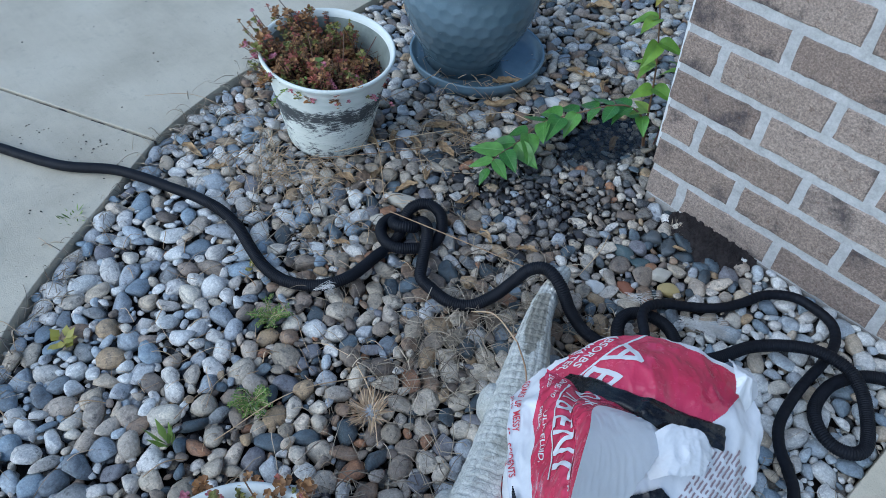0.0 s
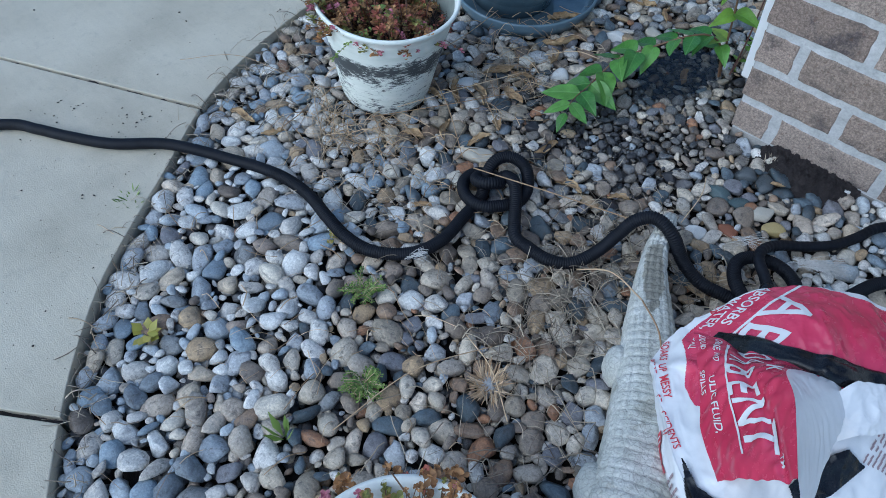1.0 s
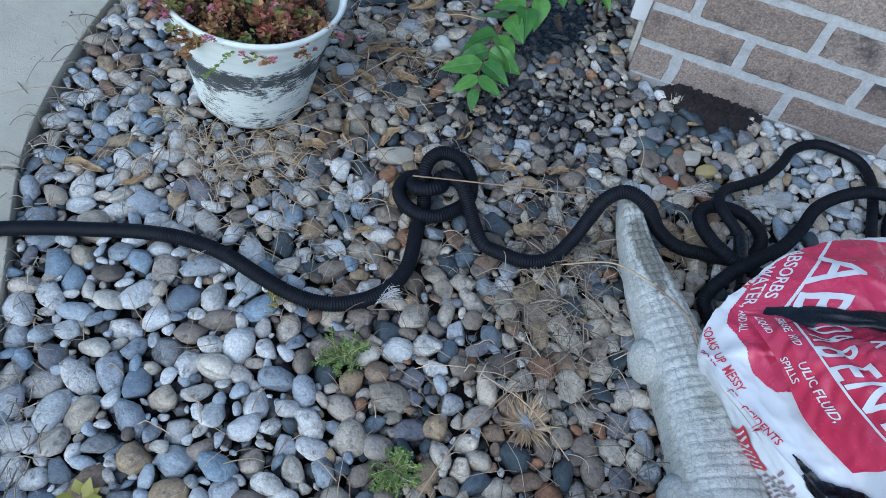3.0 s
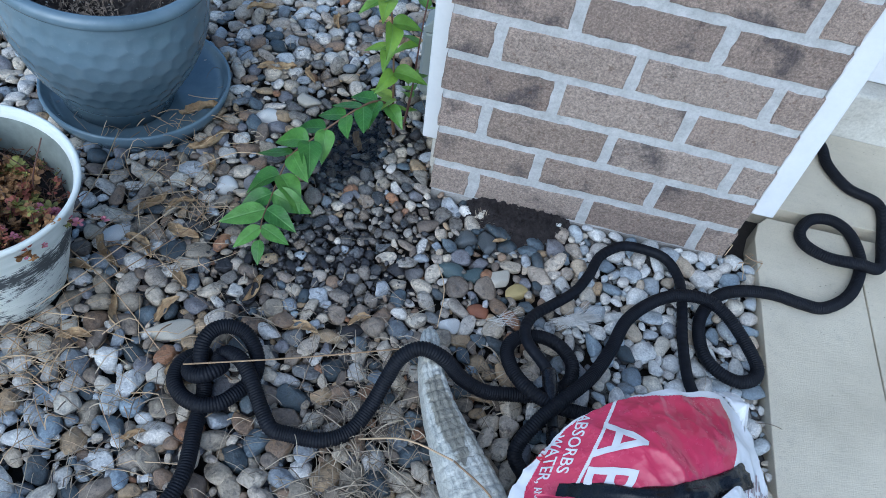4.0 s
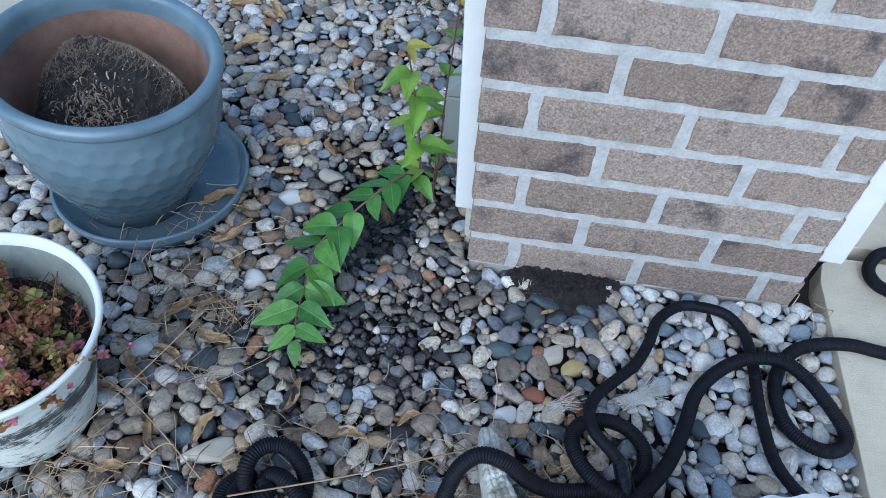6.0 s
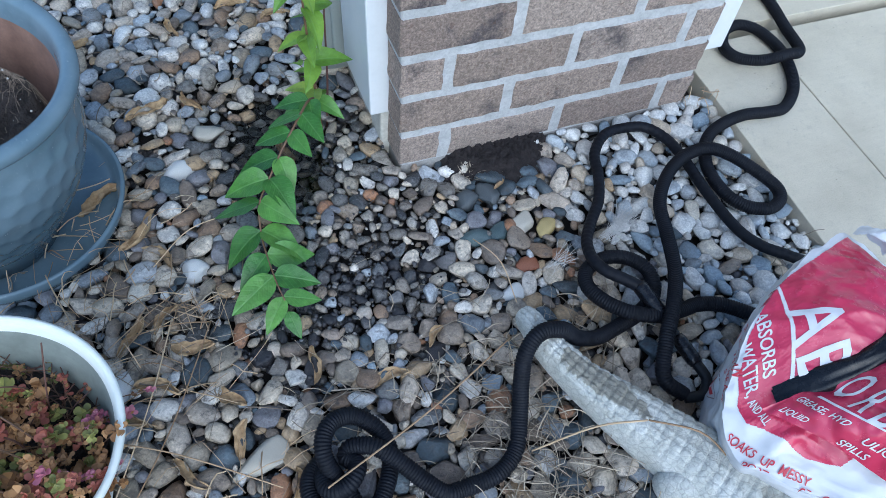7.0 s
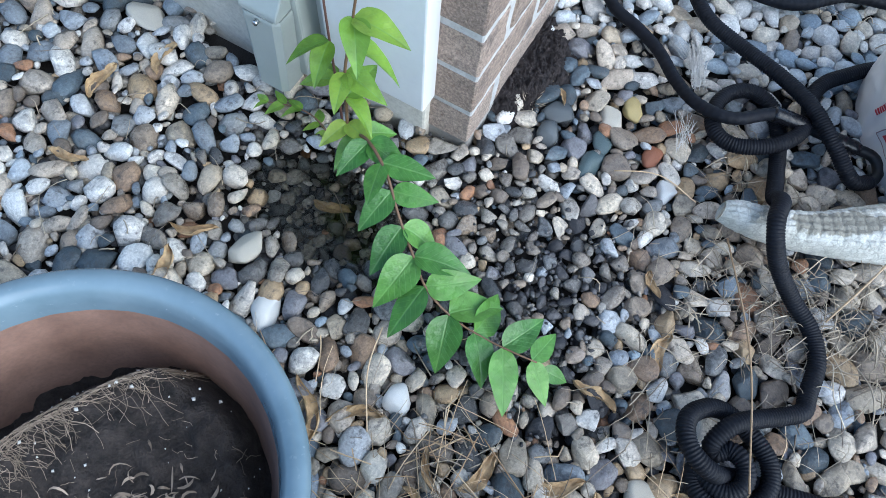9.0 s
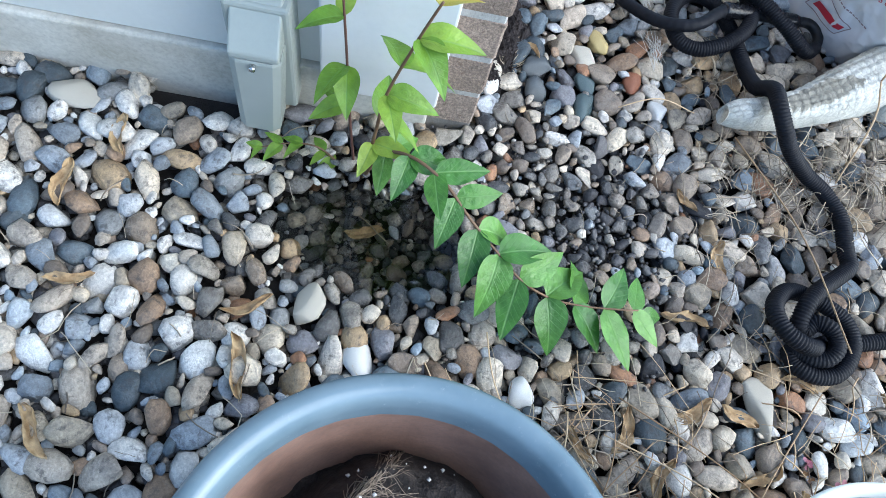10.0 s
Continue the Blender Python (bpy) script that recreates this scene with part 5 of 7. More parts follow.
def spline(stops, u):
    """A smooth line through evenly spaced places, at u from 0 to 1."""
    n = len(stops) - 1
    k = min(n - 1, max(0, int(u * n)))
    t = u * n - k
    a, b, c, d = (Vector(stops[max(0, min(n, k + o))]) for o in (-1, 0, 1, 2))
    return 0.5 * ((2 * b) + (c - a) * t + (2 * a - 5 * b + 4 * c - d) * t * t + (3 * b - a - 3 * c + d) * t ** 3)


# the printed front of the sack stands up as a fold: its foot, its ridge and the foot of its white back
FOLD_FOOT = [(0.243, -0.578, 0.196), (0.280, -0.636, 0.212), (0.322, -0.697, 0.206), (0.366, -0.747, 0.222)]
FOLD_RIDGE = [(0.385, -0.584, 0.262), (0.356, -0.645, 0.318), (0.376, -0.694, 0.348), (0.412, -0.768, 0.356)]
FOLD_BACK = [(0.425, -0.578, 0.242), (0.432, -0.622, 0.255), (0.440, -0.680, 0.250), (0.462, -0.770, 0.225)]


def on_fold(u, v, lift=0.0, white=False):
    """A place on the fold: u runs along it, v from its foot up to the ridge; lift is away from the film."""
    def at(a, b):
        low, top = spline(FOLD_BACK if white else FOLD_FOOT, a), spline(FOLD_RIDGE, a)
        p = low.lerp(top, b)
        p.z += 0.012 * math.sin(math.pi * min(1.0, max(0.0, b))) * (1 if white else 0.4)
        w = 0.0055 * noise.noise(Vector((a * 5, b * 2.4, 8 if white else 2))) + 0.0028 * noise.noise(Vector((a * 16 + b * 9, b * 6 - a * 5, 4)))
        w -= 0.0075 * math.exp(-((b - 0.36 - 0.5 * a) / 0.07) ** 2) if not white else 0
        return p + Vector((-0.8, 0.1, 0.6)) * w * min(1.0, 6 * (1 - b) + 0.15)
    u = min(1.0, max(0.0, u))
    p = at(u, v)
    if lift:
        n = (at(u + 0.01, v) - at(u - 0.01, v)).cross(at(u, v + 0.01) - at(u, v - 0.01)).normalized()
        if n.x * (1 if white else -1) < 0:
            n = -n
        p += n * lift
    return p


def fold_sheet(name, material, white, label):
    n, m = 130, 60
    verts = [on_fold(i / n + (0.006 * noise.noise(Vector((j * 0.3, 7, 1))) if i in (0, n) else 0), j / m, 0.0, white) for j in range(m + 1) for i in range(n + 1)]
    faces = [(j * (n + 1) + i, j * (n + 1) + i + 1, (j + 1) * (n + 1) + i + 1, (j + 1) * (n + 1) + i) for j in range(m) for i in range(n)]
    return piece(name, verts, faces, material, bag, label)


fold_red = fold_sheet("raised_fold", BAG_RED, False, "glossy red printed fold standing up")
fold_sheet("fold_back", BAG_WHITE, True, "white back of the fold")


def letter_mesh(text, size, centred, spread=1.0):
    """Flat letters as a bmesh cut into short edges, so that they can follow the film."""
    cu = bpy.data.curves.new("letters", "FONT")
    cu.body, cu.size = text, size
    if centred:
        cu.align_x, cu.align_y = "CENTER", "CENTER"
    cu.space_character = spread
    cu.offset = size * 0.012
    cu.resolution_u = 3
    tmp = bpy.data.objects.new("letters", cu)
    scene.collection.objects.link(tmp)
    me = bpy.data.meshes.new_from_object(tmp.evaluated_get(bpy.context.evaluated_depsgraph_get()))
    bpy.data.objects.remove(tmp)
    bpy.data.curves.remove(cu)
    bm = bmesh.new()
    bm.from_mesh(me)
    bpy.data.meshes.remove(me)
    for _ in range(4):
        long_edges = [e for e in bm.edges if e.calc_length() > 0.007]
        if not long_edges:
            break
        bmesh.ops.subdivide_edges(bm, edges=long_edges, cuts=1)
        bmesh.ops.triangulate(bm, faces=bm.faces[:])
    return bm


def lettering(text, at, turn, size, material, name, centred=False, narrow=1.0):
    """Letters laid on the sack: at is the start of the baseline, turn the direction of reading in degrees."""
    bm = letter_mesh(text, size, centred)
    c, s = math.cos(radians(turn)), math.sin(radians(turn))
    gone = []
    for v in bm.verts:
        v.co.x *= narrow
        p = on_bag(at[0] + v.co.x * c - v.co.y * s, at[1] + v.co.x * s + v.co.y * c, 0.0016)
        if p is None:
            gone.append(v)
        else:
            v.co = p
    bmesh.ops.delete(bm, geom=gone, context="VERTS")
    return part(name, bm, material, red_print if name == "letter" else bag)


def fold_lettering(text, u, v, size, name, narrow=1.0, climb=0.0, centred=False):
    """Letters on the fold that read along it, their tops towards the ridge."""
    bm = letter_mesh(text, size, centred)
    for q in bm.verts:
        a = q.co.x * narrow
        q.co = on_fold(u + a / 0.215, v + q.co.y / 0.125 + climb * a / 0.215, 0.0013)
    return part(name, bm, BAG_INK, fold_red)


for ch, x, y, turn, size, narrow in (("A", 0.320, -0.523, -102, 0.064, 0.90), ("B", 0.312, -0.562, -100, 0.064, 0.84), ("S", 0.312, -0.592, -98, 0.060, 0.50)):
    lettering(ch, (x, y), turn, size, BAG_INK, "letter", centred=True, narrow=narrow)
for words, x, y, turn, size, ink, narrow in (("ABSORBS", 0.281, -0.486, -104, 0.0165, BAG_INK, 0.95), ("WATER,", 0.258, -0.508, -101, 0.0155, BAG_INK, 0.9), ("AND ALL", 0.248, -0.562, -82, 0.0110, BAG_INK, 0.66),
                                             ("SOAKS", 0.218, -0.584, -66, 0.0122, BAG_RED_INK, 0.92), ("UP", 0.234, -0.622, -56, 0.0122, BAG_RED_INK, 0.92), ("MESSY", 0.245, -0.639, -50, 0.0128, BAG_RED_INK, 0.92), ("PORT", 0.218, -0.618, -54, 0.0110, BAG_RED_INK, 0.95), ("HOUSE ACCIDENTS", 0.233, -0.650, -42, 0.0118, BAG_RED_INK, 1.0)):
    lettering(words, (x, y), turn, size, ink, "small_print", narrow=narrow)
for ch, u, v, size, narrow in (("O", 0.13, 0.52, 0.056, 0.40), ("R", 0.235, 0.50, 0.056, 0.42), ("B", 0.35, 0.48, 0.056, 0.66), ("E", 0.49, 0.50, 0.056, 0.80), ("N", 0.635, 0.54, 0.056, 0.84), ("T", 0.785, 0.60, 0.060, 0.90), ("K", 0.33, 0.86, 0.030, 0.8)):
    fold_lettering(ch, u, v, size, "letter", narrow, 0.12, True)
for words, u, v, size, narrow in (("TM", 0.865, 0.80, 0.010, 0.8), ("LIQUID", 0.07, 0.05, 0.0105, 0.80), ("GREASE, HYD", 0.05, 0.19, 0.0105, 0.85), ("SPILLS", 0.35, 0.03, 0.0118, 0.95), ("ULIC FLUID,", 0.40, 0.15, 0.0130, 1.02)):
    fold_lettering(words, u, v, size, "small_print", narrow, 0.08)
printed("print_line", [(0.316, -0.464), (0.3195, -0.464), (0.2885, -0.564), (0.285, -0.564)], BAG_INK, "thin white printed rule", 0.0006, 0.0014)
rule = [on_fold(0.10 + 0.76 * i / 60, 0.30 + 0.10 * i / 60 + k * 0.020, 0.0013) for k in (0, 1) for i in range(61)]
piece("print_line", rule, [(i, i + 1, i + 62, i + 61) for i in range(60)], BAG_INK, fold_red, "thin white printed rule")
rt = random.Random(47)
for k in range(12):
    u = 0.0
    while u < 0.075:
        ln = rt.uniform(0.006, 0.020)
        ax, ay = 0.472 + 0.0050 * k - 0.10 * u, -0.610 + 0.0022 * k + u
        printed("text_bar", [(ax, ay), (ax + 0.0022, ay), (ax + 0.0022 - 0.1 * ln, ay + ln), (ax - 0.1 * ln, ay + ln)], BAG_GREY_INK, "", 0.0007, 0.0012)
        u += ln + 0.004


def side_print(name, lo, hi, material, front=False, lift=0.0014, step=0.003, label=""):
    """A printed mark on the sack's side: lo and hi give its breadth and height there."""
    nu, nv = max(1, round((hi[0] - lo[0]) / step)), max(1, round((hi[1] - lo[1]) / step))
    verts = []
    for j in range(nv + 1):
        for i in range(nu + 1):
            u, z = lo[0] + (hi[0] - lo[0]) * i / nu, lo[1] + (hi[1] - lo[1]) * j / nv
            start, way = (Vector((u, -2, z)), Vector((0, 1, 0))) if front else (Vector((-1, u, z)), Vector((1, 0, 0)))
            hit, nrm, _, _ = bag_tree.ray_cast(start, way)
            if hit is None:
                return None
            verts.append(hit + (nrm if nrm.dot(way) < 0 else -nrm) * lift)
    w = nu + 1
    return piece(name, verts, [(j * w + i, j * w + i + 1, (j + 1) * w + i + 1, (j + 1) * w + i) for j in range(nv) for i in range(nu)], material, bag, label)


def side_place(a, z, lift=0.0014):
    """A place on the sack's rounded flank: a along it, z high."""
    hit, nrm, _, _ = bag_tree.ray_cast(Vector((0.285 - 0.55 * a - 0.83, -0.490 - 0.83 * a + 0.55, z)), Vector((0.83, -0.55, 0)))
    return None if hit is None else hit + (nrm if nrm.x < 0 else -nrm) * lift


def side_patch(name, corners, material, label="", lift=0.0014, n=6):
    """A printed patch between four corners on the flank."""
    (a0, b0), (a1, b1), (a2, b2), (a3, b3) = corners
    verts = []
    for j in range(n + 1):
        for i in range(n + 1):
            u, v = i / n, j / n
            p = side_place((a0 * (1 - u) + a1 * u) * (1 - v) + (a3 * (1 - u) + a2 * u) * v, (b0 * (1 - u) + b1 * u) * (1 - v) + (b3 * (1 - u) + b2 * u) * v, lift)
            if p is None:
                return
            verts.append(p)
    piece(name, verts, [(j * (n + 1) + i, j * (n + 1) + i + 1, (j + 1) * (n + 1) + i + 1, (j + 1) * (n + 1) + i) for j in range(n) for i in range(n)], material, bag, label)


def side_words(text, a, z, climb, size, narrow=1.0):
    """Dark red letters that read along the flank."""
    bm = letter_mesh(text, size, False)
    c, k = math.cos(climb), math.sin(climb)
    gone = []
    for q in bm.verts:
        x = q.co.x * narrow
        p = side_place(a + x * c - q.co.y * k, z + x * k + q.co.y * c)
        if p is None:
            gone.append(q)
        else:
            q.co = p
    bmesh.ops.delete(bm, geom=gone, context="VERTS")
    part("small_print", bm, BAG_RED_INK, bag)


side_words("QUICKLY AN", -0.008, 0.196, -0.22, 0.0135, 0.82)
side_words("TO USE A", 0.018, 0.172, -0.16, 0.0125, 0.95)
side_words("S UP SPIL", 0.034, 0.152, -0.06, 0.0120, 0.95)
FRAME = [(-0.035, 0.056), (-0.024, 0.098), (0.038, 0.084), (0.025, 0.062)]
for (p, q) in zip(FRAME, FRAME[1:] + FRAME[:1]):
    dx, dz = q[0] - p[0], q[1] - p[1]
    k = 0.0007 / math.hypot(dx, dz)
    side_patch("picture_frame", [(p[0] - dz * k, p[1] + dx * k), (q[0] - dz * k, q[1] + dx * k), (q[0] + dz * k, q[1] - dx * k), (p[0] + dz * k, p[1] - dx * k)], BAG_GREY_INK, n=8)
side_patch("picture_block", [(-0.026, 0.064), (-0.021, 0.078), (0.029, 0.080), (0.026, 0.071)], BAG_RED_INK, "small dark red printed picture")
rp = random.Random(41)
for a0, z0, a1, z1, count in ((-0.062, 0.070, -0.056, 0.100, 6), (-0.048, 0.116, -0.040, 0.158, 4)):
    for k in range(count):
        t = k / count
        a, z = a0 + (a1 - a0) * t, z0 + (z1 - z0) * t
        side_patch("text_bar", [(a, z), (a + 0.0008, z + 0.0036), (a + 0.0090, z + 0.0028), (a + 0.0082, z - 0.0008)], BAG_RED_INK, n=2)
for k in range(12):
    a = -0.016 + 0.0058 * k
    side_patch("text_bar", [(a, 0.110 - 0.0006 * k), (a + 0.0042, 0.1096 - 0.0006 * k), (a + 0.0042, 0.1074 - 0.0006 * k), (a, 0.1078 - 0.0006 * k)], BAG_GREY_INK, n=1)
side_print("logo_block", (0.285, 0.105), (0.318, 0.140), BAG_RED_INK, True, label="small dark red printed block")
for k in range(7):
    side_print("logo_line", (0.288 + 0.0042 * k, 0.108), (0.2895 + 0.0042 * k, 0.136), BAG_INK, True, 0.002)
for k in range(6):
    z = 0.075
    while z < 0.15:
        ln = rp.uniform(0.006, 0.016)
        side_print("text_bar", (0.325 + 0.006 * k, z), (0.3278 + 0.006 * k, z + ln), BAG_GREY_INK, True)
        z += ln + 0.004
for k in range(9):
    side_print("text_bar", (0.375, 0.070 + 0.0125 * k), (0.387, 0.0795 + 0.0125 * k), BAG_RED_INK, True)


def strip_on_bag():
    """A folded strip of black plastic film that lies across the top."""
    line = curve_points([(0.268, -0.572, 0), (0.305, -0.578, 0), (0.345, -0.582, 0), (0.393, -0.574, 0), (0.431, -0.548, 0), (0.470, -0.520, 0)], 0.004)
    verts, faces = [], []
    m = 11
    for i, p in enumerate(line):
        w = 0.0138 + 0.0012 * math.sin(i * 0.23)
        d = (line[min(i + 1, len(line) - 1)] - line[max(i - 1, 0)]).normalized()
        for j in range(m):
            k = 2 * j / (m - 1) - 1
            x, y = p.x - d.y * k * w, p.y + d.x * k * w
            q = on_bag(x, y, 0.0) or Vector((x, y, 0.2))
            q.z = 0.4 * q.z + 0.6 * ((on_bag(p.x, p.y, 0.0) or q).z + 0.002)
            verts.append(q + Vector((0, 0, 0.003 + 0.006 * math.sqrt(max(0, 1 - k * k)) + 0.0030 * noise.noise(Vector((i * 0.10, j * 0.7, 1))))))
    for i in range(len(line) - 1):
        for j in range(m - 1):
            faces.append((i * m + j, i * m + j + 1, (i + 1) * m + j + 1, (i + 1) * m + j))
    n = len(verts)
    verts += [v - Vector((0, 0, 0.003)) for v in verts]
    faces += [tuple(reversed([i + n for i in f])) for f in faces]
    strip = thing("plastic_strip", (0.37, -0.56, 0.25), "folded strip of shiny black plastic lying on the bag", "plastic strip")
    piece("film", verts, faces, BLACK_PLASTIC, strip)


strip_on_bag()


def drape(name, outline, material, label, lift, crumple, seed, step=0.0009, dome=0.0):
    """A crumpled sheet of film that lies over the sack within an outline."""
    xs, ys = [p[0] for p in outline], [p[1] for p in outline]
    mx, my = sum(xs) / len(xs), sum(ys) / len(ys)
    span = max(max(xs) - min(xs), max(ys) - min(ys)) / 2
    idx, verts, faces = {}, [], []
    for i in range(int(min(xs) / step) - 1, int(max(xs) / step) + 2):
        for j in range(int(min(ys) / step) - 1, int(max(ys) / step) + 2):
            x, y = i * step, j * step
            if inside(x, y, outline):
                q = on_bag(x, y, 0.0) or Vector((x, y, 0.10))
                q.z = max(q.z, 0.07)
                h = noise.ridged_multi_fractal(Vector((x * 22, y * 22, seed)), 0.9, 2.1, 3, 1.0, 2.0)
                idx[(i, j)] = len(verts)
                verts.append(q + Vector((0, 0, lift + crumple * h + dome * max(0.0, 1 - ((x - mx) ** 2 + (y - my) ** 2) / span ** 2))))
    for (i, j) in idx:
        q = [(i, j), (i + 1, j), (i + 1, j + 1), (i, j + 1)]
        if all(k in idx for k in q):
            faces.append(tuple(idx[k] for k in q))
    n = len(verts)
    verts += [v - Vector((0, 0, 0.0015)) for v in verts]
    faces += [tuple(reversed([k + n for k in f])) for f in faces]
    return piece(name, verts, faces, material, bag, label)


drape("torn_flap", [(0.405, -0.600), (0.420, -0.570), (0.446, -0.545), (0.470, -0.540), (0.478, -0.575), (0.460, -0.600), (0.435, -0.625)], BAG_WHITE, "torn white edge folded back", 0.004, 0.0045, 2.0, dome=0.018)
drape("torn_corner", [(0.415, -0.450), (0.440, -0.440), (0.466, -0.444), (0.468, -0.474), (0.448, -0.484), (0.430, -0.468)], BAG_WHITE, "ragged white corner standing up", 0.008, 0.012, 5.0, dome=0.020)
drape("black_lining", [(0.318, -0.724), (0.353, -0.748), (0.417, -0.752), (0.468, -0.735), (0.460, -0.790), (0.403, -0.795), (0.370, -0.780), (0.340, -0.750)], BLACK_PLASTIC, "black plastic lining that shows below the printed flap", 0.003, 0.004, 7.0)
# the opening's shade is drawn as a black sheet; the sack stays closed
drape("mouth_shade", [(0.425, -0.690), (0.448, -0.700), (0.466, -0.660), (0.478, -0.612), (0.452, -0.618), (0.432, -0.650)], BLACK_PLASTIC, "black sheet painting the shade inside the sack's torn opening", 0.003, 0.002, 9.0)


# ---- young shrub ----
def leaf_mesh(ln, w, fold, droop, material, seed):
    """A pointed oval leaf with a sunken midrib and slightly wavy edge, its stalk at the origin and its tip along +x."""
    r = random.Random(seed)
    n, m = 12, 6
    verts, faces = [], []
    ph = r.uniform(0, 6)
    for i in range(n + 1):
        t = i / n
        half = w * (math.sin(math.pi * t ** 0.72) ** 0.85) * (1 - 0.25 * t) if 0 < t < 1 else 0.0
        for j in range(m + 1):
            k = 2 * j / m - 1
            x = t * ln
            y = k * half
            z = fold * abs(y) - droop * t * t * ln + 0.04 * half * math.sin(t * 16 + ph + k) * abs(k) - 0.0006 * (1 - abs(k)) + 0.0007 * math.sin(t * 30 + abs(k) * 3)
            verts.append((x, y, z))
    for i in range(n):
        for j in range(m):
            faces.append((i * (m + 1) + j, (i + 1) * (m + 1) + j, (i + 1) * (m + 1) + j + 1, i * (m + 1) + j + 1))
    return mesh_of("leaf", verts, faces, material)


LEAVES = [leaf_mesh(1.0, 0.25 + 0.022 * i, 0.15 + 0.10 * i, 0.15 + 0.13 * i, LEAF, i) for i in range(4)]
DEEP = [leaf_mesh(1.0, 0.27 + 0.022 * i, 0.08 + 0.09 * i, 0.10 + 0.13 * i, LEAF_DEEP, 20 + i) for i in range(4)]
YELLOWS = [leaf_mesh(1.0, 0.24, 0.25, 0.3, LEAF_YELLOW, 9)]
shrub = thing("young_shrub", (-0.055, 0.135, 0.0), "young shrub with bright green leaves arching over the stones", "shrub")


def put_leaf(at, h, rise, roll, size, mesh):
    ob = new("leaf", mesh)
    ob.matrix_world = Matrix.Translation(at) @ Euler((roll, -rise, h)).to_matrix().to_4x4() @ Matrix.Diagonal((size, size, size, 1))
    m = ob.matrix_world.copy()
    ob.parent = shrub
    ob.matrix_parent_inverse = Matrix.Identity(4)
    ob.matrix_basis = Matrix.Translation(-shrub.location) @ m
    return ob


def shoot(pts, r0, r1, pairs, size, seed, droop, first=0.12, meshes=None, top_yellow=0, grow=0.0, wide=(0.35, 1.05)):
    r = random.Random(seed)
    line = curve_points(pts, 0.006)
    L = 0.006 * len(line)
    piece("stem", *tube(line, lambda s: r0 + (r1 - r0) * s / L, 7), STEM, shrub)
    for k in range(pairs):
        t = first + (1 - first) * k / max(1, pairs - 1)
        i = min(len(line) - 2, int(t * (len(line) - 1)))
        d = (line[i + 1] - line[i]).normalized()
        head = math.atan2(d.y, d.x)
        for side in (-1, 1):
            turn = head + side * r.uniform(*wide) + r.gauss(0, 0.14) + (math.pi / 2 * (k % 2) if abs(d.z) > 0.7 else 0)
            sz = size * (1 + grow * k / pairs) * r.uniform(0.85, 1.12) * (0.75 if k >= pairs - 1 else 1.0)
            me = (YELLOWS[0] if k >= pairs - top_yellow else r.choice(meshes or LEAVES))
            put_leaf(line[i], turn, r.uniform(-0.12, 0.42) - droop, side * r.uniform(-0.25, 0.5) + r.gauss(0, 0.12), sz, me)
    return line


shoot([(-0.058, 0.130, 0.0), (-0.066, 0.124, 0.06), (-0.072, 0.118, 0.15), (-0.078, 0.112, 0.226), (-0.086, 0.094, 0.318), (-0.092, 0.084, 0.365), (-0.096, 0.077, 0.395)], 0.0026, 0.0012, 6, 0.052, 2, 0.05, 0.30, top_yellow=1)
shoot([(-0.050, 0.140, 0.0), (-0.042, 0.150, 0.10), (-0.040, 0.158, 0.228), (-0.035, 0.165, 0.33), (-0.030, 0.165, 0.42)], 0.0020, 0.0010, 5, 0.048, 4, 0.1, 0.35, top_yellow=1)
ARCH = [(-0.062, 0.125, 0.02), (-0.072, 0.108, 0.098), (-0.092, 0.074, 0.136), (-0.119, 0.035, 0.140), (-0.150, 0.001, 0.126), (-0.180, -0.037, 0.112), (-0.202, -0.068, 0.100), (-0.210, -0.108, 0.082), (-0.210, -0.150, 0.075), (-0.208, -0.190, 0.077), (-0.204, -0.216, 0.074)]
shoot(ARCH, 0.0024, 0.0010, 11, 0.056, 6, 0.20, 0.20, meshes=DEEP, grow=0.28, wide=(0.75, 1.25))
put_leaf(Vector((-0.204, -0.222, 0.060)), radians(-80), -0.35, 0.2, 0.040, DEEP[1])
shoot([(-0.052, 0.150, 0.0), (-0.050, 0.185, 0.045), (-0.054, 0.222, 0.050), (-0.066, 0.262, 0.044)], 0.0014, 0.0008, 5, 0.030, 8, 0.0, 0.2)


# ---- small things on the stones ----
def puddle():
    n = 48
    verts = [(-0.138, 0.105, 0.005)]
    for i in range(n):
        a = 2 * math.pi * i / n
        r = 1 + 0.18 * noise.noise(Vector((math.cos(a) * 1.6, math.sin(a) * 1.6, 2)))
        verts.append((-0.138 + 0.082 * r * math.cos(a), 0.105 + 0.135 * r * math.sin(a), 0.005))
    ob = piece("puddle", verts, [(0, 1 + i, 1 + (i + 1) % n) for i in range(n)], WATER)
    tagged(ob, "shallow clear puddle among dark wet stones", "puddle", kind="structure")


puddle()


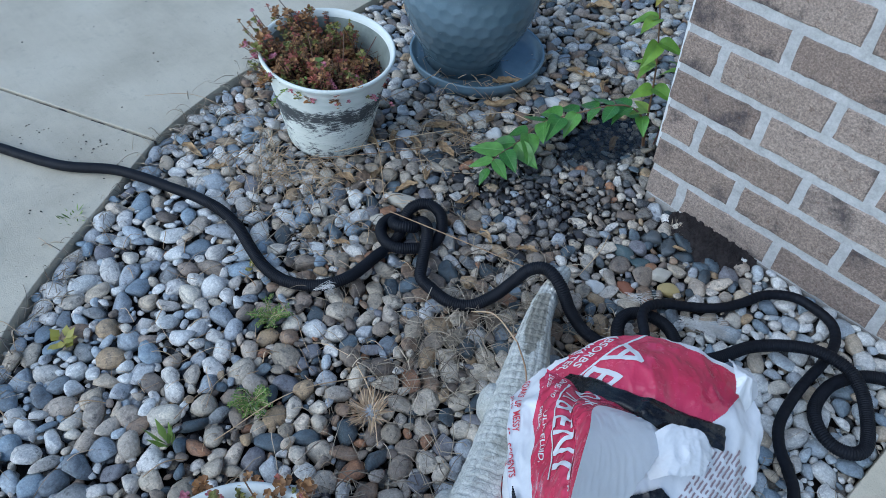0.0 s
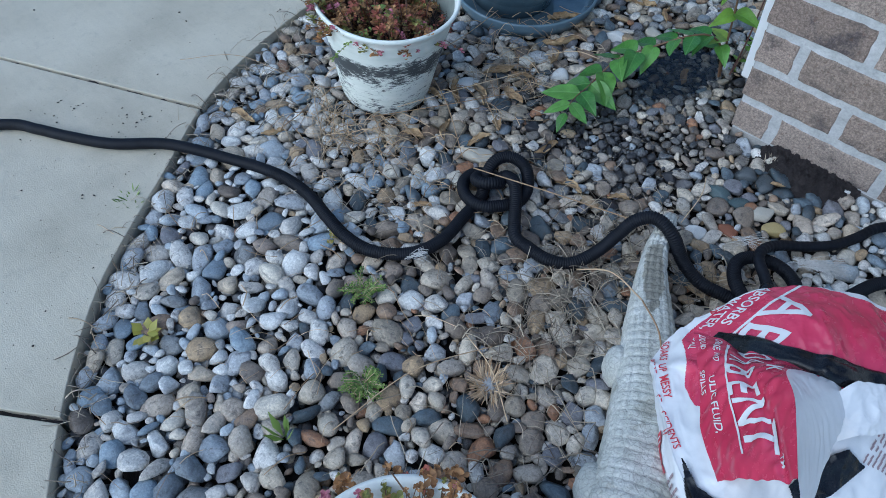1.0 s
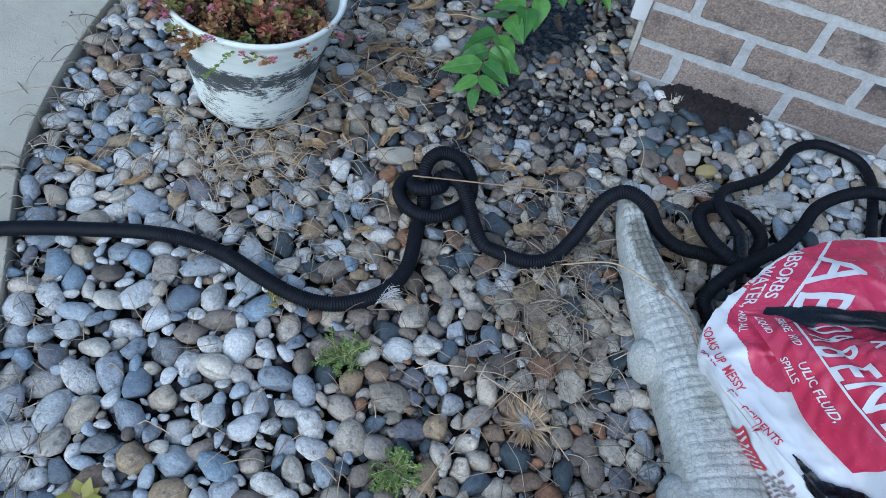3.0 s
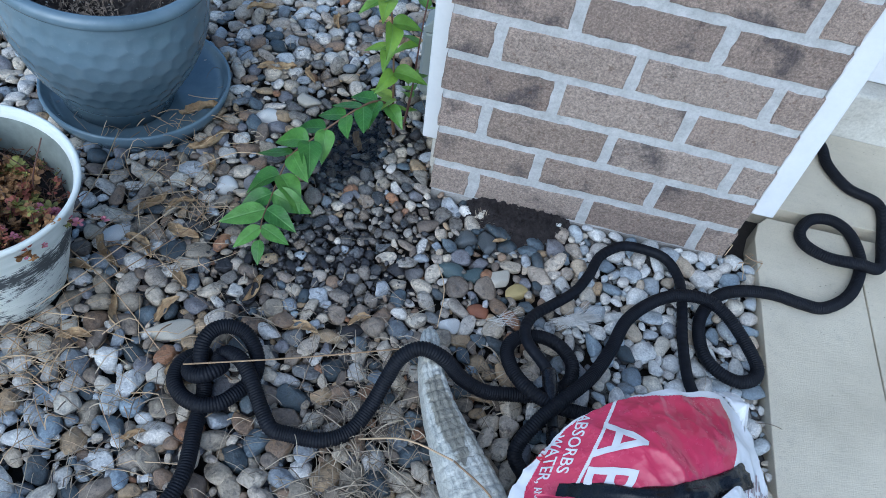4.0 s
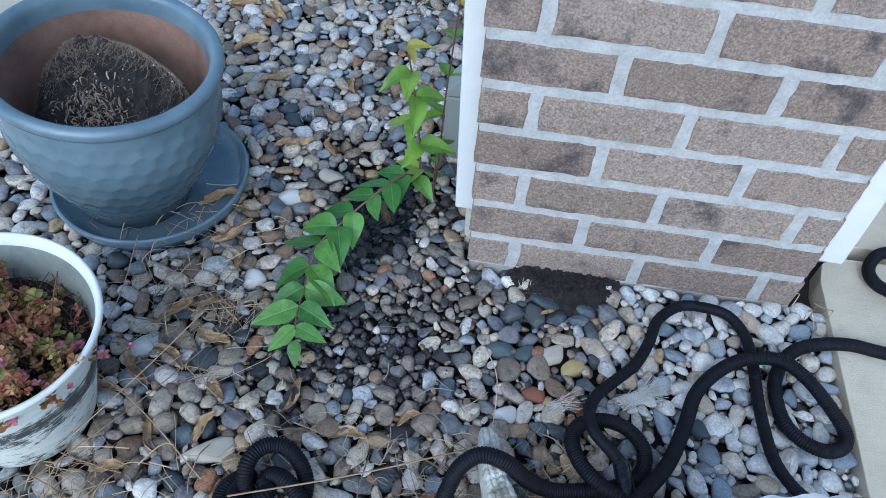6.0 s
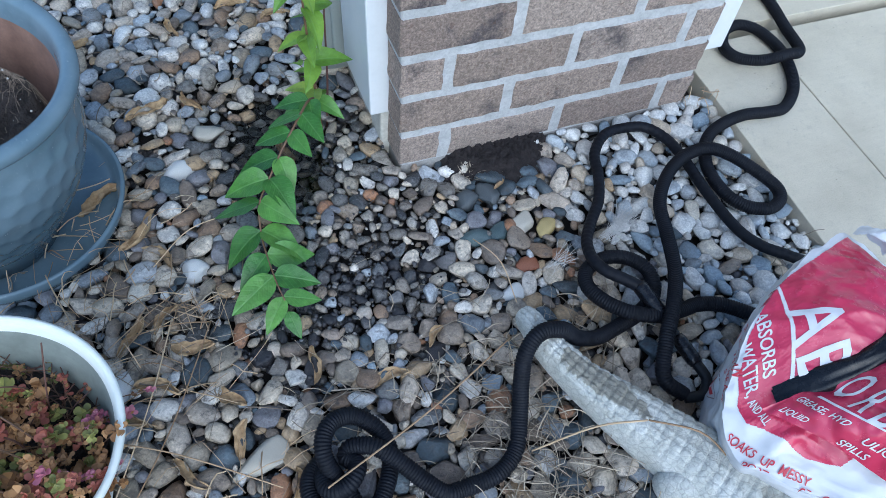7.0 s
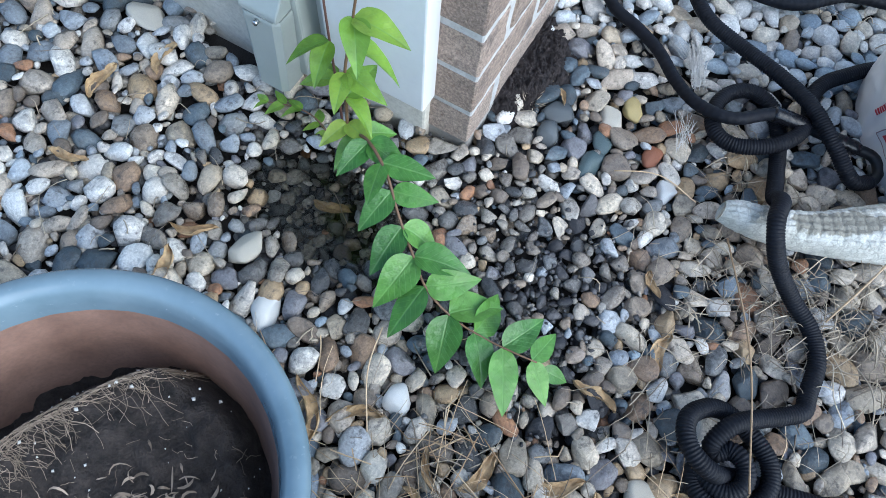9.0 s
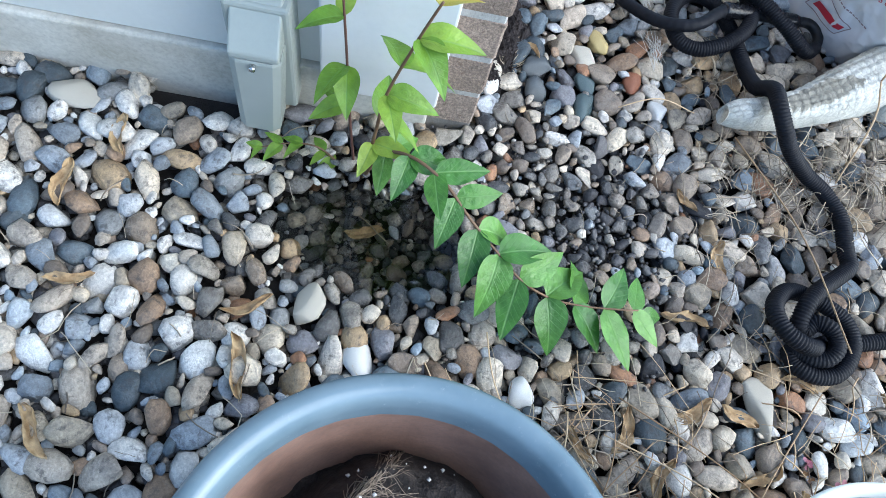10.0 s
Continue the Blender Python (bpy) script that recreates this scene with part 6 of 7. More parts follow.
def dirt_patch():
    """A heap of fine dark soil against the foot of the pier."""
    heap = thing("soil_heap", (0.21, -0.03, 0.02), "loose heap of fine dark soil against the bricks", "soil")
    n, m = 120, 50

    def top(x, y):
        u = (x - 0.20) / 0.112
        edge = 1 - u * u - ((0.002 - y) / 0.076) ** 2 + 0.25 * noise.noise(Vector((x * 40, y * 40, 1)))
        return 0.004 + 0.034 * max(0.0, min(1.0, edge * 1.6)) + 0.006 * noise.fractal(Vector((x * 110, y * 110, 3)), 0.6, 2.2, 4), edge

    verts = [(0.085 + 0.225 * i / n, -0.088 + 0.090 * j / m, top(0.085 + 0.225 * i / n, -0.088 + 0.090 * j / m)[0]) for j in range(m + 1) for i in range(n + 1)]
    faces = [(j * (n + 1) + i, j * (n + 1) + i + 1, (j + 1) * (n + 1) + i + 1, (j + 1) * (n + 1) + i) for j in range(m) for i in range(n)]
    piece("soil", verts, faces, DARK_SOIL, heap)
    r = random.Random(4)
    crumbs = Heap()
    for _ in range(1900):
        x, y = r.uniform(0.088, 0.308), r.uniform(-0.086, -0.003)
        z, edge = top(x, y)
        if edge < -0.1:
            continue
        s = r.uniform(0.0008, 0.0016) + 0.0022 * r.random() ** 3
        v = [(x + s * r.uniform(.6, 1.3) * dx, y + s * r.uniform(.6, 1.3) * dy, z + s * 0.4 + s * dz) for dx, dy, dz in ((1, 0, 0), (-1, 0, 0), (0, 1, 0), (0, -1, 0), (0, 0, 1), (0, 0, -1))]
        crumbs.add(v, [(0, 2, 4), (2, 1, 4), (1, 3, 4), (3, 0, 4), (2, 0, 5), (1, 2, 5), (3, 1, 5), (0, 3, 5)])
    tagged(crumbs.done("crumb_layer", DARK_SOIL, heap, smooth=False), kind="stuff")


dirt_patch()


def strands(count, cx, cy, sx, sy, ln, seed, heap, z0=0.012, zr=0.018, rad=(0.0004, 0.0011), curl=0.35):
    """Dry stalks that lie tangled on the stones: nearly straight, some with one sharp kink."""
    r = random.Random(seed)
    for _ in range(count):
        x, y = r.gauss(cx, sx), r.gauss(cy, sy)
        h = r.uniform(0, 6.28)
        length = r.uniform(*ln) * r.uniform(0.6, 1.05)
        n = 6
        z = ground_z(x, y) + r.uniform(0.001, z0)
        rise = r.uniform(-0.3, 1.0) * zr
        kink = r.randrange(1, n) if r.random() < 0.3 else -1
        pts = []
        for k in range(n):
            t = k / (n - 1)
            pts.append(Vector((x, y, max(z + rise * math.sin(math.pi * t), ground_z(x, y) + 0.002))))
            h += r.gauss(0, curl * 0.32) + (r.choice((-1, 1)) * r.uniform(0.5, 1.2) if k == kink else 0)
            x, y = x + length / n * math.cos(h), y + length / n * math.sin(h)
        if not in_bed(pts[0].x, pts[0].y, -0.03):
            continue
        heap.add(*tube(pts, rad[0] + (rad[1] - rad[0]) * r.random() ** 2, 3, False))


straw, thatch = Heap(), Heap()
strands(150, -0.50, -0.515, 0.085, 0.045, (0.03, 0.13), 1, straw, 0.02, 0.02, curl=0.25)
strands(160, -0.48, -0.53, 0.09, 0.045, (0.015, 0.05), 31, thatch, 0.012, 0.012, curl=0.4)
strands(70, -0.36, -0.47, 0.09, 0.06, (0.03, 0.13), 2, straw, 0.016, 0.016, curl=0.25)
strands(120, -0.72, -0.55, 0.07, 0.08, (0.03, 0.11), 3, thatch, 0.014, curl=0.3)
strands(260, 0.035, -0.475, 0.055, 0.075, (0.03, 0.10), 4, thatch, 0.02, 0.02, curl=0.34)
strands(186, 0.06, -0.60, 0.05, 0.07, (0.03, 0.10), 5, thatch, 0.02, 0.02, curl=0.34)
strands(120, 0.13, -0.85, 0.07, 0.10, (0.03, 0.11), 6, thatch, 0.02, 0.02, curl=0.34)
strands(90, -0.36, -0.18, 0.07, 0.08, (0.03, 0.10), 7, thatch, 0.012, 0.012, curl=0.35)
strands(60, -0.37, -0.20, 0.05, 0.06, (0.05, 0.14), 27, straw, 0.02, 0.02, curl=0.15)
strands(99, -0.10, -0.37, 0.09, 0.05, (0.02, 0.08), 8, thatch, 0.014, curl=0.34)
strands(74, 0.17, -0.35, 0.05, 0.03, (0.02, 0.09), 9, thatch, 0.014, curl=0.34)
strands(124, -0.30, -0.60, 0.12, 0.06, (0.02, 0.10), 10, thatch, 0.012, curl=0.4)
strands(99, -0.25, -0.85, 0.20, 0.16, (0.03, 0.11), 11, straw, 0.02, 0.02, curl=0.25)
strands(124, -0.40, 0.35, 0.22, 0.22, (0.02, 0.08), 12, thatch, 0.012, curl=0.5)
strands(55, -0.45, -0.05, 0.05, 0.06, (0.04, 0.12), 13, straw, 0.02, 0.03, curl=0.3)
strands(99, -0.25, 0.85, 0.3, 0.12, (0.03, 0.10), 14, thatch, 0.02, 0.02, curl=0.34)
strands(43, 0.60, 0.02, 0.02, 0.03, (0.02, 0.05), 15, straw, 0.03, 0.03, curl=0.5)
strands(37, 0.55, -0.35, 0.05, 0.15, (0.02, 0.07), 16, thatch, 0.014, curl=0.4)
re_ = random.Random(19)
for (ax, ay), (bx, by) in zip(EDGE[4:13], EDGE[5:14]):
    for k in range(11):
        t = re_.random()
        strands(3, ax + (bx - ax) * t + 0.02, ay + (by - ay) * t + 0.02, 0.014, 0.014, (0.02, 0.07), int(t * 1e6), thatch, 0.02, 0.015, curl=0.4)
tagged(straw.done("dry_grass", GRASS_DRY), "tangled straw-coloured dry grass between the stones", "dry grass", kind="stuff")
tagged(thatch.done("dry_roots", GRASS_GREY), "grey-brown matted dead roots and stalks on the stones", "dead roots", kind="stuff")


def long_straw(a, b, bend, r0=0.0009):
    a, b = Vector(a), Vector(b)
    mid = a.lerp(b, 0.5) + Vector(bend)
    ob = piece("straw", *tube(curve_points([a, mid, b], 0.012), r0, 5), GRASS_DRY)
    tagged(ob, "single long dry grass stalk lying across the stones", "straw", group="long straws")


long_straw((-0.48, -0.47, 0.045), (-0.30, -0.195, 0.05), (0.01, -0.01, 0.01))
long_straw((-0.22, -0.47, 0.085), (0.07, -0.35, 0.06), (0.0, -0.01, 0.012), 0.0012)
long_straw((-0.36, -0.085, 0.04), (-0.25, -0.04, 0.06), (0.0, 0.01, 0.01))
long_straw((-0.48, -0.10, 0.10), (-0.46, -0.42, 0.13), (0.03, 0, 0.02))
long_straw((-0.46, -0.42, 0.05), (-0.345, -0.175, 0.055), (0.01, 0, 0.01))
long_straw((-0.50, -0.30, 0.06), (-0.26, -0.45, 0.06), (0, 0.01, 0.01))
long_straw((0.03, -0.50, 0.05), (0.155, -0.53, 0.12), (0, 0.0, 0.03), 0.0013)
long_straw((0.155, -0.53, 0.12), (0.235, -0.60, 0.10), (0.01, 0.0, 0.015), 0.0013)
long_straw((-0.02, -0.71, 0.045), (0.12, -0.78, 0.05), (0, 0.01, 0.012))
long_straw((-0.05, -0.95, 0.05), (0.03, -0.70, 0.06), (-0.01, 0, 0.03))
long_straw((-0.90, -0.62, 0.045), (-0.66, -0.50, 0.05), (0, 0.01, 0.03), 0.0006)
long_straw((0.10, -0.30, 0.05), (0.075, -0.18, 0.06), (0.01, 0, 0.015))


def dry_leaf(at, size, heading, seed):
    """A withered leaf, rolled along its length and crumpled."""
    n, m = 16, 10
    verts, faces = [], []
    r = random.Random(seed)
    off = r.uniform(0, 60)
    roll = r.uniform(1.0, 2.2)
    for j in range(m + 1):
        for i in range(n + 1):
            u, v = 2 * i / n - 1, 2 * j / m - 1
            w = (max(0.0, 1 - u * u) ** 0.6) * (1 + 0.22 * noise.noise(Vector((u * 3 + off, v, 7))))
            a = v * roll
            rad = size * 0.30 * w / roll
            x = u * size * 0.75 + 0.10 * size * noise.noise(Vector((u * 2, v * 2 + off, 1)))
            y = math.sin(a) * rad + 0.16 * size * math.sin(u * 2.2 + off)
            z = rad * (1 - math.cos(a)) + size * (0.16 * noise.noise(Vector((u * 2.4 + off, v * 2.4, 0))) + 0.09 * noise.noise(Vector((u * 7 + off, v * 7, 4))))
            verts.append((x, y, z))
    faces = [(j * (n + 1) + i, j * (n + 1) + i + 1, (j + 1) * (n + 1) + i + 1, (j + 1) * (n + 1) + i) for j in range(m) for i in range(n)]
    ob = piece("dry_leaf", verts, faces, DRY)
    lo = min(v[2] for v in verts)
    ob.location = (at[0], at[1], ground_z(at[0], at[1]) + 0.001 - lo)
    ob.rotation_euler = (r.uniform(-0.25, 0.25), r.uniform(-0.2, 0.2), heading)
    tagged(ob, "withered tan leaf curled up on the stones", "dry leaf", group="dry leaves")


for k, (x, y, s, h) in enumerate(((-0.415, 0.062, 0.050, 0.3), (-0.360, -0.165, 0.035, 0.8), (-0.425, -0.285, 0.045, 2.2), (-0.385, -0.262, 0.040, -0.4), (-0.100, -0.342, 0.036, 0.1), (-0.190, -0.292, 0.040, 1.2), (-0.365, -0.385, 0.040, -0.8),
                                  (-0.128, 0.114, 0.034, 1.7), (-0.255, 0.230, 0.040, 1.9), (-0.068, 0.420, 0.040, 0.4), (-0.142, 0.465, 0.040, 0.2), (-0.255, 0.425, 0.036, 1.9), (-0.325, 0.226, 0.050, 0.5), (-0.42, 0.41, 0.045, 0.9),
                                  (-0.56, 0.67, 0.050, 0.2), (-0.50, 0.52, 0.050, 0.5), (-0.48, 0.66, 0.050, 2.5), (-0.265, -0.56, 0.030, 0.4), (-0.60, -0.62, 0.030, 0.9), (-0.68, -0.63, 0.04, 0.4), (0.175, -0.075, 0.022, 0.9), (-0.25, -0.44, 0.032, 1.5),
                                  (-0.30, -0.30, 0.036, 2.0), (-0.372, -0.010, 0.052, 0.6), (-0.352, -0.062, 0.045, 2.1), (-0.405, -0.175, 0.042, 1.1), (-0.335, -0.215, 0.040, 2.7), (-0.46, -0.33, 0.040, 0.2), (-0.30, -0.36, 0.034, 1.0), (-0.40, -0.44, 0.034, 0.4), (-0.02, -0.30, 0.026, 0.6))):
    dry_leaf((x, y), s, h, k)


def tuft(at, count, ln, w, skin, label, seed, spread=0.016, rise=(0.3, 1.3)):
    r = random.Random(seed)
    hp = Heap()
    for _ in range(count):
        a = r.uniform(0, 6.28)
        d = spread * math.sqrt(r.random())
        leaflet((at[0] + d * math.cos(a), at[1] + d * math.sin(a), ground_z(*at) + r.uniform(0, 0.012)), a + r.uniform(-0.7, 0.7), r.uniform(*rise), r.uniform(*ln), w, hp)
    plant = thing("weed", (at[0], at[1], ground_z(*at)), label, "weed", group="weeds")
    tagged(hp.done("leaves", skin, plant), kind="stuff")


def feathery_weed(at, stems, reach, skin, label, seed):
    """A low spreading weed: thin stems set with pairs of tiny rounded leaflets."""
    r = random.Random(seed)
    leaves, stalks = Heap(), Heap()
    z = ground_z(*at)
    for _ in range(stems):
        a, ln = r.uniform(0, 6.28), reach * r.uniform(0.5, 1.1)
        root = Vector((at[0] + r.gauss(0, 0.004), at[1] + r.gauss(0, 0.004), z))
        tip = root + Vector((math.cos(a) * ln, math.sin(a) * ln, r.uniform(0.2, 0.8) * ln))
        line = curve_points([root, root.lerp(tip, 0.5) + Vector((r.gauss(0, 0.003), r.gauss(0, 0.003), ln * 0.25)), tip], 0.0035)
        stalks.add(*tube(line, 0.0005, 3, False))
        for p in line[2:]:
            for side in (-1, 1):
                fleshy(p, a + side * r.uniform(0.6, 1.3), r.uniform(-0.2, 0.6), r.uniform(0.0032, 0.0062), r.uniform(0.0011, 0.0019), leaves)
    plant = thing("weed", (at[0], at[1], z), label, "weed", group="weeds")
    tagged(leaves.done("leaves", skin, plant), kind="stuff")
    tagged(stalks.done("stems", GRASS_DRY, plant), kind="stuff")


feathery_weed((-0.197, -0.757), 34, 0.032, WEED, "small feathery green weed growing between the stones", 1)
feathery_weed((-0.075, -0.868), 40, 0.028, WEED, "dense bright green tuft of weed between the stones", 2)
tuft((0.056, -0.744), 170, (0.016, 0.038), 0.0012, GRASS_DRY, "dried tan rosette of a dead weed", 3, 0.014, (0.0, 0.9))
tuft((-0.390, -1.037), 12, (0.018, 0.030), 0.0080, LEAF_YELLOW, "yellow-green seedling leaves at the walkway edge", 4, 0.010, (0.1, 0.6))
tuft((-0.098, -1.000), 7, (0.040, 0.070), 0.0055, WEED, "upright green weed with lance-shaped leaves", 5, 0.004, (0.95, 1.4))
tuft((-0.640, -0.905), 30, (0.010, 0.022), 0.0014, WEED, "thin green sprouts at the walkway edge", 6, 0.020)
tuft((0.140, -0.042), 40, (0.008, 0.018), 0.0008, GRASS_GREY, "small dried sprouts at the foot of the bricks", 7, 0.016)
feathery_weed((-0.326, -0.712), 12, 0.018, LEAF_YELLOW, "thin yellowish sprouts beside the hose", 8)


def fibre_tuft(a, b, count, width, seed, label):
    r = random.Random(seed)
    hp = Heap()
    a, b = Vector(a), Vector(b)
    d = (b - a).normalized()
    s = Vector((-d.y, d.x, 0))
    for _ in range(count):
        t0, t1 = r.uniform(0, 0.4), r.uniform(0.6, 1.0)
        k, q = r.uniform(-1, 1) * width, r.gauss(0, 1) * width
        pts = [a.lerp(b, t0) + s * k, a.lerp(b, (t0 + t1) / 2) + s * (k + q) / 2 + Vector((0, 0, r.uniform(0, 0.006))), a.lerp(b, t1) + s * q + Vector((0, 0, r.uniform(-0.003, 0.004)))]
        hp.add(*tube(curve_points(pts, 0.006), 0.0003, 3, False))
    ob = hp.done("frayed_fibre", PALE_BITS)
    tagged(ob, label, "frayed fibre", kind="stuff")


fibre_tuft((0.275, -0.242, 0.042), (0.358, -0.197, 0.042), 120, 0.012, 1, "bundle of frayed pale fibres beside the hose")
fibre_tuft((-0.195, -0.668, 0.046), (-0.165, -0.635, 0.052), 70, 0.010, 2, "frayed pale threads wound on the hose")
fibre_tuft((0.175, -0.262, 0.030), (0.235, -0.235, 0.045), 26, 0.012, 3, "thin pale threads caught on the stones")


def walkway_specks():
    r = random.Random(63)
    hp = Heap()
    spots = [(-0.80, -0.80, 0.05, 26), (-0.93, -0.88, 0.05, 22), (-0.70, -0.93, 0.06, 12), (-1.0, -0.5, 0.2, 14), (-0.6, -1.2, 0.15, 16)]
    for cx, cy, s0, count in spots:
        for _ in range(count):
            x, y = r.gauss(cx, s0), r.gauss(cy, s0)
            if edge_y_side(x, y) > -0.006:
                continue
            s = r.uniform(0.0008, 0.0024)
            v = [(x + s * r.uniform(.6, 1.6) * dx, y + s * r.uniform(.6, 1.6) * dy, SLAB_Z + s * 0.5 + s * dz) for dx, dy, dz in ((1, 0, 0), (-1, 0, 0), (0, 1, 0), (0, -1, 0), (0, 0, 0.7), (0, 0, -0.7))]
            hp.add(v, [(0, 2, 4), (2, 1, 4), (1, 3, 4), (3, 0, 4), (2, 0, 5), (1, 2, 5), (3, 1, 5), (0, 3, 5)])
    tagged(hp.done("soil_specks", DARK_SOIL), "dark crumbs of soil scattered on the walkway", "soil", kind="stuff")


walkway_specks()


# ---- stones ----
def pebble_shape(seed, sub, broken=False):
    """A water-worn stone with flats and blunt edges, or a broken, angular one."""
    r = random.Random(seed)
    bm = bmesh.new()
    bmesh.ops.create_icosphere(bm, subdivisions=sub, radius=1.0)
    off = Vector((r.uniform(0, 50), r.uniform(0, 50), r.uniform(0, 50)))
    power = r.uniform(0.76, 1.0)
    count = r.choice((9, 12, 14)) if broken else r.choice((3, 5, 7, 9, 11))
    cuts = [(Vector((r.gauss(0, 1), r.gauss(0, 1), r.gauss(0, 1))).normalized(), r.uniform(0.45, 0.85) if broken else r.uniform(0.58, 0.92)) for _ in range(count)]
    skew = r.uniform(-0.22, 0.22)
    swell = 0.30 if broken else 0.22
    pts = []
    for v in bm.verts:
        c = v.co
        p = Vector([math.copysign(abs(k) ** power, k) for k in c])
        p *= 1 + swell * noise.noise(c * 0.9 + off) + 0.10 * noise.noise(c * 2.3 + off) + (0.08 * noise.noise(c * 5 + off) if broken else 0.02 * noise.noise(c * 5 + off))
        for axis, reach in cuts:
            over = p.dot(axis) - reach
            if over > 0:
                p -= axis * over * 0.93
        p.y *= 1 + skew * c.x
        pts.append(tuple(p))
    faces = [tuple(v.index for v in f.verts) for f in bm.faces]
    bm.free()
    return np.array(pts), np.array(faces)


KINDS = 24
FINE = [pebble_shape(100 + i, 2) for i in range(KINDS)] + [pebble_shape(200 + i, 2, True) for i in range(12)]
SMOOTH = [pebble_shape(100 + i, 3) for i in range(KINDS)] + [pebble_shape(200 + i, 3, True) for i in range(12)]
COARSE = [pebble_shape(100 + i, 1) for i in range(KINDS)] + [pebble_shape(200 + i, 1, True) for i in range(12)]


def wetness(x, y):
    """Where the stones are small, dark and damp: round the puddle and along its overflow."""
    a = 1.2 * math.exp(-((x + 0.130) ** 2 / (2 * 0.075 ** 2) + (y - 0.09) ** 2 / (2 * 0.10 ** 2)))
    b = math.exp(-((x + 0.12) ** 2 / (2 * 0.095 ** 2) + (y + 0.18) ** 2 / (2 * 0.080 ** 2)))
    c = 0.75 * math.exp(-((x + 0.01) ** 2 + (y + 0.09) ** 2) / (2 * 0.07 ** 2))
    return min(1.0, max(a, b, c) * 1.1)


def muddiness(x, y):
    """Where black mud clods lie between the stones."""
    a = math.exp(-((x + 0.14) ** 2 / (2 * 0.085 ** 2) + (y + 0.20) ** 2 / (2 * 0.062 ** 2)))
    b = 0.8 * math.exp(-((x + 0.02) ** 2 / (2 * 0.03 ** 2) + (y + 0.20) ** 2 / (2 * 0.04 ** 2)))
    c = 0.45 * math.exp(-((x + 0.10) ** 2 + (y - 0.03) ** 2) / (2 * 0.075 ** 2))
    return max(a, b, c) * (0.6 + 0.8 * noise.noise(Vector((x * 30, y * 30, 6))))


def stone_size(x, y, r):
    wet = wetness(x, y)
    if x > 0.26 and y > -0.75:
        lo, hi = 0.0085, 0.0205
    elif x < -0.1 and y < -0.62:
        lo, hi = 0.0090, 0.0235
    elif y > 0.12:
        lo, hi = 0.0080, 0.0215
    else:
        lo, hi = 0.0075, 0.0205
    lo, hi = lo + (0.0042 - lo) * wet, hi + (0.0125 - hi) * wet
    return lo + (hi - lo) * r ** 1.5


def pale_share(x, y):
    """How much of the stones' kind is the pale, dry one."""
    right = 1 / (1 + math.exp(-(x - 0.27) / 0.03))
    left = 1 / (1 + math.exp((x + 0.16 + 0.35 * (y + 0.9)) / 0.06)) * (1 if y < -0.45 else 0.55)
    back = 0.6 if y > 0.12 else 0.0
    return min(0.93, max(right, left, back, 0.22))


def clean_share(x, y):
    """How many of the pale stones are washed clean."""
    right = 1 / (1 + math.exp(-(x - 0.30) / 0.03))
    left = 0.65 / (1 + math.exp((x + 0.18) / 0.05)) if y < -0.45 else 0.15
    return min(0.92, max(right, left))


BLOCKED = [(-0.541, 0.080, 0.150), (WHITE_AT[0], WHITE_AT[1], 0.088), (BOWL_AT[0], BOWL_AT[1], 0.09)]


# single stones that stand out: place, half length, half breadth, heading, colour
OCHRE, RUST, CHALK, SLATE, TEAL, SAND = range(6)
LANDMARKS = [(0.215, -0.171, 0.020, 0.016, 0.4, OCHRE), (0.160, -0.227, 0.019, 0.014, 0.2, RUST), (0.119, -0.264, 0.022, 0.017, 0.0, CHALK), (0.155, -0.088, 0.027, 0.018, 1.9, SLATE), (0.116, -0.086, 0.023, 0.019, 0.5, SLATE),
             (0.141, -0.159, 0.022, 0.015, 0.6, TEAL), (0.102, -0.156, 0.024, 0.016, 0.0, TEAL), (0.187, -0.150, 0.022, 0.019, 1.0, SAND), (-0.435, -0.246, 0.029, 0.019, 0.7, CHALK), (-0.716, -0.782, 0.025, 0.020, 0.3, CHALK),
             (-0.280, -0.391, 0.044, 0.022, 0.3, SAND), (-0.246, 0.164, 0.030, 0.020, -0.3, SAND), (-0.310, -0.095, 0.022, 0.019, 0.5, CHALK), (-0.020, 0.485, 0.036, 0.022, 1.5, SAND), (-0.300, 0.095, 0.024, 0.018, 0.6, CHALK)]


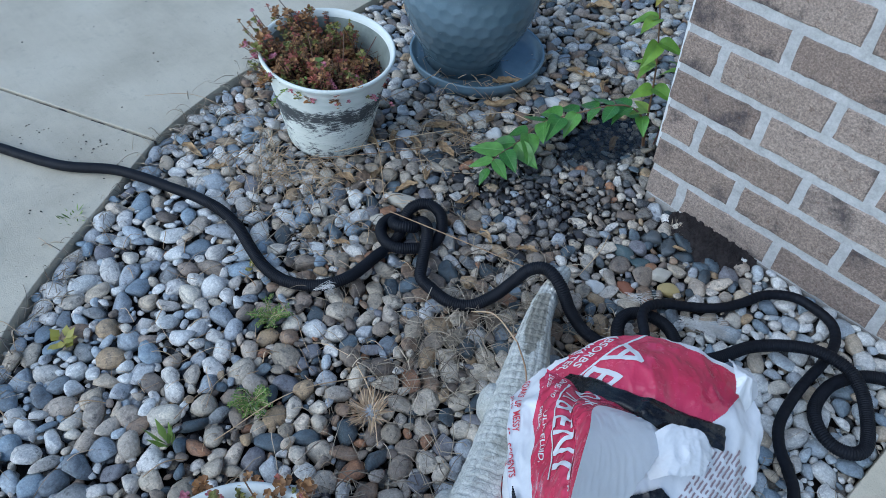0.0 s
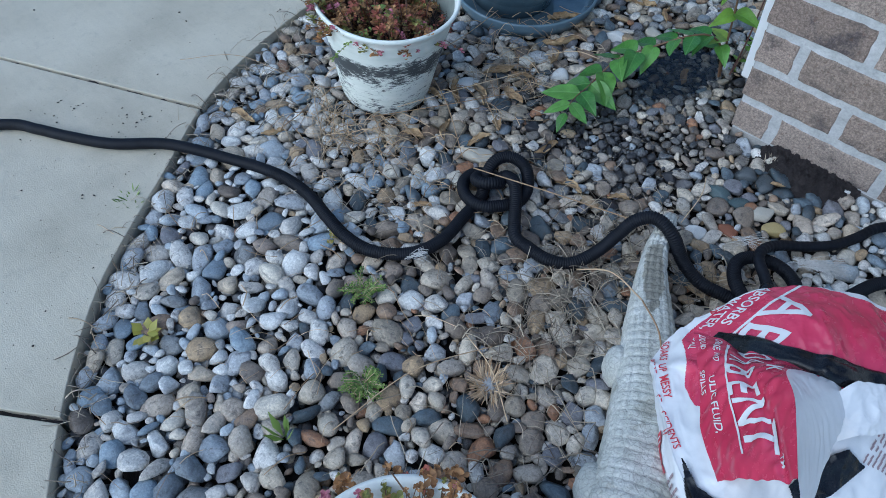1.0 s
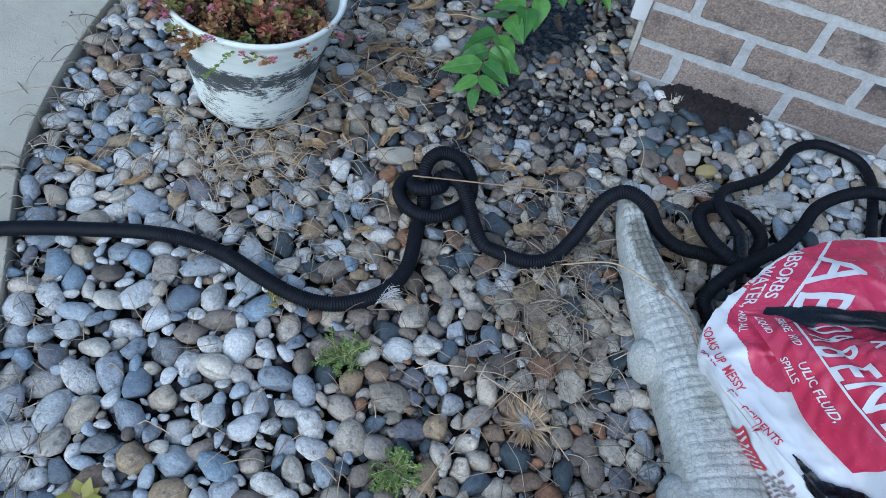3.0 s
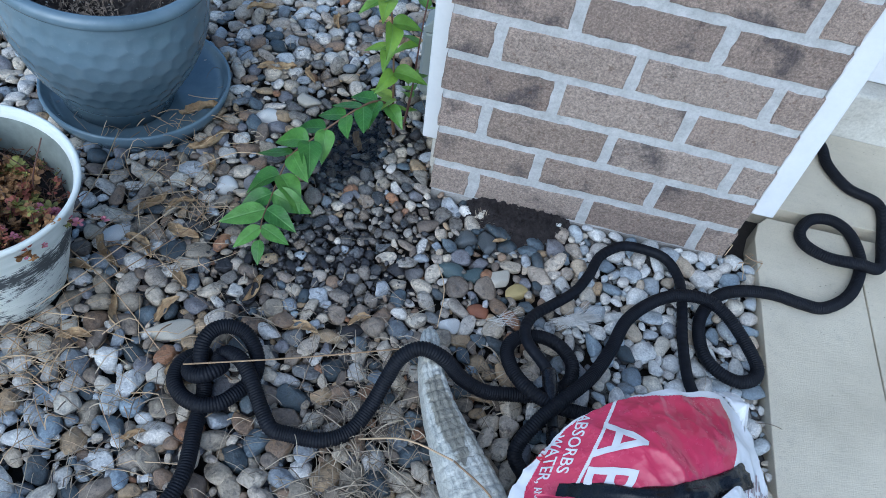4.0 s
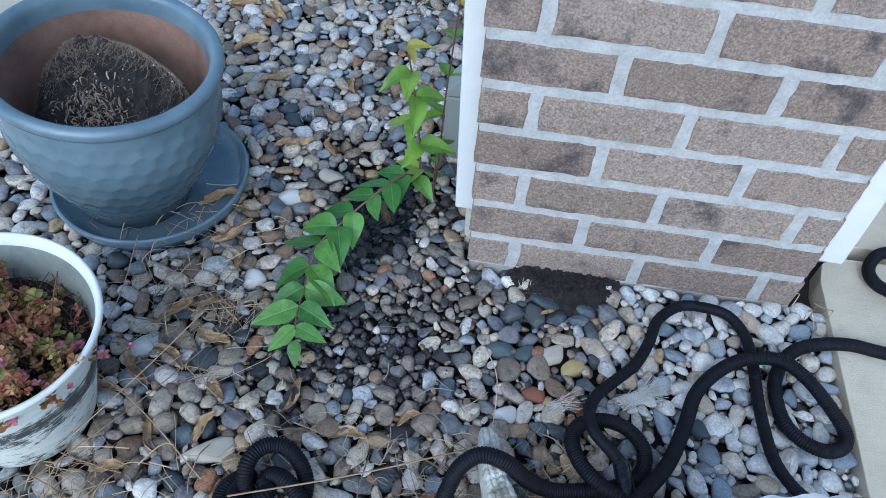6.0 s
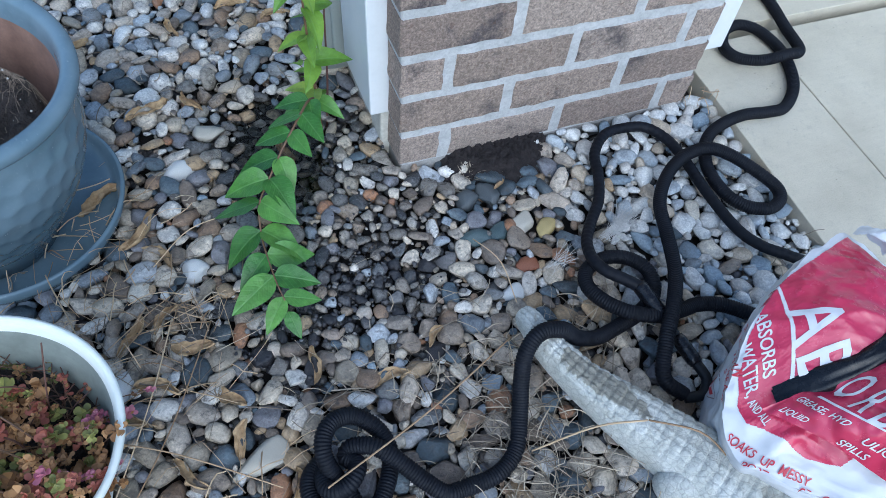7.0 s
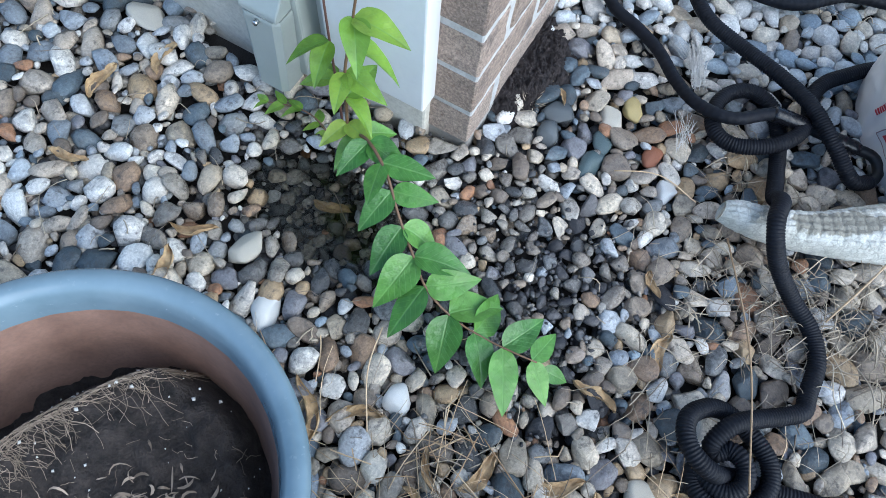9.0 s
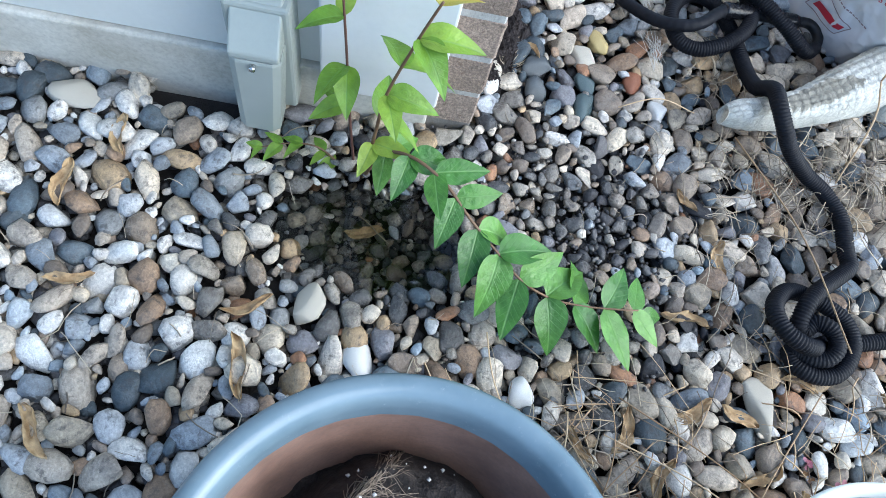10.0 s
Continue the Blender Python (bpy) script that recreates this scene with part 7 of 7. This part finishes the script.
def scatter():
    r = random.Random(77)
    cell = 0.024
    grid = {}
    out = []
    for x, y, long_, broad, _, _ in LANDMARKS:
        grid.setdefault((int(math.floor(x / cell)), int(math.floor(y / cell))), []).append((x, y, (long_ + broad) / 2))
    for layer, (tries, squeeze) in enumerate(((130000, 0.715), (90000, 0.66))):
        seeds = []
        for _ in range(tries):
            x, y = r.uniform(-1.08, 0.66), r.uniform(-1.5, 1.35)
            seeds.append((stone_size(x, y, r.random()), x, y))
        seeds.sort(reverse=True)
        if layer:
            seeds = [(s * 0.58, x, y) for s, x, y in seeds]
        for s, x, y in seeds:
            if not in_bed(x, y, s * 0.75):
                continue
            if any((x - bx) ** 2 + (y - by) ** 2 < br * br for bx, by, br in BLOCKED):
                continue
            long_, broad = s * r.uniform(1.0, 1.42), s * r.uniform(0.70, 1.0)
            reach = (long_ + broad) / 2
            gx, gy = int(math.floor(x / cell)), int(math.floor(y / cell))
            free = True
            for i in range(gx - 2, gx + 3):
                for j in range(gy - 2, gy + 3):
                    for (px, py, pr) in grid.get((i, j), ()):
                        if (px - x) ** 2 + (py - y) ** 2 < ((pr + reach) * squeeze) ** 2:
                            free = False
                            break
                    if not free:
                        break
                if not free:
                    break
            if not free:
                continue
            grid.setdefault((gx, gy), []).append((x, y, reach))
            tall = broad * r.uniform(0.45, 0.85)
            z = ground_z(x, y) - tall * r.uniform(0.35, 1.1) + (-0.004 if layer else 0.003)
            wet = wetness(x, y)
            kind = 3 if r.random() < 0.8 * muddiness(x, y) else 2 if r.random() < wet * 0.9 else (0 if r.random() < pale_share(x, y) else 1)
            if kind == 0 and r.random() < clean_share(x, y):
                kind = 4
            shape = KINDS + r.randrange(12) if kind == 3 or r.random() < 0.12 + 0.55 * wet else r.randrange(KINDS)
            out.append((x, y, z, long_, broad, tall, r.uniform(0, 6.28), r.gauss(0, 0.24), r.gauss(0, 0.24), kind, shape))
    # a loose bottom layer that fills the gaps, coloured dark for the shade there
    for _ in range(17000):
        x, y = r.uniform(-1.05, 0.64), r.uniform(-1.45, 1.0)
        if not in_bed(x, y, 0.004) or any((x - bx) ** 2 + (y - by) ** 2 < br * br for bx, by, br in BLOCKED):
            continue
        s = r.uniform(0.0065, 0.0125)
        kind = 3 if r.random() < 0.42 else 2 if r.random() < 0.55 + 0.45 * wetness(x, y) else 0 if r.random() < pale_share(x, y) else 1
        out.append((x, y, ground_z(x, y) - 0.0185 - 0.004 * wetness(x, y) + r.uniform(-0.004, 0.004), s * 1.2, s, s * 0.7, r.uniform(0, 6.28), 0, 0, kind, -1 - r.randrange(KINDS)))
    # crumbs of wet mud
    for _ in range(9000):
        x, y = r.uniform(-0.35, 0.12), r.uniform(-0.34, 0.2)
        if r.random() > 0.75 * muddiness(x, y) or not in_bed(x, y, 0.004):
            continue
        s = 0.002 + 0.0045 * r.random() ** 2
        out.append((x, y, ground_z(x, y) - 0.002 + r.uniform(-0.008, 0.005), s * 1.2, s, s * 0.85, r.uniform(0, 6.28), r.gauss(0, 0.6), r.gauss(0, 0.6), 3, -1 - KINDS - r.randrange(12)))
    return out


def turn_of(h, a, b):
    return Euler((a, b, h)).to_matrix()


def build_stones():
    stones = scatter()
    near = sorted((q for q in stones if q[10] >= 0 and -0.30 < q[0] < 0.30 and -0.70 < q[1] < 0.10), key=lambda q: -q[3])[:285]
    chosen = set(id(q) for q in near)
    shared = {}
    for x, y, z, a, b, c, h, tx, ty, kind, shape in near:
        key = (shape, kind)
        if key not in shared:
            pts, fcs = SMOOTH[shape]
            shared[key] = mesh_of("stone", pts.tolist(), [tuple(f) for f in fcs.tolist()], STONES_ONE[kind])
        ob = new("stone", shared[key])
        ob.parent = ground
        ob.matrix_basis = Matrix.Translation((x, y, z)) @ turn_of(h, tx, ty).to_4x4() @ Matrix.Diagonal((a, b, c, 1))
    skins = [noisy("stone_ochre", (0.36, 0.27, 0.10), (0.46, 0.37, 0.17), 50.0, 0.5), noisy("stone_rust", (0.17, 0.06, 0.03), (0.30, 0.12, 0.06), 50.0, 0.5), noisy("stone_chalk", (0.52, 0.51, 0.48), (0.70, 0.69, 0.66), 60.0, 0.7),
             noisy("stone_slate", (0.06, 0.068, 0.072), (0.10, 0.108, 0.112), 60.0, 0.16), noisy("stone_teal", (0.05, 0.075, 0.078), (0.09, 0.125, 0.13), 60.0, 0.16), noisy("stone_sand", (0.38, 0.345, 0.28), (0.52, 0.48, 0.40), 50.0, 0.65)]
    for i, (x, y, a, b, h, skin) in enumerate(LANDMARKS):
        pts, fcs = SMOOTH[(i * 3) % KINDS]
        ob = new("stone", mesh_of("stone", pts.tolist(), [tuple(f) for f in fcs.tolist()], skins[skin]))
        ob.parent = ground
        ob.matrix_basis = Matrix.Translation((x, y, ground_z(x, y) - 0.004)) @ turn_of(h, 0.08, -0.06).to_4x4() @ Matrix.Diagonal((a, b, b * 0.68, 1))
    vs, fs, ms, n = [], [], [], 0
    for q in stones:
        if id(q) in chosen:
            continue
        x, y, z, a, b, c, h, tx, ty, kind, shape = q
        detail = shape >= 0 and y < 0.75 and x > -0.9 and a > 0.0055
        pts, fcs = (FINE if detail else COARSE)[shape if shape >= 0 else -1 - shape]
        m = np.array(turn_of(h, tx, ty))
        vs.append((pts * (a, b, c)) @ m.T + (x, y, z))
        fs.append(fcs + n)
        ms.append(np.full(len(fcs), kind))
        n += len(pts)
    v, f, k = np.concatenate(vs), np.concatenate(fs), np.concatenate(ms)
    me = bpy.data.meshes.new("gravel")
    me.vertices.add(len(v))
    me.vertices.foreach_set("co", v.astype(np.float32).ravel())
    me.loops.add(len(f) * 3)
    me.loops.foreach_set("vertex_index", f.astype(np.int32).ravel())
    me.polygons.add(len(f))
    me.polygons.foreach_set("loop_start", np.arange(0, len(f) * 3, 3, dtype=np.int32))
    me.polygons.foreach_set("material_index", k.astype(np.int32))
    me.polygons.foreach_set("use_smooth", np.ones(len(f), dtype=bool))
    for m in STONES:
        me.materials.append(m)
    me.update(calc_edges=True)
    ob = new("gravel", me)
    tagged(ob, "bed of rounded grey, tan and white river stones", "gravel", kind="stuff")


build_stones()
